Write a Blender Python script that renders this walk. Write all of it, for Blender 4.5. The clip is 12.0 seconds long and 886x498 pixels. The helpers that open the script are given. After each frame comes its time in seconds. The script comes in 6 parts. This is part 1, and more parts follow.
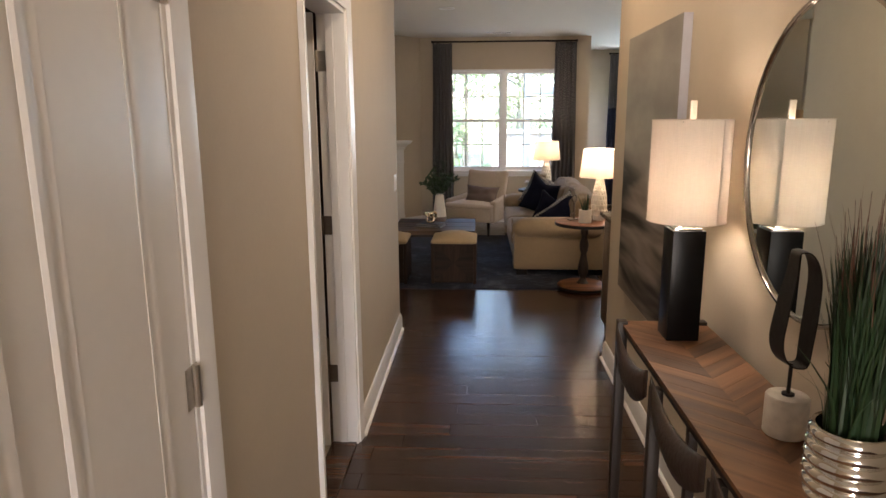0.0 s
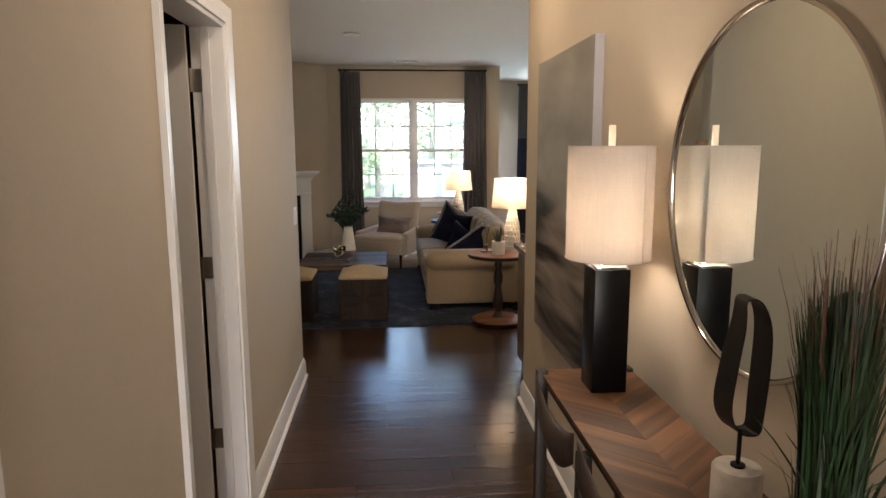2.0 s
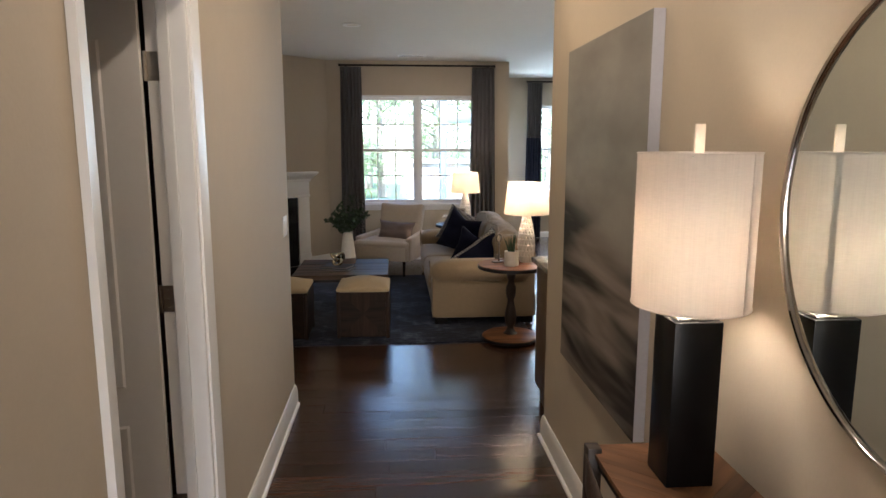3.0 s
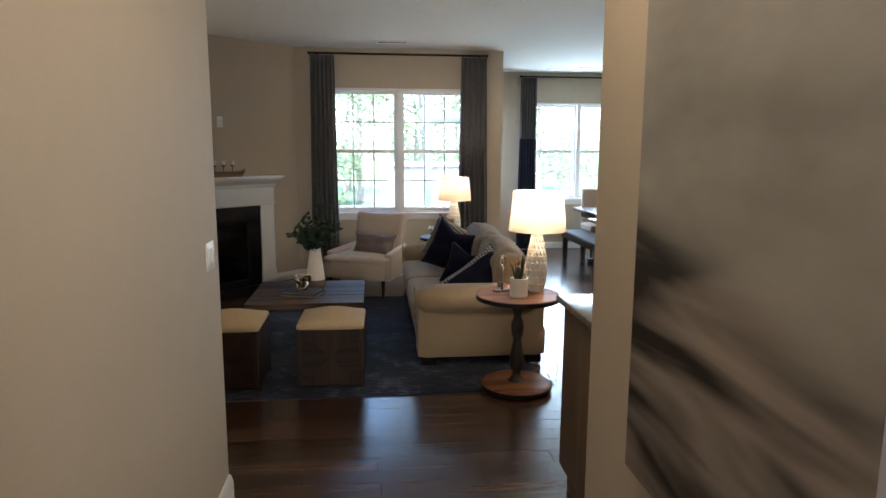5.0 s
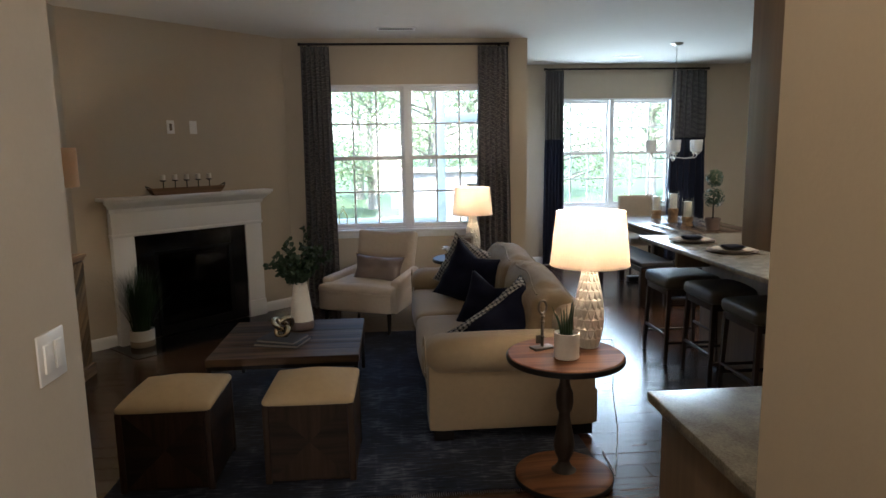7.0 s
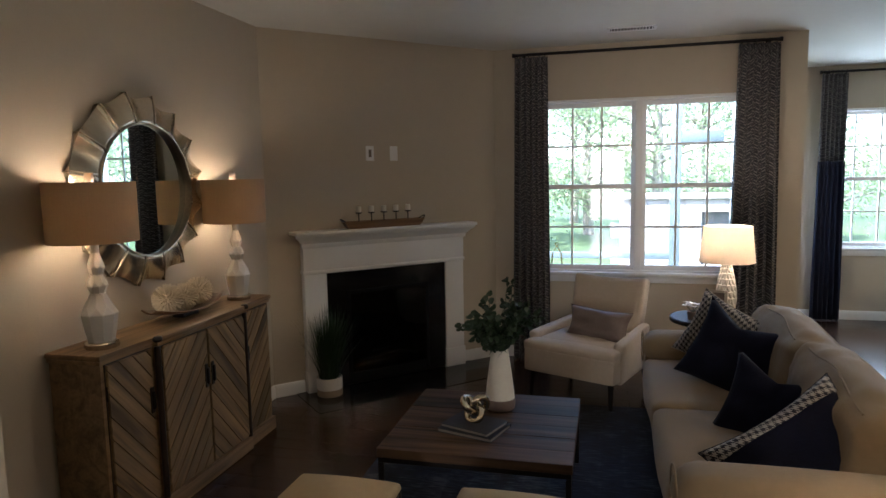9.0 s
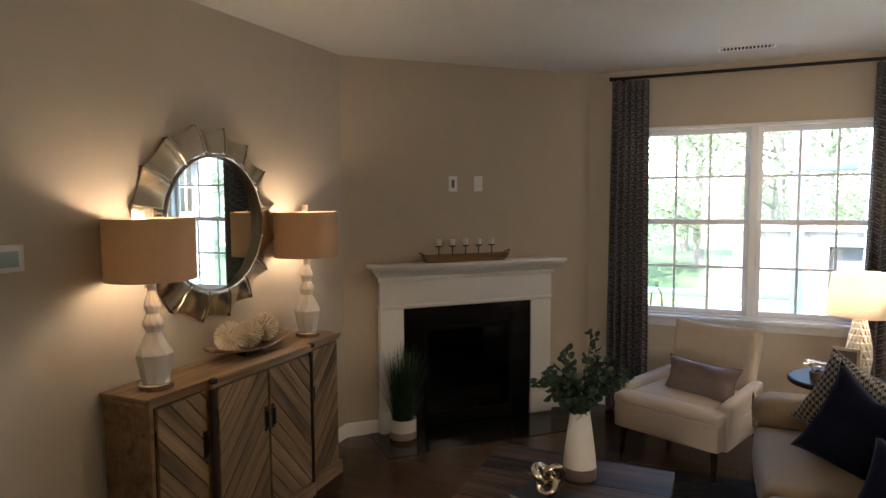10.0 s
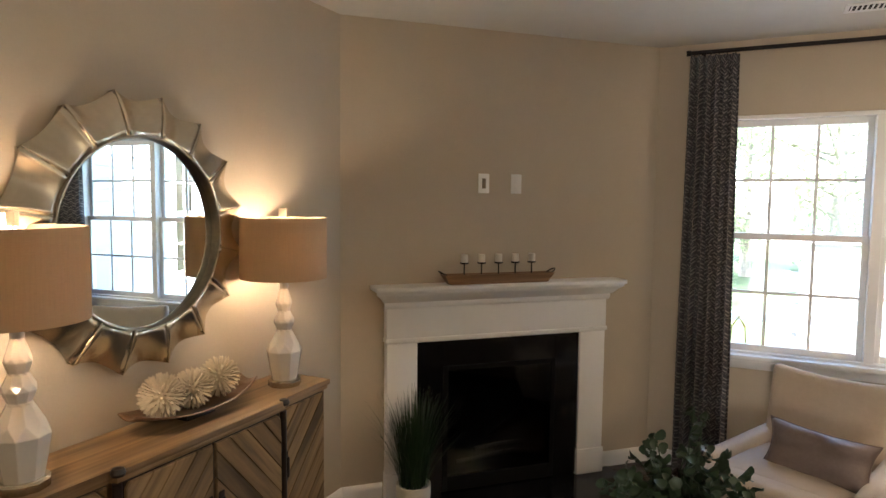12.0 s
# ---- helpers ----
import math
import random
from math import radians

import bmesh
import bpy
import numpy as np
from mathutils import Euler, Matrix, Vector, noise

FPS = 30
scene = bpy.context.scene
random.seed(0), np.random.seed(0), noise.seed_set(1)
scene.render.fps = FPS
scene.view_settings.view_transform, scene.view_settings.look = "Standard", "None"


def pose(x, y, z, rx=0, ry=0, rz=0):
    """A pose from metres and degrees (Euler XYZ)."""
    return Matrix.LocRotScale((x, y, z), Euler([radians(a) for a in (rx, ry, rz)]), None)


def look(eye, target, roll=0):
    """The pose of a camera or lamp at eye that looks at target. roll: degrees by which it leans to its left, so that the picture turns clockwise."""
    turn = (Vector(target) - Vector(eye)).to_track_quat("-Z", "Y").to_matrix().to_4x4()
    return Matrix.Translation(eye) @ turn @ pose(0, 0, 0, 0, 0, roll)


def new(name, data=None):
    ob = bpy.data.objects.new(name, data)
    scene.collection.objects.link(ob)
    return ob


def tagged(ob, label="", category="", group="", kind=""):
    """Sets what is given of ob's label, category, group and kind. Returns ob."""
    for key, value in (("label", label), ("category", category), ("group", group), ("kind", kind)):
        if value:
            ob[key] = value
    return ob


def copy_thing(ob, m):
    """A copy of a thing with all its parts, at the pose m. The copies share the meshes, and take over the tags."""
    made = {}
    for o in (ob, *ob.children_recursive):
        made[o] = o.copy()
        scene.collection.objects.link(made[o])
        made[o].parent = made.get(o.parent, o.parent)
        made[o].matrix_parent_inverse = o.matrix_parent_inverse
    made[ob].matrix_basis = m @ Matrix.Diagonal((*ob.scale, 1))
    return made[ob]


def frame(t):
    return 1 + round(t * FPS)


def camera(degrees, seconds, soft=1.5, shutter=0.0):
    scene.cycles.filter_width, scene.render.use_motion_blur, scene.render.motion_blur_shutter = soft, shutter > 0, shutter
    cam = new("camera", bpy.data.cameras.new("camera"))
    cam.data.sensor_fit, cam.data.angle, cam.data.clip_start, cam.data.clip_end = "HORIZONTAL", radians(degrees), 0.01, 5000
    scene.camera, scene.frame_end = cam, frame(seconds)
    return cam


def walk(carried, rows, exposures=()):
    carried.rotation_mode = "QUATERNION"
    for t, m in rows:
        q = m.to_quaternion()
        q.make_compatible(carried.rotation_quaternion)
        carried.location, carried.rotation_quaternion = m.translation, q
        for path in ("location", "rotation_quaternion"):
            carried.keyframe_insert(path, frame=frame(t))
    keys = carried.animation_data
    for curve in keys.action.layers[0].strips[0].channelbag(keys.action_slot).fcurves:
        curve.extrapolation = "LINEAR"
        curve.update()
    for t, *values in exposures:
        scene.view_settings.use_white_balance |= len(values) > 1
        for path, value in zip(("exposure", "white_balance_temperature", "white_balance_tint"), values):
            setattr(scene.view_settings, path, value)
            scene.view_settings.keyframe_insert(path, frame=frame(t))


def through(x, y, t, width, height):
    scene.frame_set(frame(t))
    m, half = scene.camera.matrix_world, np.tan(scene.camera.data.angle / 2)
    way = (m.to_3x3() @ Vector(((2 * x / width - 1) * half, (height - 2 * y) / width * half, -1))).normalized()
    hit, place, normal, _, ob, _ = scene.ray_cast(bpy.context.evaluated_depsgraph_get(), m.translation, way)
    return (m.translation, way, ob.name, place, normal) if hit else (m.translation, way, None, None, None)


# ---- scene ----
cam = camera(68.8, 12.0)
PATH = [
    (0, (-0.859, -0.709, 1.607), (-0.965, 1.247, 1.205), -0.3),
    (0.5, (-0.861, -0.703, 1.614), (-0.834, 1.266, 1.263), -0.7),
    (1, (-0.881, -0.679, 1.631), (-0.795, 1.294, 1.31), -0.7),
    (1.5, (-0.866, -0.603, 1.606), (-0.733, 1.369, 1.302), -0.3),
    (2, (-0.806, -0.406, 1.593), (-0.653, 1.563, 1.28), -0.2),
    (2.5, (-0.781, -0.186, 1.611), (-0.633, 1.783, 1.296), -0.1),
    (3, (-0.81, 0.11, 1.608), (-0.664, 2.079, 1.291), -0.0),
    (3.2, (-0.818, 0.225, 1.602), (-0.669, 2.194, 1.284), -0.0),
    (4.8, (-0.811, 1.137, 1.585), (-0.611, 3.102, 1.27), 0.2),
    (5, (-0.782, 1.232, 1.58), (-0.576, 3.197, 1.272), 0.3),
    (5.5, (-0.72, 1.418, 1.581), (-0.514, 3.386, 1.286), 0.2),
    (6, (-0.706, 1.694, 1.585), (-0.503, 3.662, 1.29), 0.0),
    (6.5, (-0.691, 2.057, 1.562), (-0.486, 4.024, 1.265), 0.1),
    (6.7, (-0.674, 2.192, 1.575), (-0.48, 4.16, 1.277), -0.2),
    (8.3, (-0.644, 3.108, 1.615), (-0.883, 5.078, 1.367), -2.3),
    (8.5, (-0.648, 3.196, 1.621), (-0.966, 5.157, 1.384), -2.0),
    (9, (-0.754, 3.439, 1.66), (-1.241, 5.365, 1.434), -1.1),
    (9.5, (-0.715, 3.633, 1.698), (-1.339, 5.523, 1.504), -1.0),
    (10, (-0.708, 3.79, 1.738), (-1.495, 5.622, 1.581), -0.4),
    (10.5, (-0.852, 3.943, 1.726), (-1.698, 5.748, 1.569), 0.3),
    (11, (-1.024, 4.168, 1.695), (-1.891, 5.964, 1.553), 0.3),
    (11.5, (-1.067, 4.478, 1.709), (-1.959, 6.263, 1.568), 0.1),
    (12, (-1.123, 4.766, 1.748), (-1.987, 6.563, 1.595), 0.6),
]
walk(cam, [(t, look(eye, target, roll)) for t, eye, target, roll in PATH],
     [(0.0, 3.72, 6050, 15), (1.5, 3.74, 6000, 14), (2.5, 3.65, 5650, 11), (3.0, 3.64, 5550, 11), (4.0, 3.7, 5500, 9), (5.0, 3.7, 5450, 8), (5.5, 3.74, 5550, 9), (6.5, 3.5, 5650, 9), (7.5, 3.15, 5500, 10), (8.5, 3.0, 5350, 11),
      (9.0, 3.25, 5550, 11), (9.5, 3.5, 5700, 11), (10.5, 3.92, 6100, 12), (12.0, 4.2, 6100, 12)])

# ---- world, sun, window light ----
world = bpy.data.worlds.new("sky_world")
scene.world = world
world.use_nodes = True
wn = world.node_tree
sky = wn.nodes.new("ShaderNodeTexSky")
sky.sky_type = 'NISHITA'
sky.sun_disc = False
sky.sun_elevation = radians(52)
sky.sun_rotation = radians(212)
wn.nodes["Background"].inputs[1].default_value = 0.125
wn.links.new(sky.outputs[0], wn.nodes["Background"].inputs[0])


def lamp(name, kind, m, power, colour, size=0.1, size_y=None):
    d = bpy.data.lights.new(name, kind)
    d.energy, d.color = power, colour
    if kind == 'AREA':
        d.shape, d.size, d.size_y = 'RECTANGLE', size, size_y or size
    elif kind == 'POINT':
        d.shadow_soft_size = size
    elif kind == 'SUN':
        d.angle = size
    ob = new(name, d)
    ob.matrix_world = m
    return ob


lamp("sun", 'SUN', look((0, 0, 0), (0.35, 0.55, -1.0)), 3.6, (1.0, 0.95, 0.88), radians(0.5))
lamp("window_daylight", 'AREA', pose(2.41, 11.5, 1.55, -90, 0, 0), 12, (0.80, 0.93, 1.0), 1.6, 1.4)
lamp("entry_daylight", 'AREA', pose(-0.72, -5.55, 1.25, 90, 0, 0), 13, (1.0, 0.80, 0.64), 1.0, 2.1)

# ---- materials ----


def mat(name, colour, rough=0.6, metal=0.0, var=0.06, scale=18.0, bump=0.02, coat=0.0, spread=0.0, sheen=0.0, stretch=(1, 1, 1)):
    """A painted, cast or woven surface: cloudy variation at two scales and a fine relief."""
    m = bpy.data.materials.new(name)
    m.use_nodes = True
    nt = m.node_tree
    N, L = nt.nodes, nt.links
    b = N["Principled BSDF"]
    b.inputs["Roughness"].default_value = rough
    b.inputs["Metallic"].default_value = metal
    b.inputs["Coat Weight"].default_value = coat
    b.inputs["Sheen Weight"].default_value = sheen
    tc = N.new("ShaderNodeTexCoord")
    mp = N.new("ShaderNodeMapping")
    mp.inputs["Scale"].default_value = stretch
    L.new(tc.outputs["Object"], mp.inputs[0])
    n1, n2 = N.new("ShaderNodeTexNoise"), N.new("ShaderNodeTexNoise")
    n1.inputs["Scale"].default_value, n1.inputs["Detail"].default_value = scale * 0.12, 3
    n2.inputs["Scale"].default_value, n2.inputs["Detail"].default_value = scale, 5
    L.new(mp.outputs[0], n1.inputs[0])
    L.new(mp.outputs[0], n2.inputs[0])
    add = N.new("ShaderNodeMath")
    L.new(n1.outputs[0], add.inputs[0])
    L.new(n2.outputs[0], add.inputs[1])
    last = add
    if spread:
        inf = N.new("ShaderNodeObjectInfo")
        ma = N.new("ShaderNodeMath")
        ma.operation = 'MULTIPLY_ADD'
        ma.inputs[1].default_value = spread / max(var, 0.01)
        L.new(inf.outputs["Random"], ma.inputs[0])
        L.new(add.outputs[0], ma.inputs[2])
        last = ma
    mr = N.new("ShaderNodeMapRange")
    mr.inputs["From Min"].default_value, mr.inputs["From Max"].default_value = 0.55, 1.45
    mr.inputs["To Min"].default_value, mr.inputs["To Max"].default_value = 1 - var, 1 + var
    mr.clamp = False
    L.new(last.outputs[0], mr.inputs[0])
    mul = N.new("ShaderNodeVectorMath")
    mul.operation = 'SCALE'
    mul.inputs[0].default_value = colour
    L.new(mr.outputs[0], mul.inputs["Scale"])
    L.new(mul.outputs[0], b.inputs["Base Color"])
    if bump:
        bp = N.new("ShaderNodeBump")
        bp.inputs["Strength"].default_value, bp.inputs["Distance"].default_value = min(1, bump * 10), 0.004
        L.new(n2.outputs[0], bp.inputs["Height"])
        L.new(bp.outputs[0], b.inputs["Normal"])
    return m


def wood(name, dark, light, rough=0.4, axis=0, grain=22.0, spread=0.25, bump=0.15, coat=0.0):
    """Wood with fibres along one axis; each piece takes its own tone and cut."""
    m = bpy.data.materials.new(name)
    m.use_nodes = True
    nt = m.node_tree
    N, L = nt.nodes, nt.links
    b = N["Principled BSDF"]
    b.inputs["Roughness"].default_value = rough
    b.inputs["Coat Weight"].default_value = coat
    b.inputs["Coat Roughness"].default_value = 0.25
    tc = N.new("ShaderNodeTexCoord")
    inf = N.new("ShaderNodeObjectInfo")
    off = N.new("ShaderNodeVectorMath")
    off.operation = 'MULTIPLY_ADD'
    off.inputs[1].default_value = (7.3, 3.1, 5.7)
    L.new(inf.outputs["Random"], off.inputs[0])
    L.new(tc.outputs["Object"], off.inputs[2])
    mp = N.new("ShaderNodeMapping")
    sc = [grain, grain, grain]
    sc[axis] = grain * 0.06
    mp.inputs["Scale"].default_value = sc
    L.new(off.outputs[0], mp.inputs[0])
    n1 = N.new("ShaderNodeTexNoise")
    n1.inputs["Scale"].default_value, n1.inputs["Detail"].default_value, n1.inputs["Distortion"].default_value = 1.0, 8, 1.2
    n2 = N.new("ShaderNodeTexNoise")
    n2.inputs["Scale"].default_value, n2.inputs["Detail"].default_value = 6.0, 3
    L.new(mp.outputs[0], n1.inputs[0])
    L.new(mp.outputs[0], n2.inputs[0])
    mix = N.new("ShaderNodeMath")
    mix.operation = 'MULTIPLY_ADD'
    mix.inputs[1].default_value = 0.3
    L.new(n2.outputs[0], mix.inputs[0])
    L.new(n1.outputs[0], mix.inputs[2])
    ramp = N.new("ShaderNodeValToRGB")
    ramp.color_ramp.elements[0].position, ramp.color_ramp.elements[1].position = 0.45, 0.85
    ramp.color_ramp.elements[0].color, ramp.color_ramp.elements[1].color = (*dark, 1), (*light, 1)
    L.new(mix.outputs[0], ramp.inputs[0])
    mr = N.new("ShaderNodeMapRange")
    mr.inputs["To Min"].default_value, mr.inputs["To Max"].default_value = 1 - spread, 1 + spread
    L.new(inf.outputs["Random"], mr.inputs[0])
    sca = N.new("ShaderNodeVectorMath")
    sca.operation = 'SCALE'
    L.new(ramp.outputs[0], sca.inputs[0])
    L.new(mr.outputs[0], sca.inputs["Scale"])
    L.new(sca.outputs[0], b.inputs["Base Color"])
    bp = N.new("ShaderNodeBump")
    bp.inputs["Strength"].default_value, bp.inputs["Distance"].default_value = bump * 2, 0.003
    L.new(mix.outputs[0], bp.inputs["Height"])
    L.new(bp.outputs[0], b.inputs["Normal"])
    return m


def glass_mat(name, tint=(1, 1, 1)):
    m = bpy.data.materials.new(name)
    m.use_nodes = True
    N, L = m.node_tree.nodes, m.node_tree.links
    N.remove(N["Principled BSDF"])
    t, g, mx, f = N.new("ShaderNodeBsdfTransparent"), N.new("ShaderNodeBsdfGlossy"), N.new("ShaderNodeMixShader"), N.new("ShaderNodeLayerWeight")
    pw, ma = N.new("ShaderNodeMath"), N.new("ShaderNodeMath")
    pw.operation, ma.operation = 'POWER', 'MULTIPLY_ADD'
    f.inputs["Blend"].default_value = 0.5
    pw.inputs[1].default_value, ma.inputs[1].default_value, ma.inputs[2].default_value = 5, 0.9, 0.04
    t.inputs[0].default_value = (*tint, 1)
    g.inputs["Roughness"].default_value = 0.01
    L.new(f.outputs["Facing"], pw.inputs[0])
    L.new(pw.outputs[0], ma.inputs[0])
    L.new(ma.outputs[0], mx.inputs[0])
    L.new(t.outputs[0], mx.inputs[1])
    L.new(g.outputs[0], mx.inputs[2])
    L.new(mx.outputs[0], N["Material Output"].inputs[0])
    return m


def shade_mat(name, colour, through):
    """Linen lampshade: woven, lets the bulb's light through."""
    m = bpy.data.materials.new(name)
    m.use_nodes = True
    N, L = m.node_tree.nodes, m.node_tree.links
    b = N["Principled BSDF"]
    b.inputs["Roughness"].default_value = 0.9
    tr, mx = N.new("ShaderNodeBsdfTranslucent"), N.new("ShaderNodeMixShader")
    tc, mp, n = N.new("ShaderNodeTexCoord"), N.new("ShaderNodeMapping"), N.new("ShaderNodeTexNoise")
    mp.inputs["Scale"].default_value = (60, 60, 420)
    n.inputs["Scale"].default_value, n.inputs["Detail"].default_value = 1.0, 4
    mp2, n2 = N.new("ShaderNodeMapping"), N.new("ShaderNodeTexNoise")
    mp2.inputs["Scale"].default_value = (300, 300, 12)
    n2.inputs["Scale"].default_value = 1.0
    L.new(tc.outputs["Object"], mp.inputs[0])
    L.new(tc.outputs["Object"], mp2.inputs[0])
    L.new(mp.outputs[0], n.inputs[0])
    L.new(mp2.outputs[0], n2.inputs[0])
    ad, mr, sc = N.new("ShaderNodeMath"), N.new("ShaderNodeMapRange"), N.new("ShaderNodeVectorMath")
    L.new(n.outputs[0], ad.inputs[0])
    L.new(n2.outputs[0], ad.inputs[1])
    mr.inputs["From Min"].default_value, mr.inputs["From Max"].default_value = 0.6, 1.4
    mr.inputs["To Min"].default_value, mr.inputs["To Max"].default_value = 0.92, 1.05
    sc.operation = 'SCALE'
    sc.inputs[0].default_value = colour
    L.new(ad.outputs[0], mr.inputs[0])
    L.new(mr.outputs[0], sc.inputs["Scale"])
    L.new(sc.outputs[0], b.inputs["Base Color"])
    L.new(sc.outputs[0], tr.inputs[0])
    mx.inputs[0].default_value = through
    L.new(b.outputs[0], mx.inputs[1])
    L.new(tr.outputs[0], mx.inputs[2])
    L.new(mx.outputs[0], N["Material Output"].inputs[0])
    return m


WALL = mat("greige_wall_paint", (0.50, 0.43, 0.33), 0.75, var=0.03, scale=90, bump=0.012)
CEIL = mat("ceiling_paint", (0.63, 0.61, 0.555), 0.85, var=0.03, scale=120, bump=0.03)
TRIM = mat("white_trim_paint", (0.80, 0.79, 0.77), 0.35, var=0.02, scale=30, bump=0.004)
DOOR = mat("white_door_paint", (0.78, 0.76, 0.73), 0.4, var=0.02, scale=40, bump=0.006)
PLANK = wood("dark_hickory_plank", (0.020, 0.010, 0.006), (0.075, 0.036, 0.020), 0.22, 0, 16, 0.38, 0.14, 0.15)
PLANKF = wood("dark_hickory_plank_far", (0.020, 0.010, 0.006), (0.075, 0.036, 0.020), 0.22, 0, 16, 0.38, 0.14, 0.15)
_n = PLANKF.node_tree.nodes
_g = _n.new("ShaderNodeNewGeometry")
for _l in list(PLANKF.node_tree.links):
    if _l.from_node.bl_idname == "ShaderNodeObjectInfo":
        PLANKF.node_tree.links.new(_g.outputs["Random Per Island"], _l.to_socket)
SUBFLOOR = mat("dark_joint", (0.01, 0.006, 0.004), 0.9)
STEEL = mat("brushed_nickel", (0.50, 0.47, 0.42), 0.3, 1.0, var=0.1, scale=60, bump=0.004)
BRONZE = mat("worn_bronze_hinge", (0.17, 0.14, 0.11), 0.4, 0.9, var=0.2, scale=60)
BLACKM = mat("black_metal", (0.018, 0.016, 0.015), 0.45, 0.6, var=0.2, scale=40)
CHROME = mat("polished_chrome", (0.82, 0.82, 0.80), 0.06, 1.0, var=0.02, scale=20, bump=0)
MIRROR = mat("mirror_silver", (0.76, 0.83, 0.83), 0.0, 1.0, var=0.0, scale=1, bump=0)
GLASS = glass_mat("window_glass")
GLASSP = glass_mat("clear_glass", (0.95, 0.97, 0.96))
SOFA = mat("oatmeal_sofa_linen", (0.235, 0.168, 0.092), 0.9, var=0.08, scale=260, bump=0.05, sheen=0.2)
CHAIRF = mat("pale_cream_chair_fabric", (0.50, 0.415, 0.32), 0.9, var=0.07, scale=260, bump=0.05, sheen=0.2)
NAVY = mat("navy_velvet", (0.006, 0.007, 0.018), 0.95, var=0.25, scale=120, bump=0.04, sheen=0.02)
NAVY.node_tree.nodes["Principled BSDF"].inputs["Specular IOR Level"].default_value = 0.15
TAUPE = mat("taupe_satin", (0.165, 0.125, 0.108), 0.55, var=0.12, scale=60, bump=0.05)
OTTOF = mat("cream_ottoman_linen", (0.46, 0.345, 0.195), 0.9, var=0.07, scale=240, bump=0.05)
CERAM = mat("white_glazed_ceramic", (0.74, 0.70, 0.64), 0.25, var=0.04, scale=25, bump=0.01, coat=0.3)
MATTEW = mat("matte_white_ceramic", (0.72, 0.68, 0.60), 0.6, var=0.06, scale=60, bump=0.03)
LEAF = mat("deep_green_leaf", (0.022, 0.045, 0.020), 0.5, var=0.4, scale=30, spread=0.2)
GRASS = mat("artificial_grass_blade", (0.020, 0.046, 0.016), 0.45, var=0.4, scale=25)
GRASSR = mat("reddish_grass_tip", (0.11, 0.05, 0.032), 0.6, var=0.3, scale=25)
FIREBLK = mat("polished_black_granite", (0.006, 0.006, 0.007), 0.12, var=0.5, scale=140, bump=0)
FIREBOX = mat("firebox_black", (0.004, 0.004, 0.004), 0.7, var=0.3, scale=30)
FIREBOX.node_tree.nodes["Principled BSDF"].inputs["Specular IOR Level"].default_value = 0.12

# ---- mesh helpers ----


def link(name, bm, material, smooth=False):
    bmesh.ops.recalc_face_normals(bm, faces=bm.faces)
    me = bpy.data.meshes.new(name)
    bm.to_mesh(me)
    bm.free()
    if smooth:
        me.polygons.foreach_set("use_smooth", [True] * len(me.polygons))
        if smooth != "all":
            me.set_sharp_from_angle(angle=radians(smooth if smooth is not True else 35))
    me.materials.append(material)
    return new(name, me)


def part(name, bm, material, parent, label="", smooth=True):
    ob = link(name, bm, material, smooth)
    ob.parent = parent
    return tagged(ob, label)


def structure(name, bm, material, label, category, smooth=False):
    return tagged(link(name, bm, material, smooth), label, category, "", "structure")


def thing(name, m, label, category, group=""):
    ob = new(name)
    ob.empty_display_size = 0.1
    ob.matrix_world = m
    return tagged(ob, label, category, group)


def box(lo, hi, bev=0.0, seg=2, bm=None, m=None):
    bm = bm or bmesh.new()
    r = bmesh.ops.create_cube(bm, size=1.0)["verts"]
    for v in r:
        v.co = Vector([l + (c + 0.5) * (h - l) for c, l, h in zip(v.co, lo, hi)])
    if bev:
        es = list({e for v in r for e in v.link_edges})
        out = bmesh.ops.bevel(bm, geom=es, offset=bev, segments=seg, profile=0.5, affect='EDGES')
        r = list({v for f in out["faces"] for v in f.verts} | {v for v in r if v.is_valid})
    if m is not None:
        for v in r:
            v.co = m @ v.co
    return bm


def lathe(profile, seg=32, bm=None, at=(0, 0, 0), flutes=0, depth=0.0, close=True):
    """A turned body from (radius, height) pairs."""
    bm = bm or bmesh.new()
    rings = []
    for r, z in profile:
        ring = []
        for i in range(seg):
            a = 2 * math.pi * i / seg
            k = 1 + (depth * math.cos(flutes * a) if flutes else 0)
            ring.append(bm.verts.new((at[0] + r * k * math.cos(a), at[1] + r * k * math.sin(a), at[2] + z)))
        rings.append(ring)
    for a, b in zip(rings, rings[1:]):
        for i in range(seg):
            bm.faces.new((a[i], a[(i + 1) % seg], b[(i + 1) % seg], b[i]))
    if close:
        bm.faces.new(rings[0])
        bm.faces.new(rings[-1])
    return bm


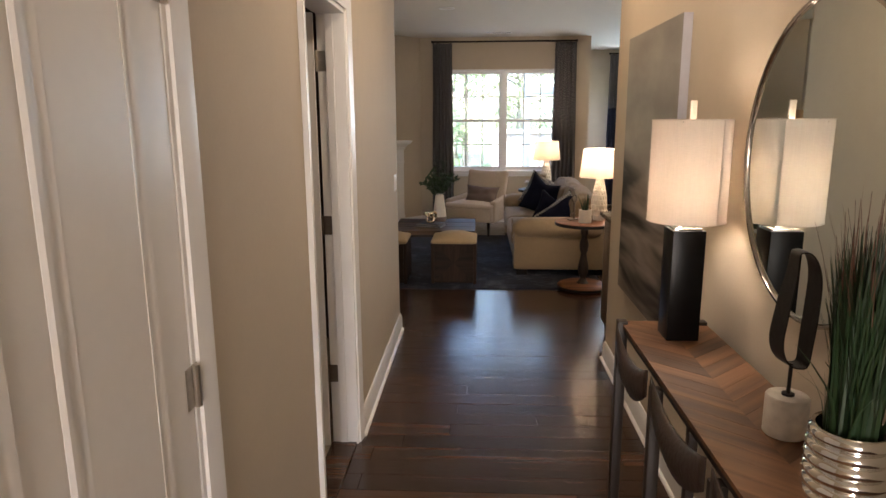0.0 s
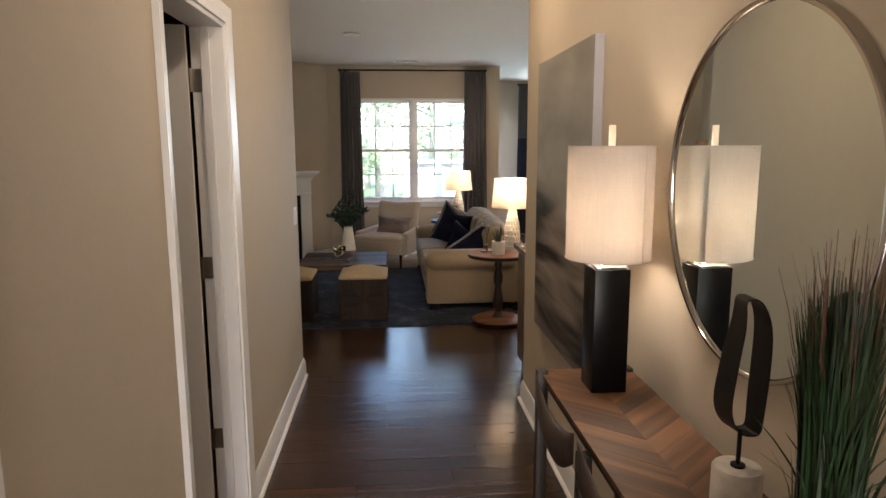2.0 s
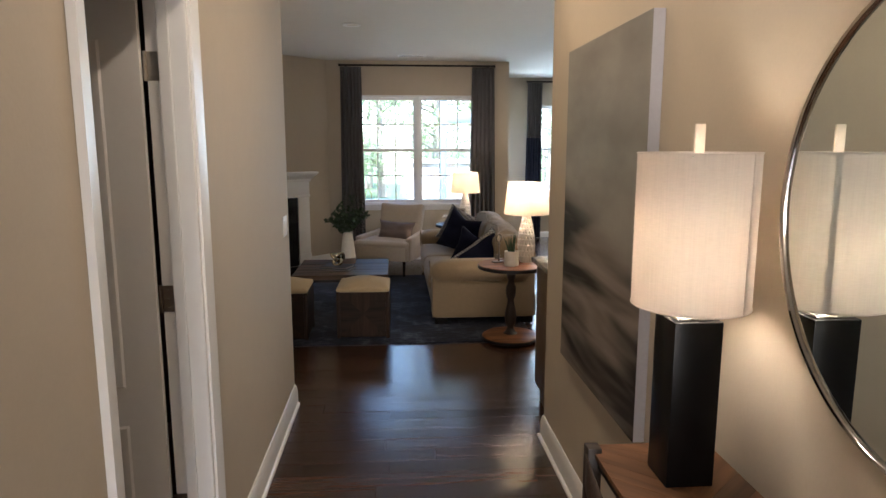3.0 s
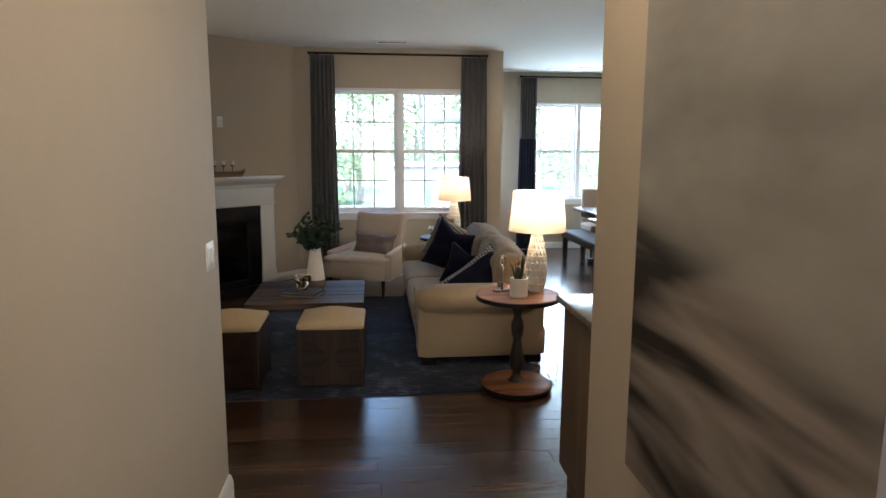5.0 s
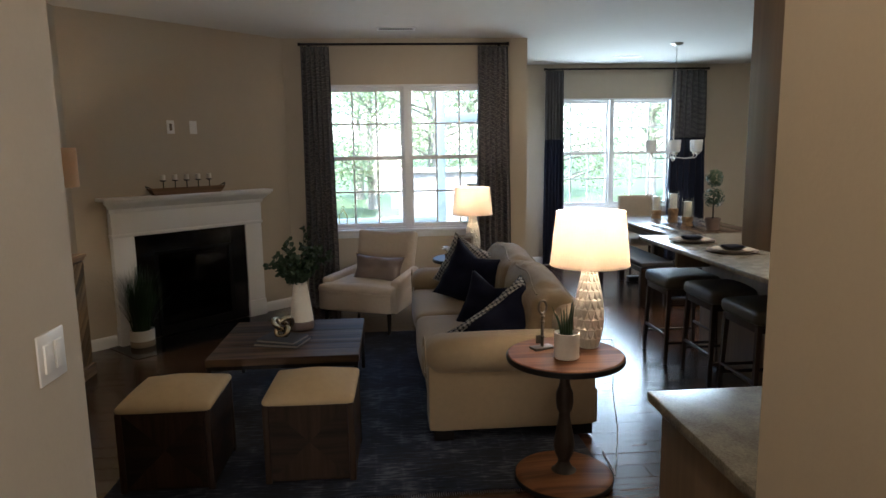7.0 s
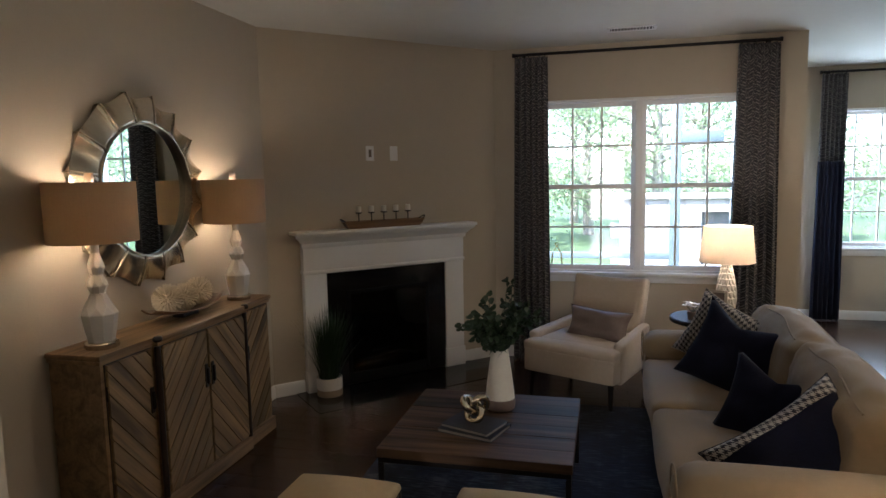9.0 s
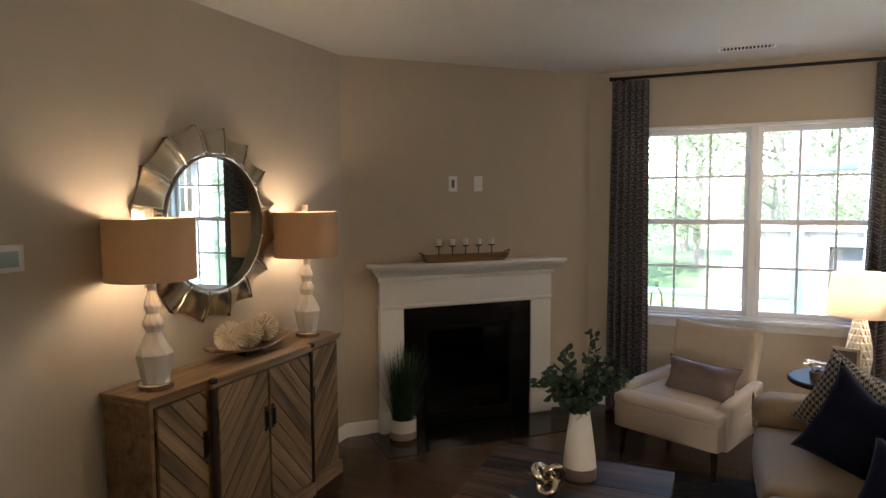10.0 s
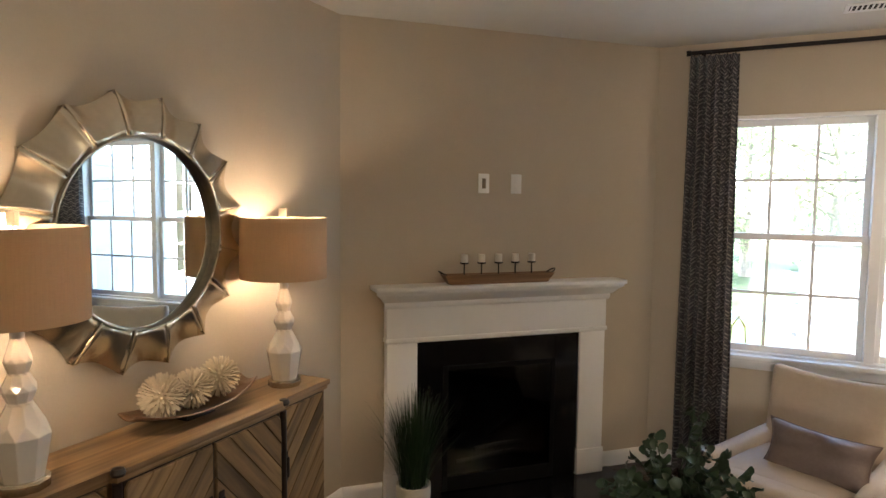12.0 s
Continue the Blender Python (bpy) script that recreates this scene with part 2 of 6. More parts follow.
def tube(pts, r, seg=8, bm=None, closed=False):
    """A round bar along a line of points; r may be a function of 0..1."""
    bm = bm or bmesh.new()
    pts = [Vector(p) for p in pts]
    n = len(pts)
    rings, side = [], None
    for i, p in enumerate(pts):
        a = pts[(i - 1) % n] if (closed or i) else p
        b = pts[(i + 1) % n] if (closed or i < n - 1) else p
        d = (b - a).normalized()
        if side is None:
            side = d.orthogonal().normalized()
        side = (side - d * side.dot(d)).normalized()
        up = d.cross(side)
        rr = r(i / (n - 1)) if callable(r) else r
        rings.append([bm.verts.new(p + (side * math.cos(t) + up * math.sin(t)) * rr) for t in (2 * math.pi * k / seg for k in range(seg))])
    pairs = list(zip(rings, rings[1:]))
    for a, b in pairs:
        for k in range(seg):
            bm.faces.new((a[k], a[(k + 1) % seg], b[(k + 1) % seg], b[k]))
    if closed:
        a, b = rings[-1], rings[0]
        best = min(range(seg), key=lambda s: (a[0].co - b[s].co).length)
        for k in range(seg):
            bm.faces.new((a[k], a[(k + 1) % seg], b[(best + k + 1) % seg], b[(best + k) % seg]))
    else:
        bm.faces.new(rings[0])
        bm.faces.new(rings[-1])
    return bm


def puff(lo, hi, r, bulge=(0, 0, 0), n=10, bm=None, m=None, wrinkle=0.0):
    """An upholstered block: rounded edges and faces that swell by bulge along x, y and z."""
    bm = bm or bmesh.new()
    c = [(a + b) / 2 for a, b in zip(lo, hi)]
    h = [(b - a) / 2 for a, b in zip(lo, hi)]
    r = min(r, *h)
    made = {}

    def vert(p):
        key = tuple(round(q, 5) for q in p)
        if key not in made:
            q = [math.copysign(abs(u) ** 0.6, u) for u in p]
            co = [u * k for u, k in zip(q, h)]
            inner = [max(-(k - r), min(k - r, u)) for u, k in zip(co, h)]
            d = Vector([a - b for a, b in zip(co, inner)])
            d = d.normalized() * r if d.length > 1e-9 else d
            o = Vector(inner) + d
            w = [1 - (o[i] / h[i]) ** 2 for i in range(3)]
            for i in range(3):
                j, k = (i + 1) % 3, (i + 2) % 3
                o[i] += math.copysign(bulge[i] * max(0, w[j]) * max(0, w[k]), o[i]) * abs(o[i]) / h[i]
            if wrinkle:
                o += noise.noise_vector(Vector(o) * 9 + Vector(c)) * wrinkle
                o += noise.noise_vector(Vector((o.x * 26, o.y * 14, o.z * 20)) + Vector(c)) * wrinkle * .2
            o = o + Vector(c)
            made[key] = bm.verts.new(m @ o if m is not None else o)
        return made[key]

    g = [-1 + 2 * i / n for i in range(n + 1)]
    for ax in range(3):
        for s in (-1, 1):
            for i in range(n):
                for j in range(n):
                    quad = []
                    for a, b in ((i, j), (i + 1, j), (i + 1, j + 1), (i, j + 1)):
                        p = [0, 0, 0]
                        p[ax], p[(ax + 1) % 3], p[(ax + 2) % 3] = s, g[a], g[b]
                        quad.append(vert(p))
                    bm.faces.new(quad)
    return bm


def pillow(w, h, t, bm=None, m=None, n=18, crush=0.022, chop=0.0, pull=0.13):
    """A scatter cushion in the x-z plane with pulled-out corners; front is -y."""
    bm = bm or bmesh.new()
    sides = []
    for s in (-1, 1):
        grid = []
        for i in range(n + 1):
            row = []
            for j in range(n + 1):
                u, v = -1 + 2 * i / n, -1 + 2 * j / n
                pin = 1 - pull * (1 - u * u) * abs(v) ** 3
                pin2 = 1 - pull * (1 - v * v) * abs(u) ** 3
                fat = ((1 - u ** 4) * (1 - v ** 4)) ** 0.55
                p = Vector((u * w / 2 * pin2, s * t / 2 * fat, v * h / 2 * pin))
                dent = chop * max(0, (v + .6) / 1.6) ** 2 * max(0, 1 - abs(u + .1)) ** 1.2
                p.z -= dent * h * .5
                p.y *= 1 - dent * .6
                if 0 < i < n and 0 < j < n:
                    p.y += noise.noise(Vector((u * 2.2, v * 2.2, s + w * 7))) * crush
                row.append(p)
            grid.append(row)
        sides.append(grid)
    vs = [[[None] * (n + 1) for _ in range(n + 1)] for _ in range(2)]
    for s in range(2):
        for i in range(n + 1):
            for j in range(n + 1):
                edge = i in (0, n) or j in (0, n)
                vs[s][i][j] = vs[0][i][j] if (s and edge) else bm.verts.new(m @ sides[s][i][j] if m is not None else sides[s][i][j])
    for s in range(2):
        for i in range(n):
            for j in range(n):
                bm.faces.new((vs[s][i][j], vs[s][i + 1][j], vs[s][i + 1][j + 1], vs[s][i][j + 1]))
    return bm


def prism(outline, z0, z1, bm=None, bev=0.0):
    """A slab from a plan outline."""
    bm = bm or bmesh.new()
    lo = [bm.verts.new((x, y, z0)) for x, y in outline]
    hi = [bm.verts.new((x, y, z1)) for x, y in outline]
    n = len(outline)
    fs = [bm.faces.new(lo), bm.faces.new(hi)]
    for i in range(n):
        fs.append(bm.faces.new((lo[i], lo[(i + 1) % n], hi[(i + 1) % n], hi[i])))
    if bev:
        bmesh.ops.bevel(bm, geom=list({e for f in fs for e in f.edges}), offset=bev, segments=2, profile=0.5, affect='EDGES')
    return bm


def sweep(path, profile, bm=None):
    """A moulding: a (out, up) profile carried along a level line of plan points with mitred corners; out is to the right of the way."""
    bm = bm or bmesh.new()
    pts = [Vector((x, y, 0)) for x, y in path]
    rings = []
    for i, p in enumerate(pts):
        ds = []
        if i:
            ds.append((p - pts[i - 1]).normalized())
        if i < len(pts) - 1:
            ds.append((pts[i + 1] - p).normalized())
        ns = [Vector((d.y, -d.x, 0)) for d in ds]
        nrm = sum(ns, Vector()).normalized()
        k = 1 / max(0.2, nrm.dot(ns[0]))
        rings.append([bm.verts.new(p + nrm * (o * k) + Vector((0, 0, u))) for o, u in profile])
    for a, b in zip(rings, rings[1:]):
        m = len(profile)
        for j in range(m):
            bm.faces.new((a[j], a[(j + 1) % m], b[(j + 1) % m], b[j]))
    bm.faces.new(rings[0])
    bm.faces.new(rings[-1])
    return bm


# ---- the rooms ----
H = 2.74
XL, XR = -1.45, 0.0          # hall faces
LW, FW, NW = -3.19, 9.22, 11.3   # left wall, window wall, dining window wall
WX0, WX1, WZ0, WZ1 = -1.345, 0.375, 0.79, 2.285
DX0, DX1 = 1.55, 3.27


def wall(name, pieces, label):
    bm = bmesh.new()
    for lo, hi in pieces:
        box(lo, hi, 0, bm=bm)
    bmesh.ops.remove_doubles(bm, verts=bm.verts, dist=0.0005)
    return structure(name, bm, WALL, label, "wall")


wall("wall_hall_left", [((XL - .12, -5.5, 0), (XL, -0.41, H)), ((XL - .12, -0.41, 2.07), (XL, 0.545, H)), ((XL - .12, 0.545, 0), (XL, 1.545, H)),
                        ((XL - .12, 1.545, 2.07), (XL, 2.265, H)), ((XL - .12, 2.265, 0), (XL, 4.03, H))], "greige painted hallway wall with two doorways")
wall("wall_hall_right", [((XR, -5.5, 0), (XR + .12, 3.46, H))], "greige painted hallway wall behind the console")
wall("wall_kitchen", [((.12, 3.34, 0), (5.0, 3.46, H))], "greige painted kitchen wall behind the cabinets")
wall("wall_living_near", [((LW - .12, 3.91, 0), (XL - .12, 4.03, H))], "greige painted living room wall beside the hallway")
wall("wall_west", [((LW - .12, 4.03, 0), (LW, 7.80, H))], "greige painted wall behind the sideboard")
wall("wall_north", [((-1.77, FW, 0), (WX0, FW + .14, H)), ((WX1, FW, 0), (.78, FW + .14, H)), ((WX0, FW, 0), (WX1, FW + .14, WZ0)), ((WX0, FW, WZ1), (WX1, FW + .14, H))],
     "greige painted wall around the living room window")
wall("wall_nook_side", [((.64, FW + .14, 0), (.78, 10.70, H)), ((.64, 11.20, 0), (.78, NW, H)), ((.64, 10.70, 0), (.78, 11.20, .79)), ((.64, 10.70, 2.285), (.78, 11.20, H))],
     "greige painted side wall of the dining nook")
wall("wall_dining", [((.64, NW, 0), (DX0, NW + .14, H)), ((DX1, NW, 0), (5.0, NW + .14, H)), ((DX0, NW, 0), (DX1, NW + .14, WZ0)), ((DX0, NW, WZ1), (DX1, NW + .14, H))],
     "pale painted dining wall around the double window")
wall("wall_east", [((5.0, 3.34, 0), (5.12, NW + .14, H))], "greige painted wall closing the kitchen")
wall("wall_entry", [((XL - .12, -5.62, 0), (-1.22, -5.5, H)), ((-.22, -5.62, 0), (.12, -5.5, H)), ((-1.22, -5.62, 2.3), (-.22, -5.5, H))], "greige painted wall around the entry")
# the diagonal chimney breast wall
bm = prism([(LW, 7.75), (-1.72, FW), (-1.72 - .09, FW + .09), (LW - .09, 7.75 + .09)], 0, H)
structure("wall_fireplace", bm, WALL, "greige painted diagonal wall above the fireplace", "wall")
# room behind the half-open door
ROOMW = mat("dark_patterned_wallpaper", (0.085, 0.077, 0.072), 0.7, var=0.5, scale=14)
bm = bmesh.new()
for lo, hi in (((-3.2, 0.5, 0), (-3.1, 3.90, H)), ((-3.1, .6, 0), (XL - .12, .7, H)), ((-3.1, 3.8, 0), (XL - .12, 3.9, H))):
    box(lo, hi, bm=bm)
structure("wall_side_room", bm, ROOMW, "dark patterned wallpaper in the side room", "wall")
bm = box((XL - .9, -.6, 0), (XL - .8, .6, H))
structure("wall_closet", bm, WALL, "greige painted wall closing the closet", "wall")

bm = prism([(-3.4, -5.7), (5.2, -5.7), (5.2, NW + .2), (.62, NW + .2), (.62, FW + .16), (-3.4, FW + .16)], H, H + .15)
structure("ceiling", bm, CEIL, "flat white painted ceiling", "ceiling")
floor = structure("floor", box((-3.4, -5.7, -.12), (5.2, NW + .14, -0.012)), SUBFLOOR, "dark hand-scraped hardwood plank floor", "floor")

# baseboards
BASE = [(0, 0), (.016, 0), (.016, .085), (.012, .105), (.009, .118), (.004, .128), (0, .13)]


def baseboard(path, name="baseboard", k=1.0):
    return structure(name, sweep(path, [(o, u * k) for o, u in BASE]), TRIM, "white painted moulded baseboard", "baseboard", 30)


baseboard([(XL, 2.325), (XL, 4.03), (LW, 4.03)])
baseboard([(XL, .605), (XL, 1.485)])
baseboard([(XL, -5.5), (XL, -.475)])
baseboard([(.12, 3.46), (XR, 3.46), (XR, -5.5)])
baseboard([(LW, 4.05), (LW, 7.75), (-3.02, 7.92)], k=.76)
baseboard([(-2.00, 8.94), (-1.72, FW), (.78, FW), (.78, NW), (4.98, NW)], k=.76)
# shoe mould
SHOE = [(.016, 0), (.030, 0), (.028, .010), (.016, .018)]
for pth in ([(XL, 2.325), (XL, 4.03)], [(.12, 3.46), (XR, 3.46), (XR, -5.5)], [(XL, .605), (XL, 1.485)]):
    structure("shoe_moulding", sweep(pth, SHOE), TRIM, "white painted quarter-round shoe moulding", "trim", 30)

# doors in the hallway


def casing(name, y0, y1, top):
    """Mitred casing of an opening in the hallway's left wall."""
    bm = bmesh.new()
    w = .06
    prof = [(0.0, .011), (.012, .014), (.030, .016), (.048, .020), (w, .020), (w, 0), (0, 0)]
    path = [((y0, 0), (-1, 0)), ((y0, top), (-1, 1)), ((y1, top), (1, 1)), ((y1, 0), (1, 0))]
    rings = []
    for (y, z), (dy, dz) in path:
        rings.append([bm.verts.new((XL + t, y + dy * o, z + dz * o)) for o, t in prof])
    n = len(prof)
    for a, b in zip(rings, rings[1:]):
        for j in range(n):
            bm.faces.new((a[j], a[(j + 1) % n], b[(j + 1) % n], b[j]))
    bm.faces.new(rings[0])
    bm.faces.new(rings[-1])
    return bm


def jamb(y0, y1, top):
    bm = bmesh.new()
    for lo, hi in (((XL - .125, y0, 0), (XL + .003, y0 + .02, top)), ((XL - .125, y1 - .02, 0), (XL + .003, y1, top)), ((XL - .125, y0 + .02, top - .02), (XL + .003, y1 - .02, top))):
        box(lo, hi, .002, 1, bm)
    for lo, hi in (((XL - .085, y1 - .032, 0), (XL - .05, y1 - .02, top - .02)), ((XL - .085, y0 + .02, 0), (XL - .05, y0 + .032, top - .02))):
        box(lo, hi, .002, 1, bm)
    return bm


PZ0, PZ1 = .70, .83


def door_leaf(name, m, w, h, label, face=1):
    """A moulded leaf with two columns of panels, hinged at its local origin, running along -y, thick towards -x."""
    d = tagged(thing(name, m, label, "door"), kind="structure")
    bm = box((-.035, -w, .012), (0, 0, h), .002, 1)
    part("leaf", bm, DOOR, d)
    pw = (w - .11 * 2 - .09) / 2
    for z0, z1, b in ((.24, PZ0, -.11), (PZ1, h - .13, -.11), (.24, PZ0, -.20 - pw), (PZ1, h - .13, -.20 - pw)):
        for sx in (0, -1):
            o = .001 if sx == 0 else -.036
            s = 1 if sx == 0 else -1
            bm = bmesh.new()
            a, c, e = b - pw, z0, z1
            prof = [(0, 0), (.007, .005), (.016, .005), (.026, .001), (.034, .001), (.046, .005), (.046, -.004), (0, -.004)]
            cor = [(a, c, 1, 1), (b, c, -1, 1), (b, e, -1, -1), (a, e, 1, -1)]
            rings = [[bm.verts.new((o + s * t, y + dy * q, z + dz * q)) for q, t in prof] for y, z, dy, dz in cor]
            n = len(prof)
            for i in range(4):
                p, q = rings[i], rings[(i + 1) % 4]
                for j in range(n):
                    bm.faces.new((p[j], p[(j + 1) % n], q[(j + 1) % n], q[j]))
            part("panel_moulding", bm, DOOR, d)
            bm = box((o - .003 * s if s > 0 else o - .004, a + .046, c + .046), (o + .004 if s > 0 else o + .003, b - .046, e - .046), .0015, 1)
            part("panel", bm, DOOR, d)
    return d


structure("door_frame_1", casing("c", -.41, .545, 2.07), TRIM, "white moulded door casing", "door frame", 30)
structure("door_jamb_1", jamb(-.41, .545, 2.07), TRIM, "white door jamb lining", "door frame")
structure("door_frame_2", casing("c", 1.545, 2.265, 2.07), TRIM, "white moulded door casing", "door frame", 30)
structure("door_jamb_2", jamb(1.545, 2.265, 2.07), TRIM, "white door jamb lining", "door frame")
d1 = door_leaf("door_1", pose(XL + .001, .523, 0), .91, 2.045, "closed white panelled door with nickel hinges")
for z in (.28, 1.06, 1.86):
    bm = lathe([(.008, -.046), (.008, .046)], 10, at=(.008, .004, z))
    box((.0005, -.03, z - .045), (.003, .03, z + .045), .0008, 1, bm)
    part("hinge", bm, STEEL, d1, "brushed nickel hinge")
D2M = pose(XL - .128, 2.200, 0, 0, 0, -80)
d2 = door_leaf("door_2", D2M, .668, 2.05, "white panelled door standing wide open into the side room")
for z, metal, lab in ((.375, BRONZE, "worn bronze butt hinge"), (1.11, BRONZE, "worn bronze butt hinge"), (1.85, STEEL, "bright nickel butt hinge")):
    bm = box((XL - .124, 2.2425, z - .044), (XL - .088, 2.2452, z + .044), .0008, 1)
    lathe([(.0065, -.045), (.0065, .045)], 10, bm, (XL - .128, 2.2395, z))
    for dz in (-.03, 0, .03):
        lathe([(.004, 0), (.003, .0015)], 8, bm, (XL - .104, 2.242, z + dz))
    bm.transform(D2M.inverted())
    part("hinge", bm, metal, d2, lab)
structure("threshold", box((XL - .13, 1.567, .002), (XL - .005, 2.243, .014), .005), PLANK, "dark hardwood threshold strip in the doorway", "threshold")
structure("floor_side_room", box((-3.1, .7, -.004), (XL - .132, 3.8, .006)), mat("beige_tile", (.50, .42, .32), .4, var=.1, scale=8), "beige tiled floor of the side room", "floor")

# light switch
def wall_plate(m, label, gangs=1, kind_of="rocker"):
    """A plate in the local x-z plane facing -y."""
    w = .07 + .046 * (gangs - 1)
    t = thing("light_switch" if kind_of == "rocker" else "wall_plate", m, label, "switch" if kind_of == "rocker" else "wall plate")
    part("plate", box((-w / 2, -.006, -.058), (w / 2, 0, .058), .003), TRIM, t)
    for g in range(gangs):
        cx = (g - (gangs - 1) / 2) * .046
        if kind_of == "rocker":
            part("rocker", box((cx - .016, -.011, -.033), (cx + .016, -.005, .033), .002), TRIM, t)
        elif kind_of == "slot":
            part("insert", box((cx - .012, -.0075, -.03), (cx + .012, -.005, .03), .001), BRONZE, t, "dark slot insert")
        else:
            for dz in (-.02, .02):
                part("socket", box((cx - .015, -.009, dz - .014), (cx + .015, -.005, dz + .014), .003), TRIM, t)
    return t


wall_plate(pose(XL, 3.885, 1.145, 0, 0, 90), "white double rocker light switch on the hallway wall", 2)
for s, lab, kk in ((-2.585, "white slotted cable plate above the mantel", "slot"), (-2.435, "white socket plate above the mantel", "socket")):
    wall_plate(pose(s, s + 10.94, 1.845, 0, 0, 45), lab, 1, kk)

# windows


def window(name, x0, x1, z0, z1, y, out=1):
    """A pair of double-hung sashes with muntins in the x-z plane; room side is -y."""
    t = tagged(thing(name, pose(0, y, 0), "white double-hung double window with muntin bars", "window"), kind="structure")
    mid = (x0 + x1) / 2
    bm = bmesh.new()
    for lo, hi in (((x0, 0.01, z0), (x0 + .02, .13, z1)), ((x1 - .02, 0.01, z0), (x1, .13, z1)), ((x0 + .02, .01, z1 - .025), (x1 - .02, .13, z1)), ((x0 + .02, .01, z0), (x1 - .02, .13, z0 + .02)),
                   ((mid - .028, .004, z0 + .02), (mid + .028, .13, z1 - .025))):
        box(lo, hi, .003, 1, bm)
    part("window_frame", bm, TRIM, t)
    part("window_sill", box((x0 - .05, -.045, z0 - .028), (x1 + .05, .01, z0 + .004), .005), TRIM, t)
    part("apron", box((x0 - .03, -.014, z0 - .085), (x1 + .03, 0.0, z0 - .03), .004), TRIM, t)
    zm = (z0 + z1) / 2
    for a, b in ((x0 + .02, mid - .028), (mid + .028, x1 - .02)):
        for lo, hi, d in ((z0 + .02, zm + .02, .045), (zm - .02, z1 - .025, .08)):
            s = bmesh.new()
            w = .034
            for l2, h2 in (((a, d, lo), (a + w, d + .03, hi)), ((b - w, d, lo), (b, d + .03, hi)), ((a + w, d, lo), (b - w, d + .03, lo + .04)), ((a + w, d, hi - .04), (b - w, d + .03, hi))):
                box(l2, h2, .003, 1, s)
            sash = part("sash", s, TRIM, t)
            for k in (1, 2):
                x = a + w + (b - a - 2 * w) * k / 3
                part("muntin", box((x - .009, d + .006, lo + .04), (x + .009, d + .024, hi - .04), .002, 1), TRIM, sash)
            zz = (lo + hi) / 2
            part("muntin", box((a + w, d + .009, zz - .009), (b - w, d + .025, zz + .009), .002, 1), TRIM, sash)
            g = part("pane", box((a + w, d + .014, lo + .04), (b - w, d + .018, hi - .04)), GLASS, sash, smooth=False)
            g.visible_shadow = False
    return t


window("window_1", WX0, WX1, WZ0, WZ1, FW)
window("window_2", DX0, DX1, WZ0, WZ1, NW)

# ---- living room: large furniture ----

EBON = mat("ebonised_wood", (.007, .005, .004), .7, var=.2, scale=30)
EBON.node_tree.nodes["Principled BSDF"].inputs["Specular IOR Level"].default_value = 0.15


def sofa():
    t = thing("sofa", pose(0, 0, .012), "oatmeal linen rolled-arm sofa facing the coffee table", "sofa")
    x0, x1, y0, y1 = -.49, .46, 5.72, 8.05
    part("base", puff((x0 + .02, y0 + .03, .06), (x1, y1 - .03, .27), .02, n=8), SOFA, t)
    for nm, ya, yb in (("arm", y0, y0 + .24), ("arm", y1 - .24, y1)):
        bm = puff((x0, ya + .015, .06), (x1 - .02, yb - .015, .45), .02, n=8)
        puff((x0 - .012, ya - .02, .375), (x1 - .05, yb + .02, .572), .098, (.012, 0, .01), n=14, bm=bm)
        part(nm, bm, SOFA, t)
        part("piping", tube([(x0 - .013, (ya + yb) / 2 + .118 * math.cos(a), .473 + .098 * math.sin(a)) for a in (2 * math.pi * k / 24 for k in range(24))], .004, 6, closed=True), SOFA, t)
    part("back", puff((x1 - .22, y0 + .02, .2), (x1, y1 - .02, .70), .07, (.01, 0, .015), n=12), SOFA, t)
    ys = [y0 + .25, (y0 + y1) / 2, y1 - .25]
    for (a, b), drop in zip(zip(ys, ys[1:]), (4.5, 1.5)):
        c = part("seat_cushion", puff((x0 - .015, a + .004, .26), (x1 - .2, b - .004, .43), .045, (.02, .0, .022), n=14, wrinkle=.004), SOFA, t)
        bm = puff((x1 - .36, a - .02, .42), (x1 - .1, b + .02, .80), .075, (.05, .0, .045), n=30, wrinkle=.017)
        lines = []
        for sx in (-1, 1):
            line = []
            for k in range(25):
                y = a + .03 + (b - a - .06) * k / 24
                near = [v.co for v in bm.verts if abs(v.co.y - y) < .05]
                line.append(max(near, key=lambda c: c.z + sx * .75 * c.x - 4 * abs(c.y - y)).copy())
            for _ in range(12):
                line = [(line[max(k - 1, 0)] + line[k] + line[min(k + 1, 24)]) / 3 for k in range(25)]
            lines.append([p + Vector((0, 0, .006)) for p in line])
        tilt = Matrix.Translation((x1 - .2, b, .42)) @ pose(0, 0, 0, drop, 9, 0) @ Matrix.Translation((.2 - x1, -b, -.42))
        bm.transform(tilt)
        back = part("back_cushion", bm, SOFA, t, "slouched loose back cushion")
        for line in lines:
            part("piping", tube([tilt @ p for p in line], .0055, 6), SOFA, back)
    for x in (x0 + .03, x1 - .14):
        for y in (y0 + .035, y1 - .125):
            part("foot", box((x, y, 0), (x + .11, y + .09, .06), .005), EBON, t, "dark wooden block foot")
    return t


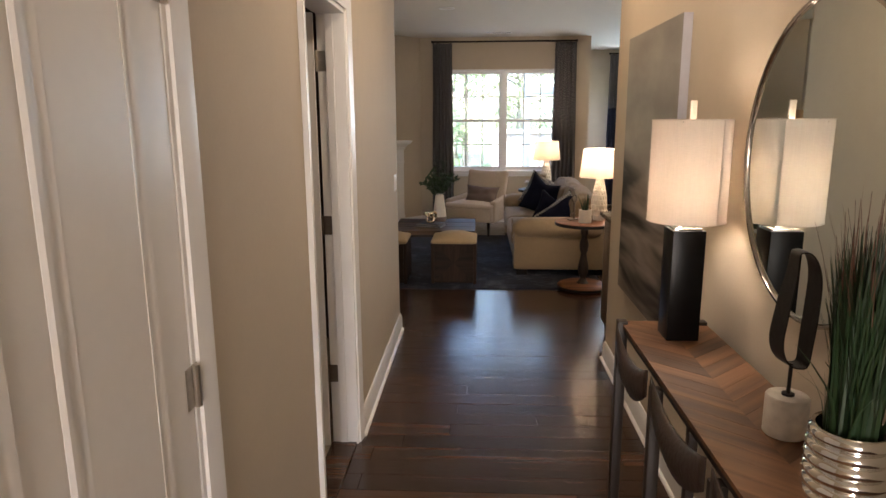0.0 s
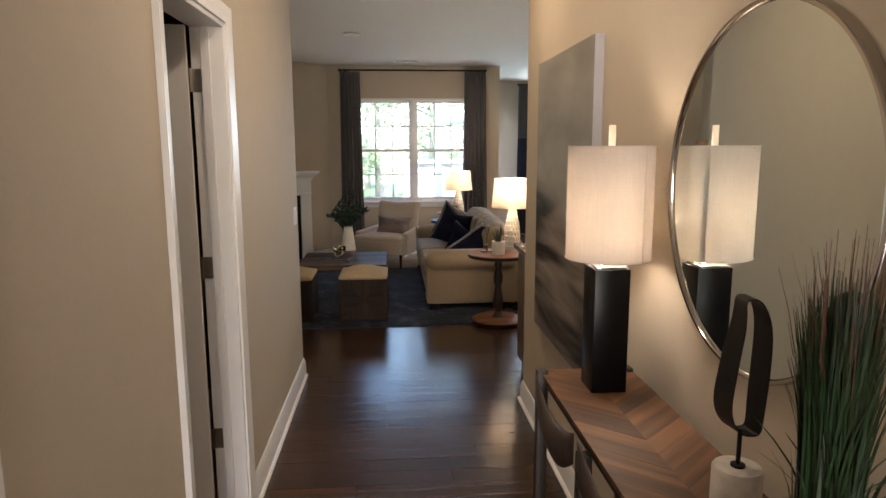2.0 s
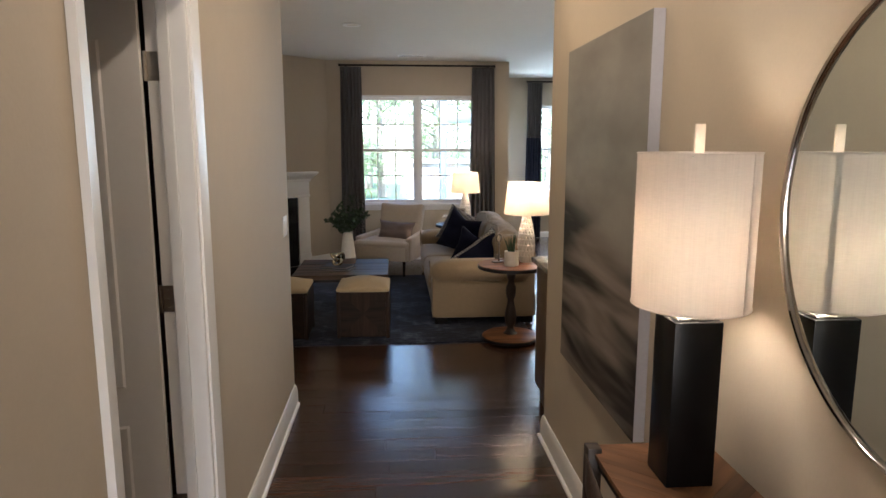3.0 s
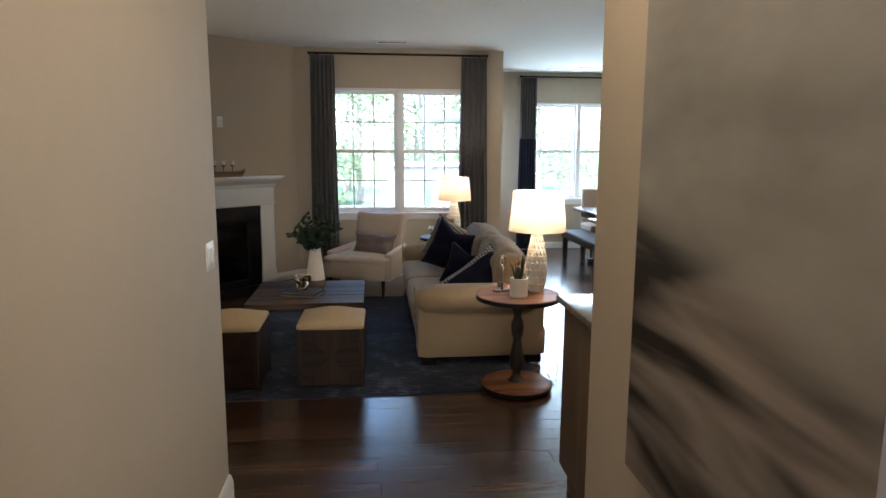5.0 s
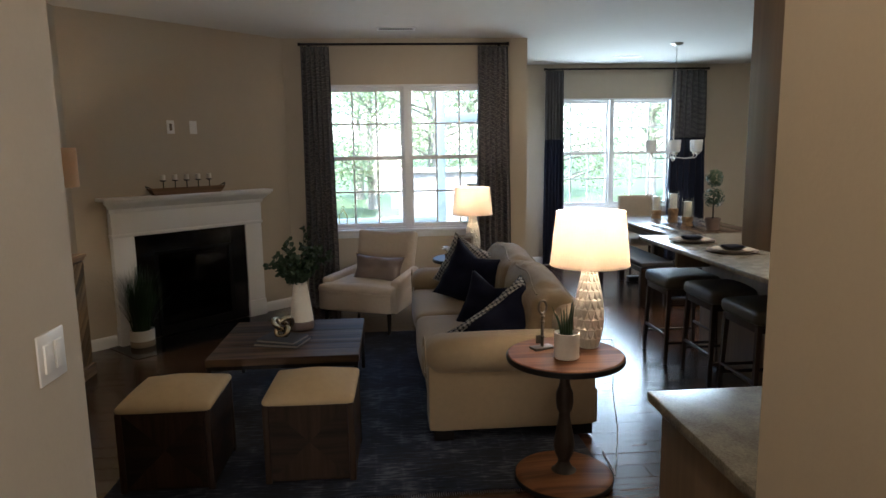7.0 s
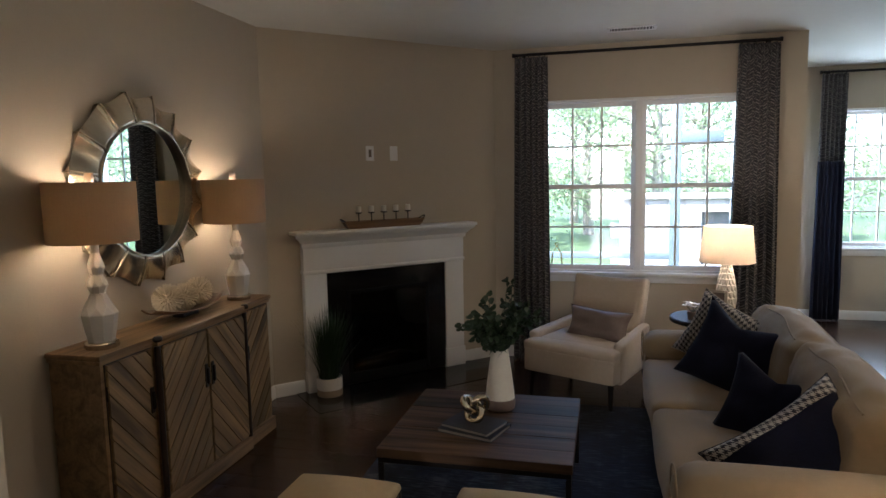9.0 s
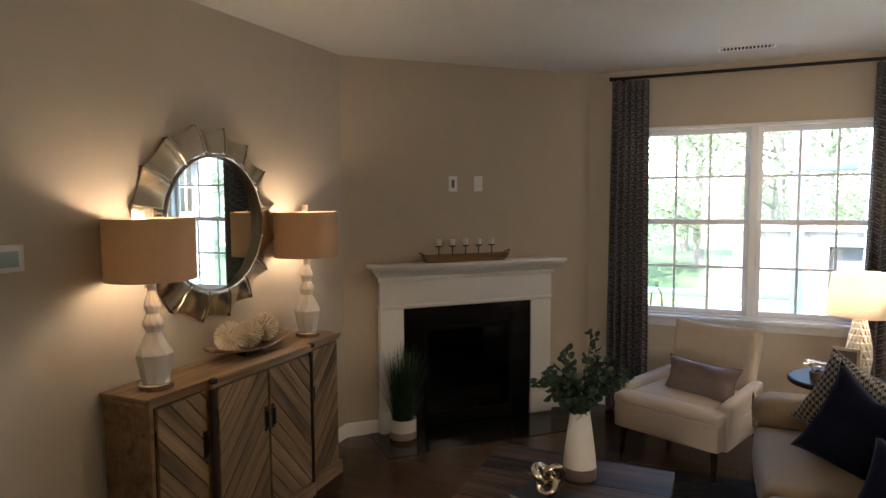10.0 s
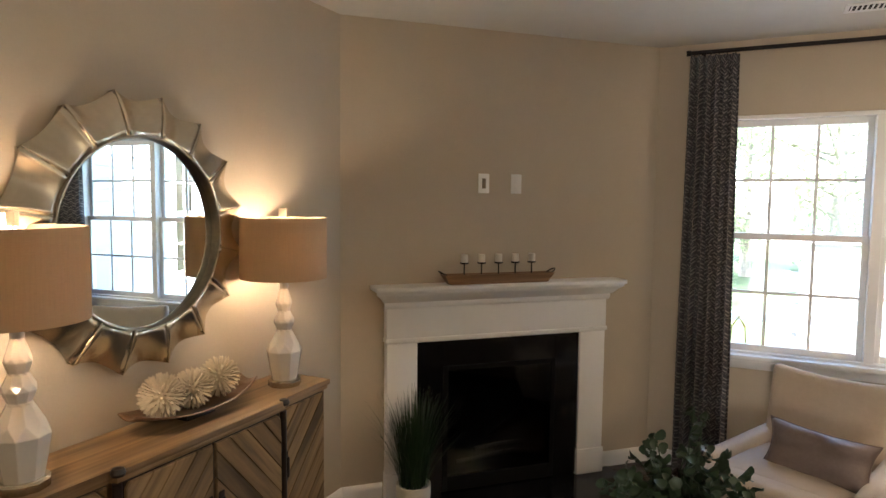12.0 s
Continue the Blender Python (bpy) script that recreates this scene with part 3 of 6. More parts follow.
DARKW = wood("espresso_wood", (0.012, 0.007, 0.005), (0.035, 0.02, 0.013), 0.4, 2, 18)
TABLEW = wood("reclaimed_pine", (0.018, 0.011, 0.007), (0.11, 0.066, 0.038), 0.58, 0, 11, 0.4, 0.5)
ENDW = wood("chestnut_stain", (0.085, 0.032, 0.012), (0.23, 0.098, 0.037), 0.55, 0, 14, 0.15, 0.15)
OTTW = wood("weathered_veneer", (0.011, 0.006, 0.003), (0.036, 0.019, 0.010), 0.6, 2, 16, 0.3, 0.2)
for _m in (TABLEW, ENDW):
    _m.node_tree.nodes["Principled BSDF"].inputs["Specular IOR Level"].default_value = 0.25
sofa()


def ottoman(m, label):
    t = thing("ottoman", m, label, "ottoman", "cube ottomans")
    s, h = .218, .395
    part("core", box((-s + .008, -s + .008, .01), (s - .008, s - .008, h - .005)), OTTW, t)
    for k in range(4):
        r = pose(0, 0, 0, 0, 0, 90 * k)
        part("post", box((s - .03, s - .03, 0), (s, s, h), .004, m=r), OTTW, t)
        # four mitred veneer triangles meet at the middle of each side
        w, a, b = s - .03, .02, h
        c = (0, (a + b) / 2)
        cor = [(-w, a), (w, a), (w, b), (-w, b)]
        for i in range(4):
            p, q = cor[i], cor[(i + 1) % 4]
            bm = bmesh.new()
            f, g = [], []
            for (u, v) in (p, q, c):
                uu, vv = u + (c[0] - u) * .012, v + (c[1] - v) * .012
                f.append(bm.verts.new(r @ Vector((uu, -s + .002, vv))))
                g.append(bm.verts.new(r @ Vector((uu, -s + .010, vv))))
            bm.faces.new(f)
            bm.faces.new(g)
            for j in range(3):
                bm.faces.new((f[j], f[(j + 1) % 3], g[(j + 1) % 3], g[j]))
            part("veneer_panel", bm, (OTTW2 if k % 2 == 0 else OTTW3) if i % 2 else OTTW, t, smooth=False)
    part("seat_cushion", puff((-s - .002, -s - .002, h - .004), (s + .002, s + .002, h + .034), .026, (0, 0, .060), n=18), OTTOF, t, "cream linen domed cushion")
    return t


OTTW3 = wood("weathered_veneer_side", (0.009, 0.005, 0.003), (0.040, 0.021, 0.011), 0.6, 1, 16, 0.3, 0.2)
OTTW2 = wood("weathered_veneer_cross", (0.009, 0.005, 0.003), (0.030, 0.016, 0.009), 0.6, 0, 16, 0.3, 0.2)
for _m in (OTTW, OTTW2, OTTW3):
    _m.node_tree.nodes["Principled BSDF"].inputs["Specular IOR Level"].default_value = 0.2
ottoman(pose(-1.757, 5.575, .012), "cube ottoman in dark veneer with cream cushion")
ottoman(pose(-1.083, 5.59, .012, 0, 0, -1), "cube ottoman in dark veneer with cream cushion")


def coffee_table():
    t = thing("coffee_table", pose(-1.34, 6.635, .012), "low coffee table with reclaimed plank top and dark iron frame", "table")
    hx, hy, z = .455, .44, .375
    for k in range(6):
        y = -hy + k * hy / 3
        part("plank", box((-hx, y + .0015, z - .045), (hx, y + hy / 3 - .0015, z - .001 * (k % 2)), .0015, 1), TABLEW, t, smooth=False)
    for x in (-hx + .005, hx - .03):
        for y in (-hy + .005, hy - .03):
            part("leg", box((x, y, 0), (x + .025, y + .025, z - .07), .002), BLACKM, t)
    bm = bmesh.new()
    for lo, hi in (((-hx + .005, -hy + .005, z - .07), (hx - .005, -hy + .03, z - .046)), ((-hx + .005, hy - .03, z - .07), (hx - .005, hy - .005, z - .046)),
                   ((-hx + .005, -hy + .03, z - .07), (-hx + .03, hy - .03, z - .046)), ((hx - .03, -hy + .03, z - .07), (hx - .005, hy - .03, z - .046))):
        box(lo, hi, .002, 1, bm)
    part("apron", bm, BLACKM, t)
    return t


coffee_table()


def armchair():
    t = thing("armchair", pose(-.86, 8.36, .005, 0, 0, -25), "pale cream upholstered armchair with sloped arms and dark legs", "armchair")
    part("seat_frame", puff((-.36, -.375, .19), (.36, .30, .365), .022, n=8), CHAIRF, t)
    bm = puff((-.30, -.30, .355), (.30, .24, .432), .03, (0, .01, .022), n=14)
    puff((-.362, -.385, .357), (.362, -.24, .427), .028, (0, .008, .014), n=12, bm=bm)
    part("seat_cushion", bm, CHAIRF, t)
    part("piping", tube([(-.358, -.25, .366), (-.36, -.36, .366), (-.34, -.386, .366), (0, -.392, .366), (.34, -.386, .366), (.36, -.36, .366), (.358, -.25, .366)], .0045, 6), CHAIRF, t)
    lean = Matrix.Translation((0, .22, .3)) @ pose(0, 0, 0, -15, 0, 0)
    bm = puff((-.33, -.02, 0), (.33, .1, .545), .035, (0, .0, .0), n=12)
    for v in bm.verts:
        f = max(0, v.co.z) / .545
        v.co.x = v.co.x * (.86 + .06 * f) - .012
        v.co.z += .025 * f * (v.co.x / .33) ** 2
        v.co = lean @ v.co
    part("backrest", bm, CHAIRF, t)
    for s in (-1, 1):
        bm = puff((-.042, -.27, .17), (.042, .34, .505), .03, n=12)
        for v in bm.verts:
            if v.co.z > .3:
                f = (v.co.z - .3) / .205
                v.co.z -= .035 * f * max(0, min(1, (.34 - v.co.y) / .59))
                v.co.x += s * .015 * f
            v.co.x += s * (.332 - .05 * max(0, min(1, (v.co.y + .27) / .6)))
        part("arm", bm, CHAIRF, t)
    for x in (-.31, .31):
        for y, k in ((-.31, -.02), (.26, .05)):
            part("leg", tube([(x, y, .2), (x * 1.03, y + k, 0)], lambda u: .022 - .009 * u, 10), EBON, t, "tapered dark wooden leg")
    return t


armchair()


def end_table(m, r, z, label, top_mat, base_r):
    t = thing("end_table", m, label, "side table")
    part("tabletop", lathe([(r - .012, z - .032), (r, z - .026), (r, z - .006), (r - .006, z)], 48), top_mat, t)
    part("rim_band", lathe([(r + .001, z - .031), (r + .004, z - .028), (r + .004, z - .006), (r + .001, z - .003)], 48, close=False), BLACKM, t, "dark iron rim band")
    prof = [(.06, .05), (.045, .06), (.03, .085), (.026, .10), (.032, .115), (.044, .14), (.05, .18), (.046, .22), (.036, .27), (.028, .31), (.026, .34), (.036, .36), (.042, .40), (.040, .44),
            (.028, .47), (.024, .50), (.034, .52), (.036, .545), (.03, .56), (.05, .58), (.07, z - .04), (.07, z - .032)]
    part("pedestal", lathe(prof, 24), ENDD, t, "turned dark pedestal")
    part("base", lathe([(base_r - .01, 0), (base_r, .006), (base_r, .032), (base_r - .012, .04), (base_r - .03, .042), (.06, .05)], 48), top_mat, t)
    part("base_band", lathe([(base_r + .001, .006), (base_r + .004, .008), (base_r + .004, .028), (base_r + .001, .03)], 48, close=False), BLACKM, t, "dark iron base band")
    return t


ENDD = wood("dark_walnut_turning", (0.010, 0.007, 0.005), (0.034, 0.021, 0.014), 0.55, 2, 18)
end_table(pose(.135, 5.275, .012), .272, .633, "round pedestal end table with chestnut top", ENDW, .232)
end_table(pose(-.02, 8.36, .005), .27, .60, "round dark pedestal end table beside the sofa", BLACKM, .2)


def facet_lamp(m, z_foot, shade_w, power, label):
    """Diamond-faceted white ceramic lamp with tapered drum shade."""
    t = thing("table_lamp", m, label, "lamp", "faceted table lamps")
    bm = bmesh.new()
    seg = 13
    hs = [0, .048, .096, .144, .192, .238, .282, .322, .358, .39]
    rs = [.048, .062, .071, .074, .072, .066, .058, .049, .041, .036]
    rings = [[bm.verts.new((r * math.cos(a), r * math.sin(a), z)) for a in ((2 * math.pi * (k + .5 * (i % 2)) / seg) for k in range(seg))] for i, (z, r) in enumerate(zip(hs, rs))]
    for i in range(len(hs) - 1):
        a, b = rings[i], rings[i + 1]
        for k in range(seg):
            n = (k + 1) % seg
            up, dn = ((a[k], a[n], b[k]), (b[k], a[n], b[n])) if i % 2 == 0 else ((a[k], a[n], b[n]), (a[k], b[n], b[k]))
            bm.faces.new(dn)
            # the upright triangles are hollowed towards their middle
            c = sum((v.co for v in up), Vector()) / 3
            c = bm.verts.new((c.x * .86, c.y * .86, c.z - .004))
            for q in range(3):
                bm.faces.new((up[q], up[(q + 1) % 3], c))
    bm.faces.new(rings[0])
    bm.faces.new(rings[-1])
    part("body", bm, MATTEW, t, smooth=False)
    part("neck", lathe([(.012, .39), (.012, .44), (.017, .442), (.017, .475), (.006, .476)], 16), STEEL, t)
    a, b = shade_w / 2, shade_w / 2 * .86
    z0, z1 = .405, .658
    part("shade", lathe([(a, z0), (b, z1), (b - .003, z1), (a - .003, z0)], 56, close=False), SHADEW, t, "white linen tapered drum shade")
    for q, z in ((a, z0), (b, z1)):
        part("shade_trim", tube([(q * math.cos(u), q * math.sin(u), z) for u in (2 * math.pi * k / 48 for k in range(48))], .0025, 6, closed=True), SHADEW, t)
    sp = bmesh.new()
    for k in range(3):
        u = k * 2.094
        tube([(0, 0, z1 - .025), (b * math.cos(u), b * math.sin(u), z1 - .004)], .0018, 6, sp)
    tube([(0, 0, .47), (0, 0, z1 - .02)], .002, 6, sp)
    part("spider", sp, STEEL, t)
    part("bulb", lathe([(.012, .47), (.014, .49), (.028, .525), (.03, .55), (.024, .572), (.004, .585)], 20), BULB, t, "lit bulb")
    o = lamp("lamp_glow", 'POINT', m @ Matrix.Translation((0, 0, .60)), power, (1.0, 0.79, 0.60), .05)
    return t


SHADEW = shade_mat("white_linen_shade", (0.86, 0.77, 0.66), 0.42)
SHADEH = shade_mat("oatmeal_linen_shade", (0.72, 0.66, 0.60), 0.30)
SHADET = shade_mat("tan_linen_shade", (0.50, 0.368, 0.24), 0.20)
BULB = bpy.data.materials.new("lit_bulb")
BULB.use_nodes = True
_b = BULB.node_tree.nodes["Principled BSDF"]
_b.inputs["Emission Color"].default_value = (1.0, 0.78, 0.5, 1)
_b.inputs["Emission Strength"].default_value = 4.0
facet_lamp(pose(.275, 5.37, .645), 0, .375, 1.8, "lit white faceted ceramic lamp on the end table")
facet_lamp(pose(.09, 8.38, .605), 0, .375, 1.05, "lit white faceted ceramic lamp beside the window")

# ---- fireplace ----
FM = pose(-2.506, 8.434, 0, 0, 0, 45)     # local x along the wall, -y into the room
mantel = thing("fireplace_mantel", FM, "white painted wooden mantel with stepped crown shelf", "mantel")
OW, OH, LW2 = .535, .925, .715
for s in (-1, 1):
    a, b = sorted((s * OW, s * LW2))
    part("pilaster", box((a, -.065, 0), (b, 0, OH + .03), .003), TRIM, mantel)
    part("plinth", box((a - .006, -.075, 0), (b + .006, -.002, .165), .004), TRIM, mantel)
part("frieze", box((-LW2 - .003, -.068, OH), (LW2 + .003, -.001, 1.165), .003), TRIM, mantel)
part("band", box((-LW2 - .01, -.076, OH + .005), (LW2 + .01, -.003, OH + .03), .005), TRIM, mantel)
crown = [(0, 1.13), (-.078, 1.13), (-.084, 1.145), (-.084, 1.165), (-.098, 1.172), (-.115, 1.195), (-.138, 1.212), (-.145, 1.222), (-.145, 1.234), (0, 1.234)]
bm = bmesh.new()
rings = []
for sx, inset in ((-1, 0), (1, 0)):
    rings.append([bm.verts.new((sx * (LW2 - .065 - y), y, z)) for y, z in crown])
for j in range(len(crown)):
    bm.faces.new((rings[0][j], rings[0][(j + 1) % len(crown)], rings[1][(j + 1) % len(crown)], rings[1][j]))
bm.faces.new(rings[0])
bm.faces.new(rings[1])
part("crown_moulding", bm, TRIM, mantel)
part("shelf", box((-.80, -.17, 1.234), (.80, 0, 1.26), .004), TRIM, mantel)
fb = thing("fireplace", FM, "black gas fireplace with polished granite surround and glass front", "fireplace")
for lo, hi in (((-OW, -.05, .012), (-.371, -.004, OH)), ((.371, -.05, .012), (OW, -.004, OH)), ((-.37, -.05, .77), (.37, -.004, OH))):
    part("surround_slab", box(lo, hi, .002, 1), FIREBLK, fb, "polished black granite slab")
bm = bmesh.new()
for lo, hi in (((-.37, -.056, .012), (-.34, -.02, .77)), ((.34, -.056, .012), (.37, -.02, .77)), ((-.34, -.056, .74), (.34, -.02, .77)), ((-.34, -.056, .012), (.34, -.02, .10))):
    box(lo, hi, .003, 1, bm)
part("insert_frame", bm, FIREBOX, fb, "matte black metal insert frame")
part("firebox", box((-.34, -.018, .10), (.34, -.01, .74)), FIREBOX, fb)
for k, (x, z, rz) in enumerate(((-.12, .17, 12), (.1, .19, -14), (0, .24, 5))):
    part("log", tube([(x - .16, -.03, z), (x, -.028, z + .01), (x + .17, -.03, z + rz * .002)], .018, 8), FIREBOX, fb, "charred ceramic log")
part("glass_front", box((-.34, -.052, .10), (.34, -.049, .74)), glass_mat("smoked_fire_glass", (0.35, 0.35, 0.35)), fb, smooth=False)
structure("hearth", box((-.80, -.52, -.01), (.80, -.001, .004), .002, m=FM), FIREBLK, "polished black granite hearth slab set flush in the floor", "hearth")

# ---- sideboard ----
SBW = wood("limed_oak", (0.15, 0.088, 0.040), (0.42, 0.265, 0.128), 0.5, 1, 12, 0.2, 0.25)
SBD = wood("limed_oak_board", (0.095, 0.060, 0.027), (0.41, 0.262, 0.12), 0.5, 0, 12, 0.3, 0.3)
sb = thing("sideboard", pose(LW + .012, 6.475, 0), "limed oak sideboard with diagonal-plank doors and dark pulls", "sideboard")
D0, D1, HB = .275, .305, .905
outl = [(0, -.725), (D0, -.725), (D0, -.385), (D1, -.385), (D1, .385), (D0, .385), (D0, .725), (0, .725)]


def grow(o, k):
    return [(x + (k if x > 0 else 0), y + (k if y > 0 else -k) * (1 if abs(y) > .5 else 1)) for x, y in o]


part("carcass", prism(outl, .06, HB - .03, bev=.003), SBW, sb)
part("top", prism(grow(outl, .022), HB - .026, HB, bev=.007), SBW, sb)
part("top_moulding", prism(grow(outl, .012), HB - .045, HB - .027, bev=.004), SBW, sb)
part("plinth", prism(grow(outl, .018), 0, .085, bev=.006), SBW, sb)
for s in (-1, 1):
    part("post", tube([(D1 + .004, s * .392, .086), (D1 + .004, s * .392, HB - .046)], .015, 12), DARKW, sb, "dark rounded corner post")
    part("post_cap", lathe([(.02, HB - .02), (.024, HB - .01), (.018, HB + .004), (.004, HB + .008)], 16, at=(D1 + .01, s * .392, 0)), DARKW, sb)
# doors: boards laid on the slant, clipped to the door
def slant_door(y0, y1, x, z0, z1, up):
    d = new("door")
    d.parent = sb
    me_bm = box((x - .006, y0, z0), (x + .004, y1, z1), .001, 1)
    backm = bpy.data.meshes.new("door")
    me_bm.to_mesh(backm)
    me_bm.free()
    backm.materials.append(DARKW)
    bpy.data.objects.remove(d)
    d = new("door", backm)
    d.parent = sb
    step, w = .105, .101
    sl = 1.15 * up
    for k in range(-14, 26):
        # board between lines z = z0 + k*step + sl*(y-y0)
        poly = [(y0 + .004, z0 + .004), (y1 - .004, z0 + .004), (y1 - .004, z1 - .004), (y0 + .004, z1 - .004)]
        for lim, keep in ((k * step + .004, 1), ((k + 1) * step - .001, -1)):
            out = []
            for i in range(len(poly)):
                p, q = poly[i], poly[(i + 1) % len(poly)]
                fp, fq = [keep * ((v[1] - z0 - sl * (v[0] - y0)) - lim) for v in (p, q)]
                if fp >= 0:
                    out.append(p)
                if fp * fq < 0:
                    u = fp / (fp - fq)
                    out.append((p[0] + (q[0] - p[0]) * u, p[1] + (q[1] - p[1]) * u))
            poly = out
            if len(poly) < 3:
                break
        if len(poly) < 3:
            continue
        area = abs(sum(poly[i][0] * poly[(i + 1) % len(poly)][1] - poly[(i + 1) % len(poly)][0] * poly[i][1] for i in range(len(poly)))) / 2
        if area < 2e-4:
            continue
        ang = math.atan(sl)
        # local frame along the board, so that the grain follows it
        f = Matrix.Translation((x, y0, z0)) @ Matrix(((0, 0, 1, 0), (math.cos(ang), -math.sin(ang), 0, 0), (math.sin(ang), math.cos(ang), 0, 0), (0, 0, 0, 1)))
        fi = f.inverted()
        b2 = bmesh.new()
        lo = [b2.verts.new(fi @ Vector((x + .003, *p))) for p in poly]
        hi = [b2.verts.new(fi @ Vector((x + .0125, *p))) for p in poly]
        cen = sum((v.co for v in hi), Vector()) / len(hi)
        tops = [b2.verts.new(v.co + (cen - v.co).normalized() * min(.005, (cen - v.co).length * .3) + Vector((0, 0, .004))) for v in hi]
        nn = len(poly)
        b2.faces.new(tops)
        b2.faces.new(lo)
        for i in range(nn):
            b2.faces.new((lo[i], lo[(i + 1) % nn], hi[(i + 1) % nn], hi[i]))
            b2.faces.new((hi[i], hi[(i + 1) % nn], tops[(i + 1) % nn], tops[i]))
        o = part("board", b2, SBD, d, smooth=False)
        o.matrix_local = f
    return d


ZD0, ZD1 = .095, HB - .05
doors = [slant_door(-.705, -.408, D0, ZD0, ZD1, -1), slant_door(-.372, -.003, D1, ZD0, ZD1, 1), slant_door(.003, .372, D1, ZD0, ZD1, -1), slant_door(.408, .705, D0, ZD0, ZD1, 1)]
for d, y, x, z in ((doors[0], -.428, D0, .60), (doors[1], -.028, D1, .60), (doors[2], .028, D1, .60), (doors[3], .428, D0, .60)):
    bm = box((x + .008, y - .014, z - .065), (x + .02, y + .014, z + .065), .003)
    box((x + .02, y - .009, z - .045), (x + .034, y + .009, z + .045), .006, 3, bm)
    part("handle", bm, BLACKM, d, "dark bronze bar pull")
for y, x in ((-.700, D0), (-.372, D1), (.372, D1), (.700, D0)):
    for z in (.72,):
        part("hinge", box((x + .004, y - .006, z - .035), (x + .012, y + .006, z + .035), .002, 1), BLACKM, sb, "dark hinge leaf")

# sunburst mirror
BURST = mat("champagne_silver_leaf", (0.66, 0.60, 0.49), 0.27, 1.0, var=0.12, scale=50, bump=0.01)
RIMM = mat("aged_brass_rim", (.30, .25, .18), .3, 1.0, var=.2, scale=60)
mm = thing("sunburst_mirror", pose(LW, 6.425, 1.612, 0, 90, 0), "round mirror with scalloped champagne sunburst metal frame", "mirror")
# local: x down the wall, y along it, z into the room
NP = 16
R0, R1 = .350, .515
for k in range(NP):
    a0, a1 = 2 * math.pi * (k - .5) / NP, 2 * math.pi * (k + .5) / NP
    bm = bmesh.new()
    g = []
    for i in range(7):
        r = i / 6
        row = []
        for j in range(9):
            u = j / 8
            a = a0 + (a1 - a0) * u
            tip = R1 - .034 * math.sin(math.pi * u)
            rr = R0 + (tip - R0) * r
            dish = .034 * math.sin(math.pi * u) * (.2 + .8 * r)
            z = .078 - .030 * r * r - dish
            row.append(bm.verts.new((rr * math.cos(a), rr * math.sin(a), z)))
        g.append(row)
    g.append([bm.verts.new((v.co.x * .985, v.co.y * .985, .006)) for v in g[-1]])
    for i in range(7):
        for j in range(8):
            bm.faces.new((g[i][j], g[i][j + 1], g[i + 1][j + 1], g[i + 1][j]))
    ob = part("ray_panel", bm, BURST, mm, smooth=50)
    so = ob.modifiers.new("thickness", 'SOLIDIFY')
    so.thickness, so.offset = .003, -1
    a = a0
    part("rib", tube([(R0 * math.cos(a), R0 * math.sin(a), .079), ((R0 + R1) / 2 * math.cos(a), (R0 + R1) / 2 * math.sin(a), .0715), (R1 * math.cos(a), R1 * math.sin(a), .049), (R1 * .99 * math.cos(a), R1 * .99 * math.sin(a), .008)], .0016, 6), BURST, mm)
part("inner_rim", lathe([(.344, .03), (.344, .072), (.347, .078), (.352, .079), (.356, .074), (.356, .01)], 72, close=False), RIMM, mm, "dark bronze inner rim", smooth=50)
part("backing", lathe([(.44, .001), (.44, .004)], 64), BLACKM, mm)
o = part("mirror_glass", lathe([(.3425, -.003), (.3425, .003)], 72), MIRROR, mm, "silvered mirror glass sitting slightly askew in its frame", smooth=False)
o.location, o.rotation_euler = (0, 0, .056), (radians(-3.0), 0, 0)


FOOTM = mat("brushed_pewter_foot", (.58, .54, .47), .25, 1.0, var=.15, scale=60)


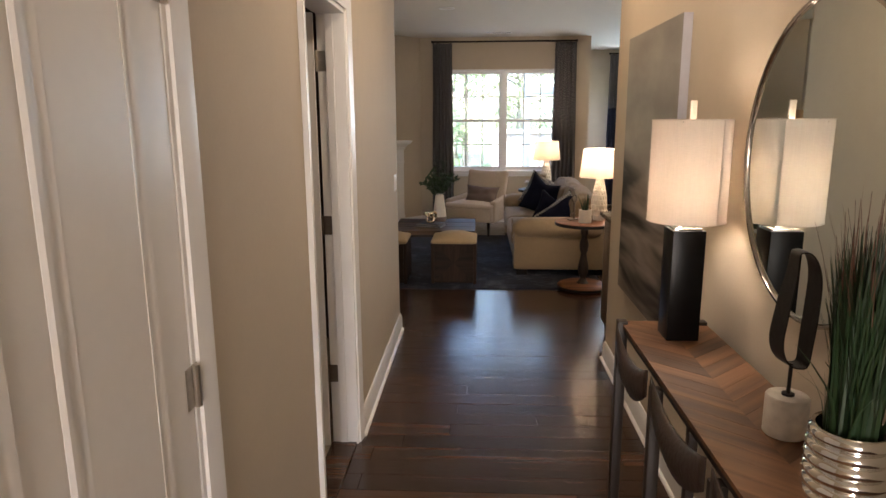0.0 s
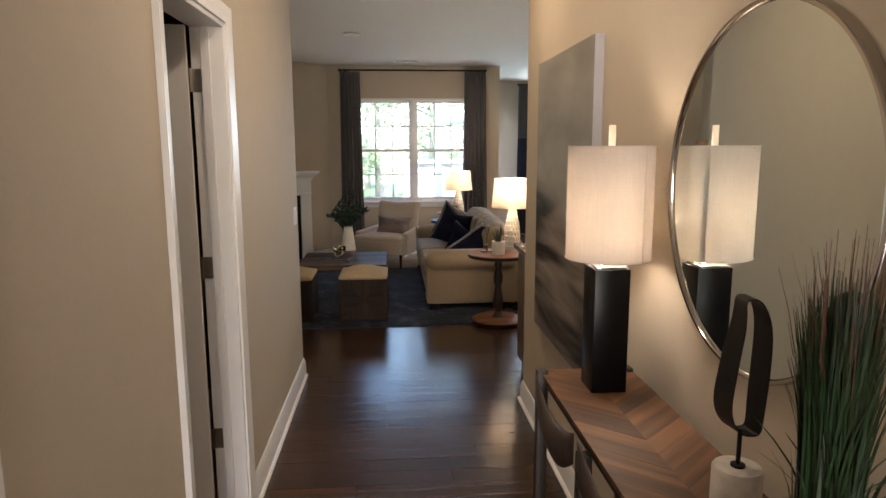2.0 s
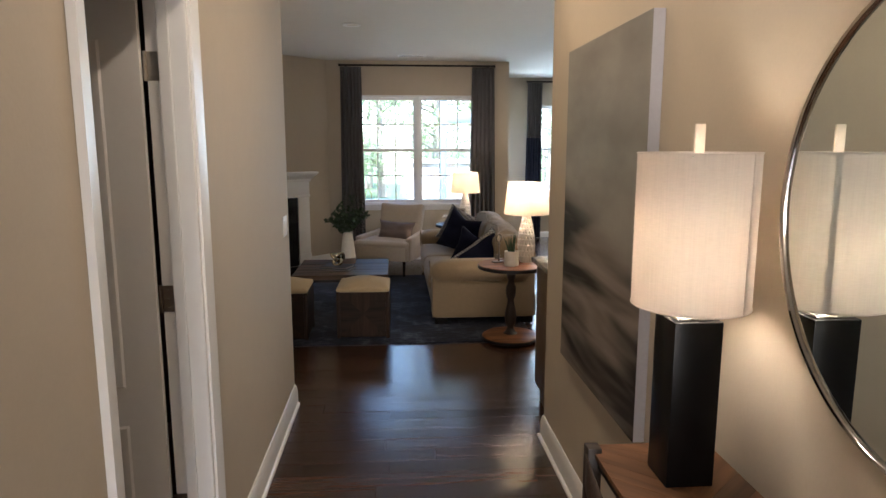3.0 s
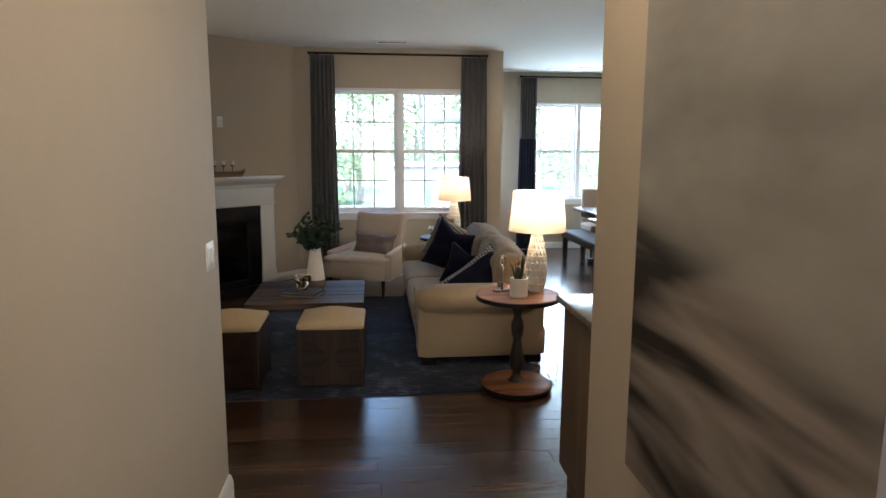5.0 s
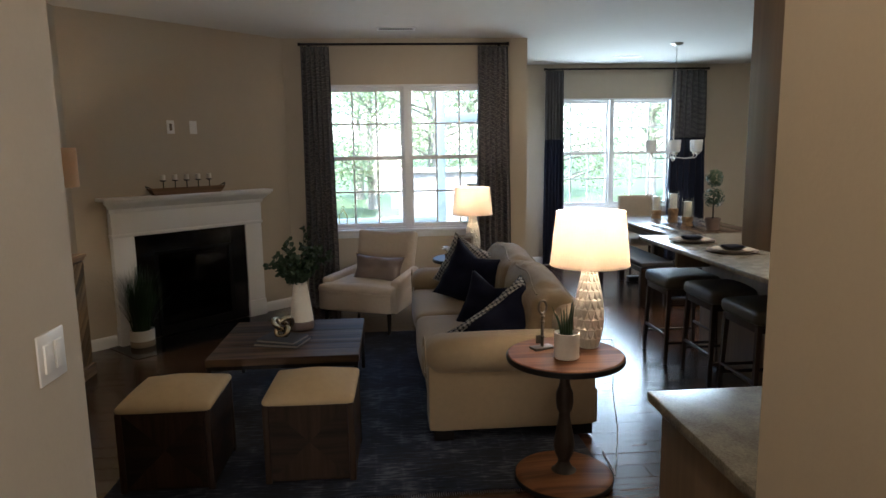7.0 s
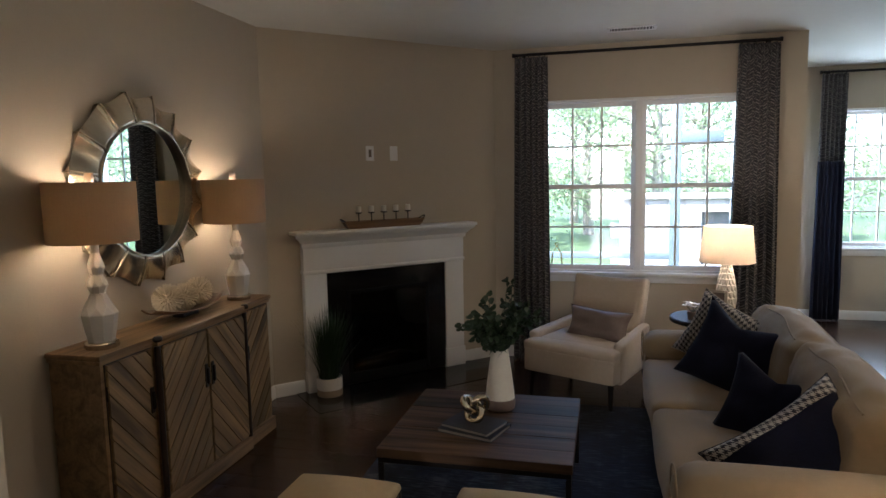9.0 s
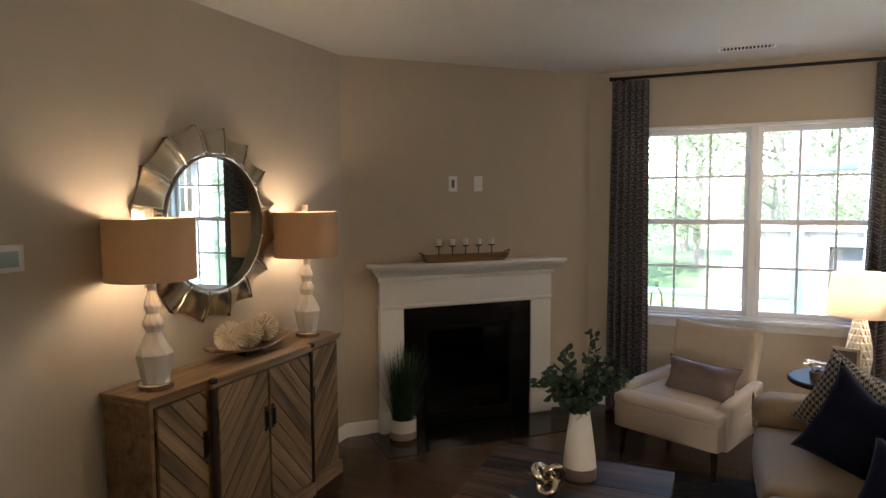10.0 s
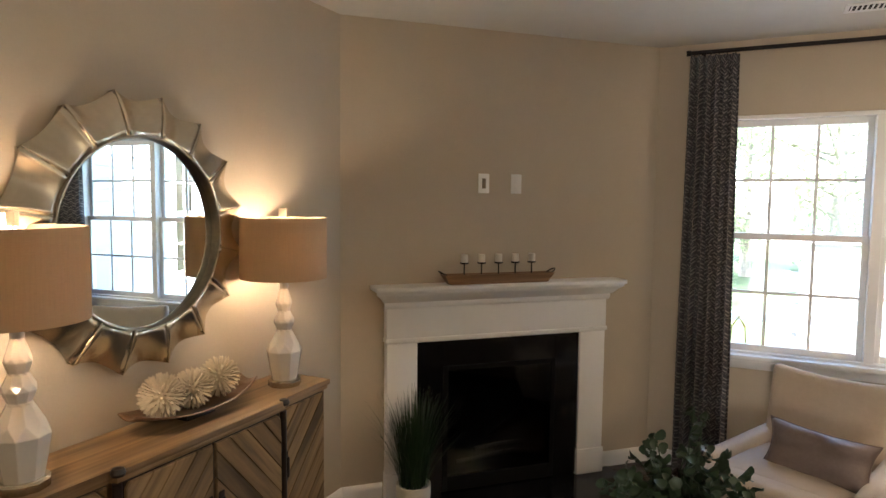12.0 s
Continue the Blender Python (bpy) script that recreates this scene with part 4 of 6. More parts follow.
def buffet_lamp(m, power, label):
    t = thing("buffet_lamp", m, label, "lamp", "lamps on the sideboard")
    part("foot", lathe([(.072, 0), (.074, .004), (.074, .024), (.068, .03)], 10), FOOTM, t, "brushed metal faceted foot")
    bm = bmesh.new()
    seg = 9
    prof = [(.057, .03, 0), (.069, .09, 0), (.080, .158, 0), (.063, .195, .5), (.036, .246, .5), (.033, .254, 0), (.047, .287, 0), (.044, .304, .5), (.029, .334, .5), (.028, .338, 0), (.038, .37, 0), (.035, .385, .5), (.021, .428, .5), (.018, .44, 0)]
    rings = []
    for r, z, tw in prof:
        rings.append([bm.verts.new((r * math.cos(a), r * math.sin(a), z)) for a in (2 * math.pi * (k + tw) / seg for k in range(seg))])
    for i in range(len(rings) - 1):
        a, b = rings[i], rings[i + 1]
        dt = prof[i + 1][2] - prof[i][2]
        for k in range(seg):
            if dt > 0:
                bm.faces.new((a[k], a[(k + 1) % seg], b[k]))
                bm.faces.new((b[k], a[(k + 1) % seg], b[(k + 1) % seg]))
            elif dt < 0:
                bm.faces.new((a[k], a[(k + 1) % seg], b[(k + 1) % seg]))
                bm.faces.new((a[k], b[(k + 1) % seg], b[k]))
            else:
                bm.faces.new((a[k], a[(k + 1) % seg], b[(k + 1) % seg], b[k]))
    bm.faces.new(rings[0])
    bm.faces.new(rings[-1])
    bmesh.ops.bevel(bm, geom=list(bm.edges), offset=.0012, segments=1, affect='EDGES')
    part("body", bm, CERAM, t, "glossy white faceted ceramic body", smooth=False)
    part("neck", lathe([(.019, .438), (.019, .50), (.008, .502)], 20), STEEL, t, "brushed metal neck")
    R, z0, z1 = .19, .487, .755
    part("shade", lathe([(R, z0), (R, z1), (R - .003, z1), (R - .003, z0)], 64, close=False), SHADET, t, "tan linen drum shade")
    sp = bmesh.new()
    for k in range(3):
        u = k * 2.094 + .4
        tube([(0, 0, z1 - .02), (R * math.cos(u), R * math.sin(u), z1 - .006)], .002, 6, sp)
    tube([(0, 0, .50), (0, 0, z1)], .0025, 6, sp)
    part("spider", sp, STEEL, t)
    part("finial", box((-.02, -.008, z1), (.02, .008, z1 + .042), .003), ACRYL, t, "clear acrylic finial")
    part("bulb", lathe([(.012, .50), (.014, .53), (.028, .565), (.03, .59), (.024, .612), (.004, .625)], 20), BULB, t, "lit bulb")
    lamp("lamp_glow", 'POINT', m @ Matrix.Translation((0, 0, .645)), power, (1.0, 0.78, 0.53), .04)
    return t


ACRYL = mat("frosted_acrylic", (0.75, 0.66, 0.55), 0.2, var=0.05, scale=30, bump=0)
buffet_lamp(pose(-2.998, 5.877, HB), .48, "lit buffet lamp with stacked white ceramic body")
buffet_lamp(pose(-3.01, 7.05, HB, 0, 0, 10), .48, "lit buffet lamp with stacked white ceramic body")

# ---- hallway console, lamp, mirror, picture ----
CONS = wood("herringbone_acacia", (0.050, 0.022, 0.009), (0.21, 0.10, 0.043), 0.5, 0, 11, 0.40, 0.25, 0.0)
CLEG = mat("graphite_painted_wood", (0.030, 0.021, 0.016), 0.5, var=0.2, scale=50)
LEATHER = mat("dark_brown_leather", (0.035, 0.020, 0.014), 0.45, var=0.2, scale=70, bump=0.04)
ct = thing("console_table", pose(0, 0, 0), "narrow console table with herringbone wood top and leather sling front", "console table")
CX0, CX1, CY0, CY1, CZ = -.345, -.035, .10, 1.60, .868
part("top_core", box((CX0 + .02, CY0, CZ - .04), (CX1, CY1, CZ - .012), .003), CLEG, ct)
# herringbone strips laid in chevrons along the top
wS = .078
half = (CX1 - CX0 - .012) / 2
xm = (CX0 + CX1 + .012) / 2
k = 0
for side in (-1, 1):
    y = CY0 - .2
    while y < CY1 + .02:
        p = [(xm, y), (xm + side * half, y + half * .9), (xm + side * half, y + half * .9 + wS - .0012), (xm, y + wS - .0012)]
        q = [(a, min(max(b, CY0 + .002), CY1 - .002)) for a, b in p]
        ar = abs(sum(q[i][0] * q[(i + 1) % 4][1] - q[(i + 1) % 4][0] * q[i][1] for i in range(4))) / 2
        if ar > 1e-4:
            ang = math.atan2(.9, side)
            f = pose(xm, y, CZ - .012, 0, 0, math.degrees(ang))
            fi = f.inverted()
            b2 = bmesh.new()
            lo = [b2.verts.new(fi @ Vector((a, b, CZ - .012))) for a, b in q]
            hi = [b2.verts.new(fi @ Vector((a, b, CZ))) for a, b in q]
            b2.faces.new(lo)
            b2.faces.new(hi)
            for i in range(4):
                b2.faces.new((lo[i], lo[(i + 1) % 4], hi[(i + 1) % 4], hi[i]))
            bmesh.ops.remove_doubles(b2, verts=b2.verts, dist=.0004)
            o = part("strip", b2, CONS, ct, smooth=False)
            o.matrix_local = f
        y += wS
for y in (CY0 + .02, .60, 1.10, CY1 - .03):
    for x in (CX0, CX1 - .03):
        part("leg", box((x - .005, y - .02, 0), (x + .03, y + .02, CZ + (.012 if y in (CY1 - .03, CY0 + .02) else -.045)), .004), CLEG, ct)
for a, b in ((CY0 + .04, .58), (.62, 1.08), (1.12, CY1 - .05)):
    bm = bmesh.new()
    rows = []
    for i in range(17):
        u = i / 16
        sag = .085 * (1 - (2 * u - 1) ** 2)
        y = a + (b - a) * u
        rows.append([bm.verts.new((CX0 - .012 - .02 * math.sin(math.pi * u) * math.sin(math.pi * v), y, CZ + .002 - sag * (.55 + .45 * v) - v * .085)) for v in (0, .25, .5, .75, 1)])
    for r0, r1 in zip(rows, rows[1:]):
        for j in range(4):
            bm.faces.new((r0[j], r0[j + 1], r1[j + 1], r1[j]))
    o = part("leather_sling", bm, LEATHER, ct, "draped dark leather sling")
    so = o.modifiers.new("thickness", 'SOLIDIFY')
    so.thickness = .004
part("stretcher", box((CX0 + .005, CY0 + .04, .10), (CX0 + .025, CY1 - .05, .125), .003), CLEG, ct)

hl = thing("table_lamp", pose(-.175, 1.435, CZ), "lit lamp with black square column and linen drum shade", "lamp")
MARB = mat("black_marble_column", (0.004, 0.0036, 0.0036), 0.3, var=0.5, scale=20, bump=0)
MARB.node_tree.nodes["Principled BSDF"].inputs["Specular IOR Level"].default_value = 0.15
part("column", box((-.053, -.053, 0), (.053, .053, .372), .003), MARB, hl)
part("cap", box((-.044, -.044, .372), (.044, .044, .379), .002), CHROME, hl, "stepped chrome cap")
part("cap", box((-.031, -.031, .379), (.031, .031, .386), .002), CHROME, hl)
part("stem", lathe([(.008, .386), (.008, .42)], 12), CHROME, hl)
R, z0, z1 = .123, .400, .724
part("shade", lathe([(R, z0), (R, z1), (R - .003, z1), (R - .003, z0)], 64, close=False), SHADEH, hl, "oatmeal linen drum shade")
part("shade_seam", box((-.001, R - .001, z0), (.010, R + .0015, z1), m=pose(0, 0, 0, 0, 0, 215)), SHADEH, hl)
for z in (z0, z1):
    part("shade_trim", tube([(R * math.cos(u), R * math.sin(u), z) for u in (2 * math.pi * k / 48 for k in range(48))], .002, 6, closed=True), SHADEH, hl)
sp = bmesh.new()
for k in range(3):
    u = k * 2.094
    tube([(0, 0, z1 - .02), (R * math.cos(u), R * math.sin(u), z1 - .006)], .002, 6, sp)
tube([(0, 0, .42), (0, 0, z1)], .003, 6, sp)
part("spider", sp, CHROME, hl)
part("finial", box((-.011, -.004, z1), (.011, .004, z1 + .06), .002), ACRYL, hl, "flat acrylic finial")
part("bulb", lathe([(.012, .45), (.014, .48), (.028, .515), (.03, .54), (.024, .562), (.004, .575)], 20), BULB, hl, "lit bulb")
lamp("lamp_glow", 'POINT', pose(-.175, 1.435, CZ + .53), 1.15, (1.0, 0.83, 0.66), .04)

NICK = mat("polished_nickel", (.50, .47, .43), .1, 1.0, var=.08, scale=20, bump=0)
rm = thing("round_mirror", pose(-.002, .958, 1.488, 0, -90, 0), "round wall mirror with slim nickel frame", "mirror")
part("frame", lathe([(.399, .001), (.412, .001), (.412, .024), (.409, .028), (.402, .028), (.399, .024), (.399, .001)], 96, close=False), NICK, rm, smooth=40)
part("mirror_glass", lathe([(.401, .014), (.401, .020)], 96), MIRROR, rm, "silvered mirror glass", smooth=False)

ART = bpy.data.materials.new("abstract_seascape_print")
ART.use_nodes = True
N, L = ART.node_tree.nodes, ART.node_tree.links
bsd = N["Principled BSDF"]
bsd.inputs["Roughness"].default_value = .55
tc = N.new("ShaderNodeTexCoord")
sep = N.new("ShaderNodeSeparateXYZ")
L.new(tc.outputs["Object"], sep.inputs[0])
mp = N.new("ShaderNodeMapping")
mp.inputs["Rotation"].default_value = (radians(28), 0, 0)
mp.inputs["Scale"].default_value = (1, .9, 7)
L.new(tc.outputs["Object"], mp.inputs[0])
n1 = N.new("ShaderNodeTexNoise")
n1.inputs["Scale"].default_value, n1.inputs["Detail"].default_value, n1.inputs["Distortion"].default_value = 1.1, 2.5, .5
L.new(mp.outputs[0], n1.inputs[0])
mp2 = N.new("ShaderNodeMapping")
mp2.inputs["Scale"].default_value = (1, 1.2, 2.6)
L.new(tc.outputs["Object"], mp2.inputs[0])
n2 = N.new("ShaderNodeTexNoise")
n2.inputs["Scale"].default_value, n2.inputs["Detail"].default_value = 1.6, 4
L.new(mp2.outputs[0], n2.inputs[0])
rs = N.new("ShaderNodeValToRGB")
rs.color_ramp.elements[0].position, rs.color_ramp.elements[1].position = .43, .70
rs.color_ramp.elements[0].color, rs.color_ramp.elements[1].color = (.016, .012, .010, 1), (.30, .255, .22, 1)
L.new(n1.outputs[0], rs.inputs[0])
rk = N.new("ShaderNodeValToRGB")
rk.color_ramp.elements[0].position, rk.color_ramp.elements[1].position = .3, .72
rk.color_ramp.elements[0].color, rk.color_ramp.elements[1].color = (.20, .186, .166, 1), (.36, .34, .305, 1)
L.new(n2.outputs[0], rk.inputs[0])
hz = N.new("ShaderNodeMapRange")
hz.interpolation_type = 'SMOOTHSTEP'
ad = N.new("ShaderNodeMath")
ad.operation = 'MULTIPLY_ADD'
ad.inputs[1].default_value = -.25
L.new(sep.outputs[1], ad.inputs[0])
L.new(sep.outputs[2], ad.inputs[2])
hz.inputs["From Min"].default_value, hz.inputs["From Max"].default_value = -.12, .06
L.new(ad.outputs[0], hz.inputs[0])
mx = N.new("ShaderNodeMix")
mx.data_type = 'RGBA'
L.new(hz.outputs[0], mx.inputs[0])
L.new(rs.outputs[0], mx.inputs[6])
L.new(rk.outputs[0], mx.inputs[7])
L.new(mx.outputs[2], bsd.inputs["Base Color"])
pc = thing("canvas_picture", pose(-.001, 2.53, 1.325), "large unframed canvas with dark abstract seascape", "picture")
part("canvas", box((-.040, -.468, -.685), (-.037, .468, .685), .0012, 1), ART, pc, "grey and umber abstract seascape", smooth=False)
part("canvas_edge", box((-.0368, -.468, -.685), (0, .468, .685), .001, 1), mat("pale_canvas_edge", (.50, .50, .55), .8, var=.06, scale=90), pc, "pale lilac-grey canvas edge", smooth=False)

# ---- soft furnishings ----


def node_math(N, L, op, a, b=None):
    n = N.new("ShaderNodeMath")
    n.operation = op
    for i, v in enumerate((a, b)):
        if v is None:
            continue
        if isinstance(v, (int, float)):
            n.inputs[i].default_value = v
        else:
            L.new(v, n.inputs[i])
    return n.outputs[0]


def weave_mat(name, dark, light, cell, bars, duty, rough=0.85, turn=45):
    """Printed basket weave: cells of bars that turn by a quarter from cell to cell, laid on the slant."""
    m = bpy.data.materials.new(name)
    m.use_nodes = True
    N, L = m.node_tree.nodes, m.node_tree.links
    b = N["Principled BSDF"]
    b.inputs["Roughness"].default_value = rough
    b.inputs["Sheen Weight"].default_value = .15
    uv, mp, sp = N.new("ShaderNodeUVMap"), N.new("ShaderNodeMapping"), N.new("ShaderNodeSeparateXYZ")
    mp.inputs["Rotation"].default_value = (0, 0, radians(turn))
    mp.inputs["Scale"].default_value = (1 / cell, 1 / cell, 1)
    L.new(uv.outputs[0], mp.inputs[0])
    L.new(mp.outputs[0], sp.inputs[0])
    x, y = sp.outputs[0], sp.outputs[1]
    par = node_math(N, L, 'FLOORED_MODULO', node_math(N, L, 'ADD', node_math(N, L, 'FLOOR', x), node_math(N, L, 'FLOOR', y)), 2)
    bx = node_math(N, L, 'LESS_THAN', node_math(N, L, 'FRACT', node_math(N, L, 'MULTIPLY', x, bars)), duty)
    by = node_math(N, L, 'LESS_THAN', node_math(N, L, 'FRACT', node_math(N, L, 'MULTIPLY', y, bars)), duty)
    pick = node_math(N, L, 'ADD', node_math(N, L, 'MULTIPLY', bx, par), node_math(N, L, 'MULTIPLY', by, node_math(N, L, 'SUBTRACT', 1.0, par)))
    # open joints between the cells
    for q in (x, y):
        edge = node_math(N, L, 'GREATER_THAN', node_math(N, L, 'FRACT', q), .1)
        pick = node_math(N, L, 'MULTIPLY', pick, edge)
    nz = N.new("ShaderNodeTexNoise")
    nz.inputs["Scale"].default_value = 160
    L.new(uv.outputs[0], nz.inputs[0])
    mx = N.new("ShaderNodeMix")
    mx.data_type = 'RGBA'
    mx.inputs[6].default_value, mx.inputs[7].default_value = (*dark, 1), (*light, 1)
    L.new(pick, mx.inputs[0])
    L.new(mx.outputs[2], b.inputs["Base Color"])
    bp = N.new("ShaderNodeBump")
    bp.inputs["Strength"].default_value, bp.inputs["Distance"].default_value = .3, .001
    L.new(nz.outputs[0], bp.inputs["Height"])
    L.new(bp.outputs[0], b.inputs["Normal"])
    return m


CURT = weave_mat("trellis_print_cotton", (0.044, 0.041, 0.046), (0.23, 0.215, 0.20), .05, 3, .42)
CURTN = mat("navy_cotton", (0.010, 0.013, 0.032), .85, var=.15, scale=160, bump=.03)
HOUND = mat("houndstooth_cotton", (0.018, 0.018, 0.024), 0.85, var=0.1, scale=160, bump=0.03)
N, L = HOUND.node_tree.nodes, HOUND.node_tree.links
uvn, mpn, spn = N.new("ShaderNodeUVMap"), N.new("ShaderNodeMapping"), N.new("ShaderNodeSeparateXYZ")
mpn.inputs["Rotation"].default_value = (0, 0, radians(12))
mpn.inputs["Scale"].default_value = (72, 72, 1)
L.new(uvn.outputs[0], mpn.inputs[0])
L.new(mpn.outputs[0], spn.inputs[0])
hx_, hy_ = spn.outputs[0], spn.outputs[1]
ca = node_math(N, L, 'LESS_THAN', node_math(N, L, 'FLOORED_MODULO', hx_, 2.0), 1.0)
cb = node_math(N, L, 'LESS_THAN', node_math(N, L, 'FLOORED_MODULO', hy_, 2.0), 1.0)
tw = node_math(N, L, 'LESS_THAN', node_math(N, L, 'FRACT', node_math(N, L, 'ADD', hx_, hy_)), .5)
both = node_math(N, L, 'MULTIPLY', ca, cb)
one = node_math(N, L, 'ABSOLUTE', node_math(N, L, 'SUBTRACT', ca, cb))
check = node_math(N, L, 'ADD', both, node_math(N, L, 'MULTIPLY', one, tw))
hm = N.new("ShaderNodeMix")
hm.data_type = 'RGBA'
hm.inputs[6].default_value, hm.inputs[7].default_value = (.014, .014, .02, 1), (.36, .33, .29, 1)
L.new(check, hm.inputs[0])
L.new(hm.outputs[2], N["Principled BSDF"].inputs["Base Color"])


def add_uv(ob, f):
    me = ob.data
    uv = me.uv_layers.new(name="UVMap")
    for lp in me.loops:
        uv.data[lp.index].uv = f(me.vertices[lp.vertex_index].co)


def drape(name, parent, x0, x1, y, z0, z1, flare, folds, material, seed, label=""):
    """A pleated panel hanging from z1 to z0, gathered at the top and wider at the hem."""
    r = random.Random(seed)
    nu, nv = folds * 12, 26
    ph = [r.uniform(-.5, .5) for _ in range(folds + 1)]
    bm = bmesh.new()
    uvl = bm.loops.layers.uv.new("UVMap")
    flat = (x1 - x0) * 2.1
    g = []
    for i in range(nv + 1):
        v = i / nv
        z = z1 + (z0 - z1) * v
        row = []
        for j in range(nu + 1):
            u = j / nu
            c = (x0 + x1) / 2
            w = (x1 - x0) * (1 + flare * min(1, v * 1.3))
            a = u * folds * 2 * math.pi + ph[int(u * folds)] * .0 + .35 * math.sin(u * 9 + seed) * v
            top = max(0, 1 - v * 14)
            amp = (.040 + .018 * math.sin(u * 5 + seed)) * (.6 + .55 * v)
            yy = y - amp * math.sin(a) - top * .012 * abs(math.sin(a * 1.5))
            xx = c + (u - .5) * w + .008 * math.sin(2 * a) * (1 - top)
            row.append((bm.verts.new((xx, yy, z)), (u * flat, z)))
        g.append(row)
    for i in range(nv):
        for j in range(nu):
            q = (g[i][j], g[i][j + 1], g[i + 1][j + 1], g[i + 1][j])
            f = bm.faces.new([k[0] for k in q])
            for lp, k in zip(f.loops, q):
                lp[uvl].uv = k[1]
    ob = part(name, bm, material, parent, label, smooth="all")
    so = ob.modifiers.new("thickness", 'SOLIDIFY')
    so.thickness, so.offset = .003, 0
    return ob


def curtain(m, x0, x1, seed, label, split=None, flare=.16):
    t = thing("curtain", m, label, "curtain", "window curtains")
    top = 2.645
    if split:
        drape("printed_panel", t, x0, x1, 0, split, top, .05, 6, CURT, seed, "grey trellis-print upper panel")
        drape("navy_panel", t, x0 - .006, x1 + .006, 0, .012, split, .14, 6, CURTN, seed, "solid navy lower panel")
    else:
        drape("panel", t, x0, x1, 0, .012, top, flare, 6, CURT, seed)
    for k in range(6):
        x = x0 + (x1 - x0) * (k + .5) / 6
        part("ring", tube([(x, .0 + .019 * math.cos(a), 2.662 + .019 * math.sin(a)) for a in (2 * math.pi * q / 16 for q in range(16))], .0022, 6, closed=True), BLACKM, t)
    return t


def rod(x0, x1, y, wall_y, z):
    t = thing("curtain_rod", pose(0, 0, 0), "dark bronze curtain rod above the window", "curtain rod")
    part("pole", tube([(x0, y, z), (x1, y, z)], .0125, 14), BLACKM, t)
    for x in (x0, x1):
        part("end_cap", tube([(x - .012, y, z), (x + .012, y, z)], .017, 14), BLACKM, t)
    for x in (x0 + .08, x1 - .08):
        bm = tube([(x, y, z - .012), (x, (y + wall_y) / 2, z - .02), (x, wall_y - .004, z - .02)], .006, 8)
        box((x - .012, wall_y - .006, z - .05), (x + .012, wall_y, z + .01), .002, 1, bm)
        part("bracket", bm, BLACKM, t)
    return t


rod(-1.535, .56, 9.125, FW, 2.668)
curtain(pose(0, 9.125, 0), -1.525, -1.245, 1, "floor-length grey trellis-print curtain beside the window")
curtain(pose(0, 9.125, 0), .255, .56, 2, "floor-length grey trellis-print curtain beside the window", flare=.26)
rod(1.44, 3.72, 11.2, NW, 2.665)
curtain(pose(0, 11.2, 0), 1.45, 1.70, 3, "printed curtain with a deep navy hem band", 1.73)
curtain(pose(0, 11.2, 0), 3.22, 3.70, 4, "printed curtain with a deep navy hem band", 1.73)

# rug
RUG = bpy.data.materials.new("distressed_navy_wool")
RUG.use_nodes = True
N, L = RUG.node_tree.nodes, RUG.node_tree.links
bs = N["Principled BSDF"]
bs.inputs["Roughness"].default_value = .95
bs.inputs["Sheen Weight"].default_value = .02
tc = N.new("ShaderNodeTexCoord")
fine, worn, orn = N.new("ShaderNodeTexNoise"), N.new("ShaderNodeTexNoise"), N.new("ShaderNodeTexVoronoi")
mpf = N.new("ShaderNodeMapping")
mpf.inputs["Scale"].default_value = (11, 75, 1)
L.new(tc.outputs["Object"], mpf.inputs[0])
fine.inputs["Scale"].default_value, fine.inputs["Detail"].default_value = 1, 4
L.new(mpf.outputs[0], fine.inputs[0])
worn.inputs["Scale"].default_value, worn.inputs["Detail"].default_value, worn.inputs["Roughness"].default_value = 3.2, 6, .65
L.new(tc.outputs["Object"], worn.inputs[0])
orn.inputs["Scale"].default_value = 7.5
orn.feature = 'DISTANCE_TO_EDGE'
orn.inputs["Randomness"].default_value = .15
L.new(tc.outputs["Object"], orn.inputs[0])
band = node_math(N, L, 'LESS_THAN', orn.outputs["Distance"], .05)
mixv = node_math(N, L, 'ADD', node_math(N, L, 'ADD', node_math(N, L, 'MULTIPLY', worn.outputs[0], .63), node_math(N, L, 'MULTIPLY', fine.outputs[0], .62)), node_math(N, L, 'MULTIPLY', band, .03))
rp = N.new("ShaderNodeValToRGB")
for e, (pp, cc) in zip((rp.color_ramp.elements[0], rp.color_ramp.elements[1]), ((.55, (.002, .0035, .009, 1)), (.80, (.075, .08, .092, 1)))):
    e.position, e.color = pp, cc
e = rp.color_ramp.elements.new(.65)
e.color = (.006, .011, .027, 1)
L.new(mixv, rp.inputs[0])
L.new(rp.outputs[0], bs.inputs["Base Color"])
bp = N.new("ShaderNodeBump")
bp.inputs["Strength"].default_value, bp.inputs["Distance"].default_value = .6, .004
L.new(fine.outputs[0], bp.inputs["Height"])
L.new(bp.outputs[0], bs.inputs["Normal"])
rug = thing("area_rug", pose(-.85, 6.625, 0), "distressed navy and grey woven area rug", "rug")
part("woven_field", box((-1.2, -1.4, .0005), (1.2, 1.4, .011), .004), RUG, rug)
bm = bmesh.new()
rr = random.Random(8)
for s in (-1, 1):
    for k in range(220):
        x = -1.19 + 2.38 * k / 219
        dx, ln = rr.uniform(-.008, .008), rr.uniform(.018, .032)
        box((x - .0015, min(s * 1.4, s * (1.4 + ln)), .001), (x + .0015, max(s * 1.4, s * (1.4 + ln)), .004), 0, bm=bm)
tagged(part("fringe", bm, mat("grey_fringe", (.10, .10, .11), .95), rug, smooth=False), kind="stuff")


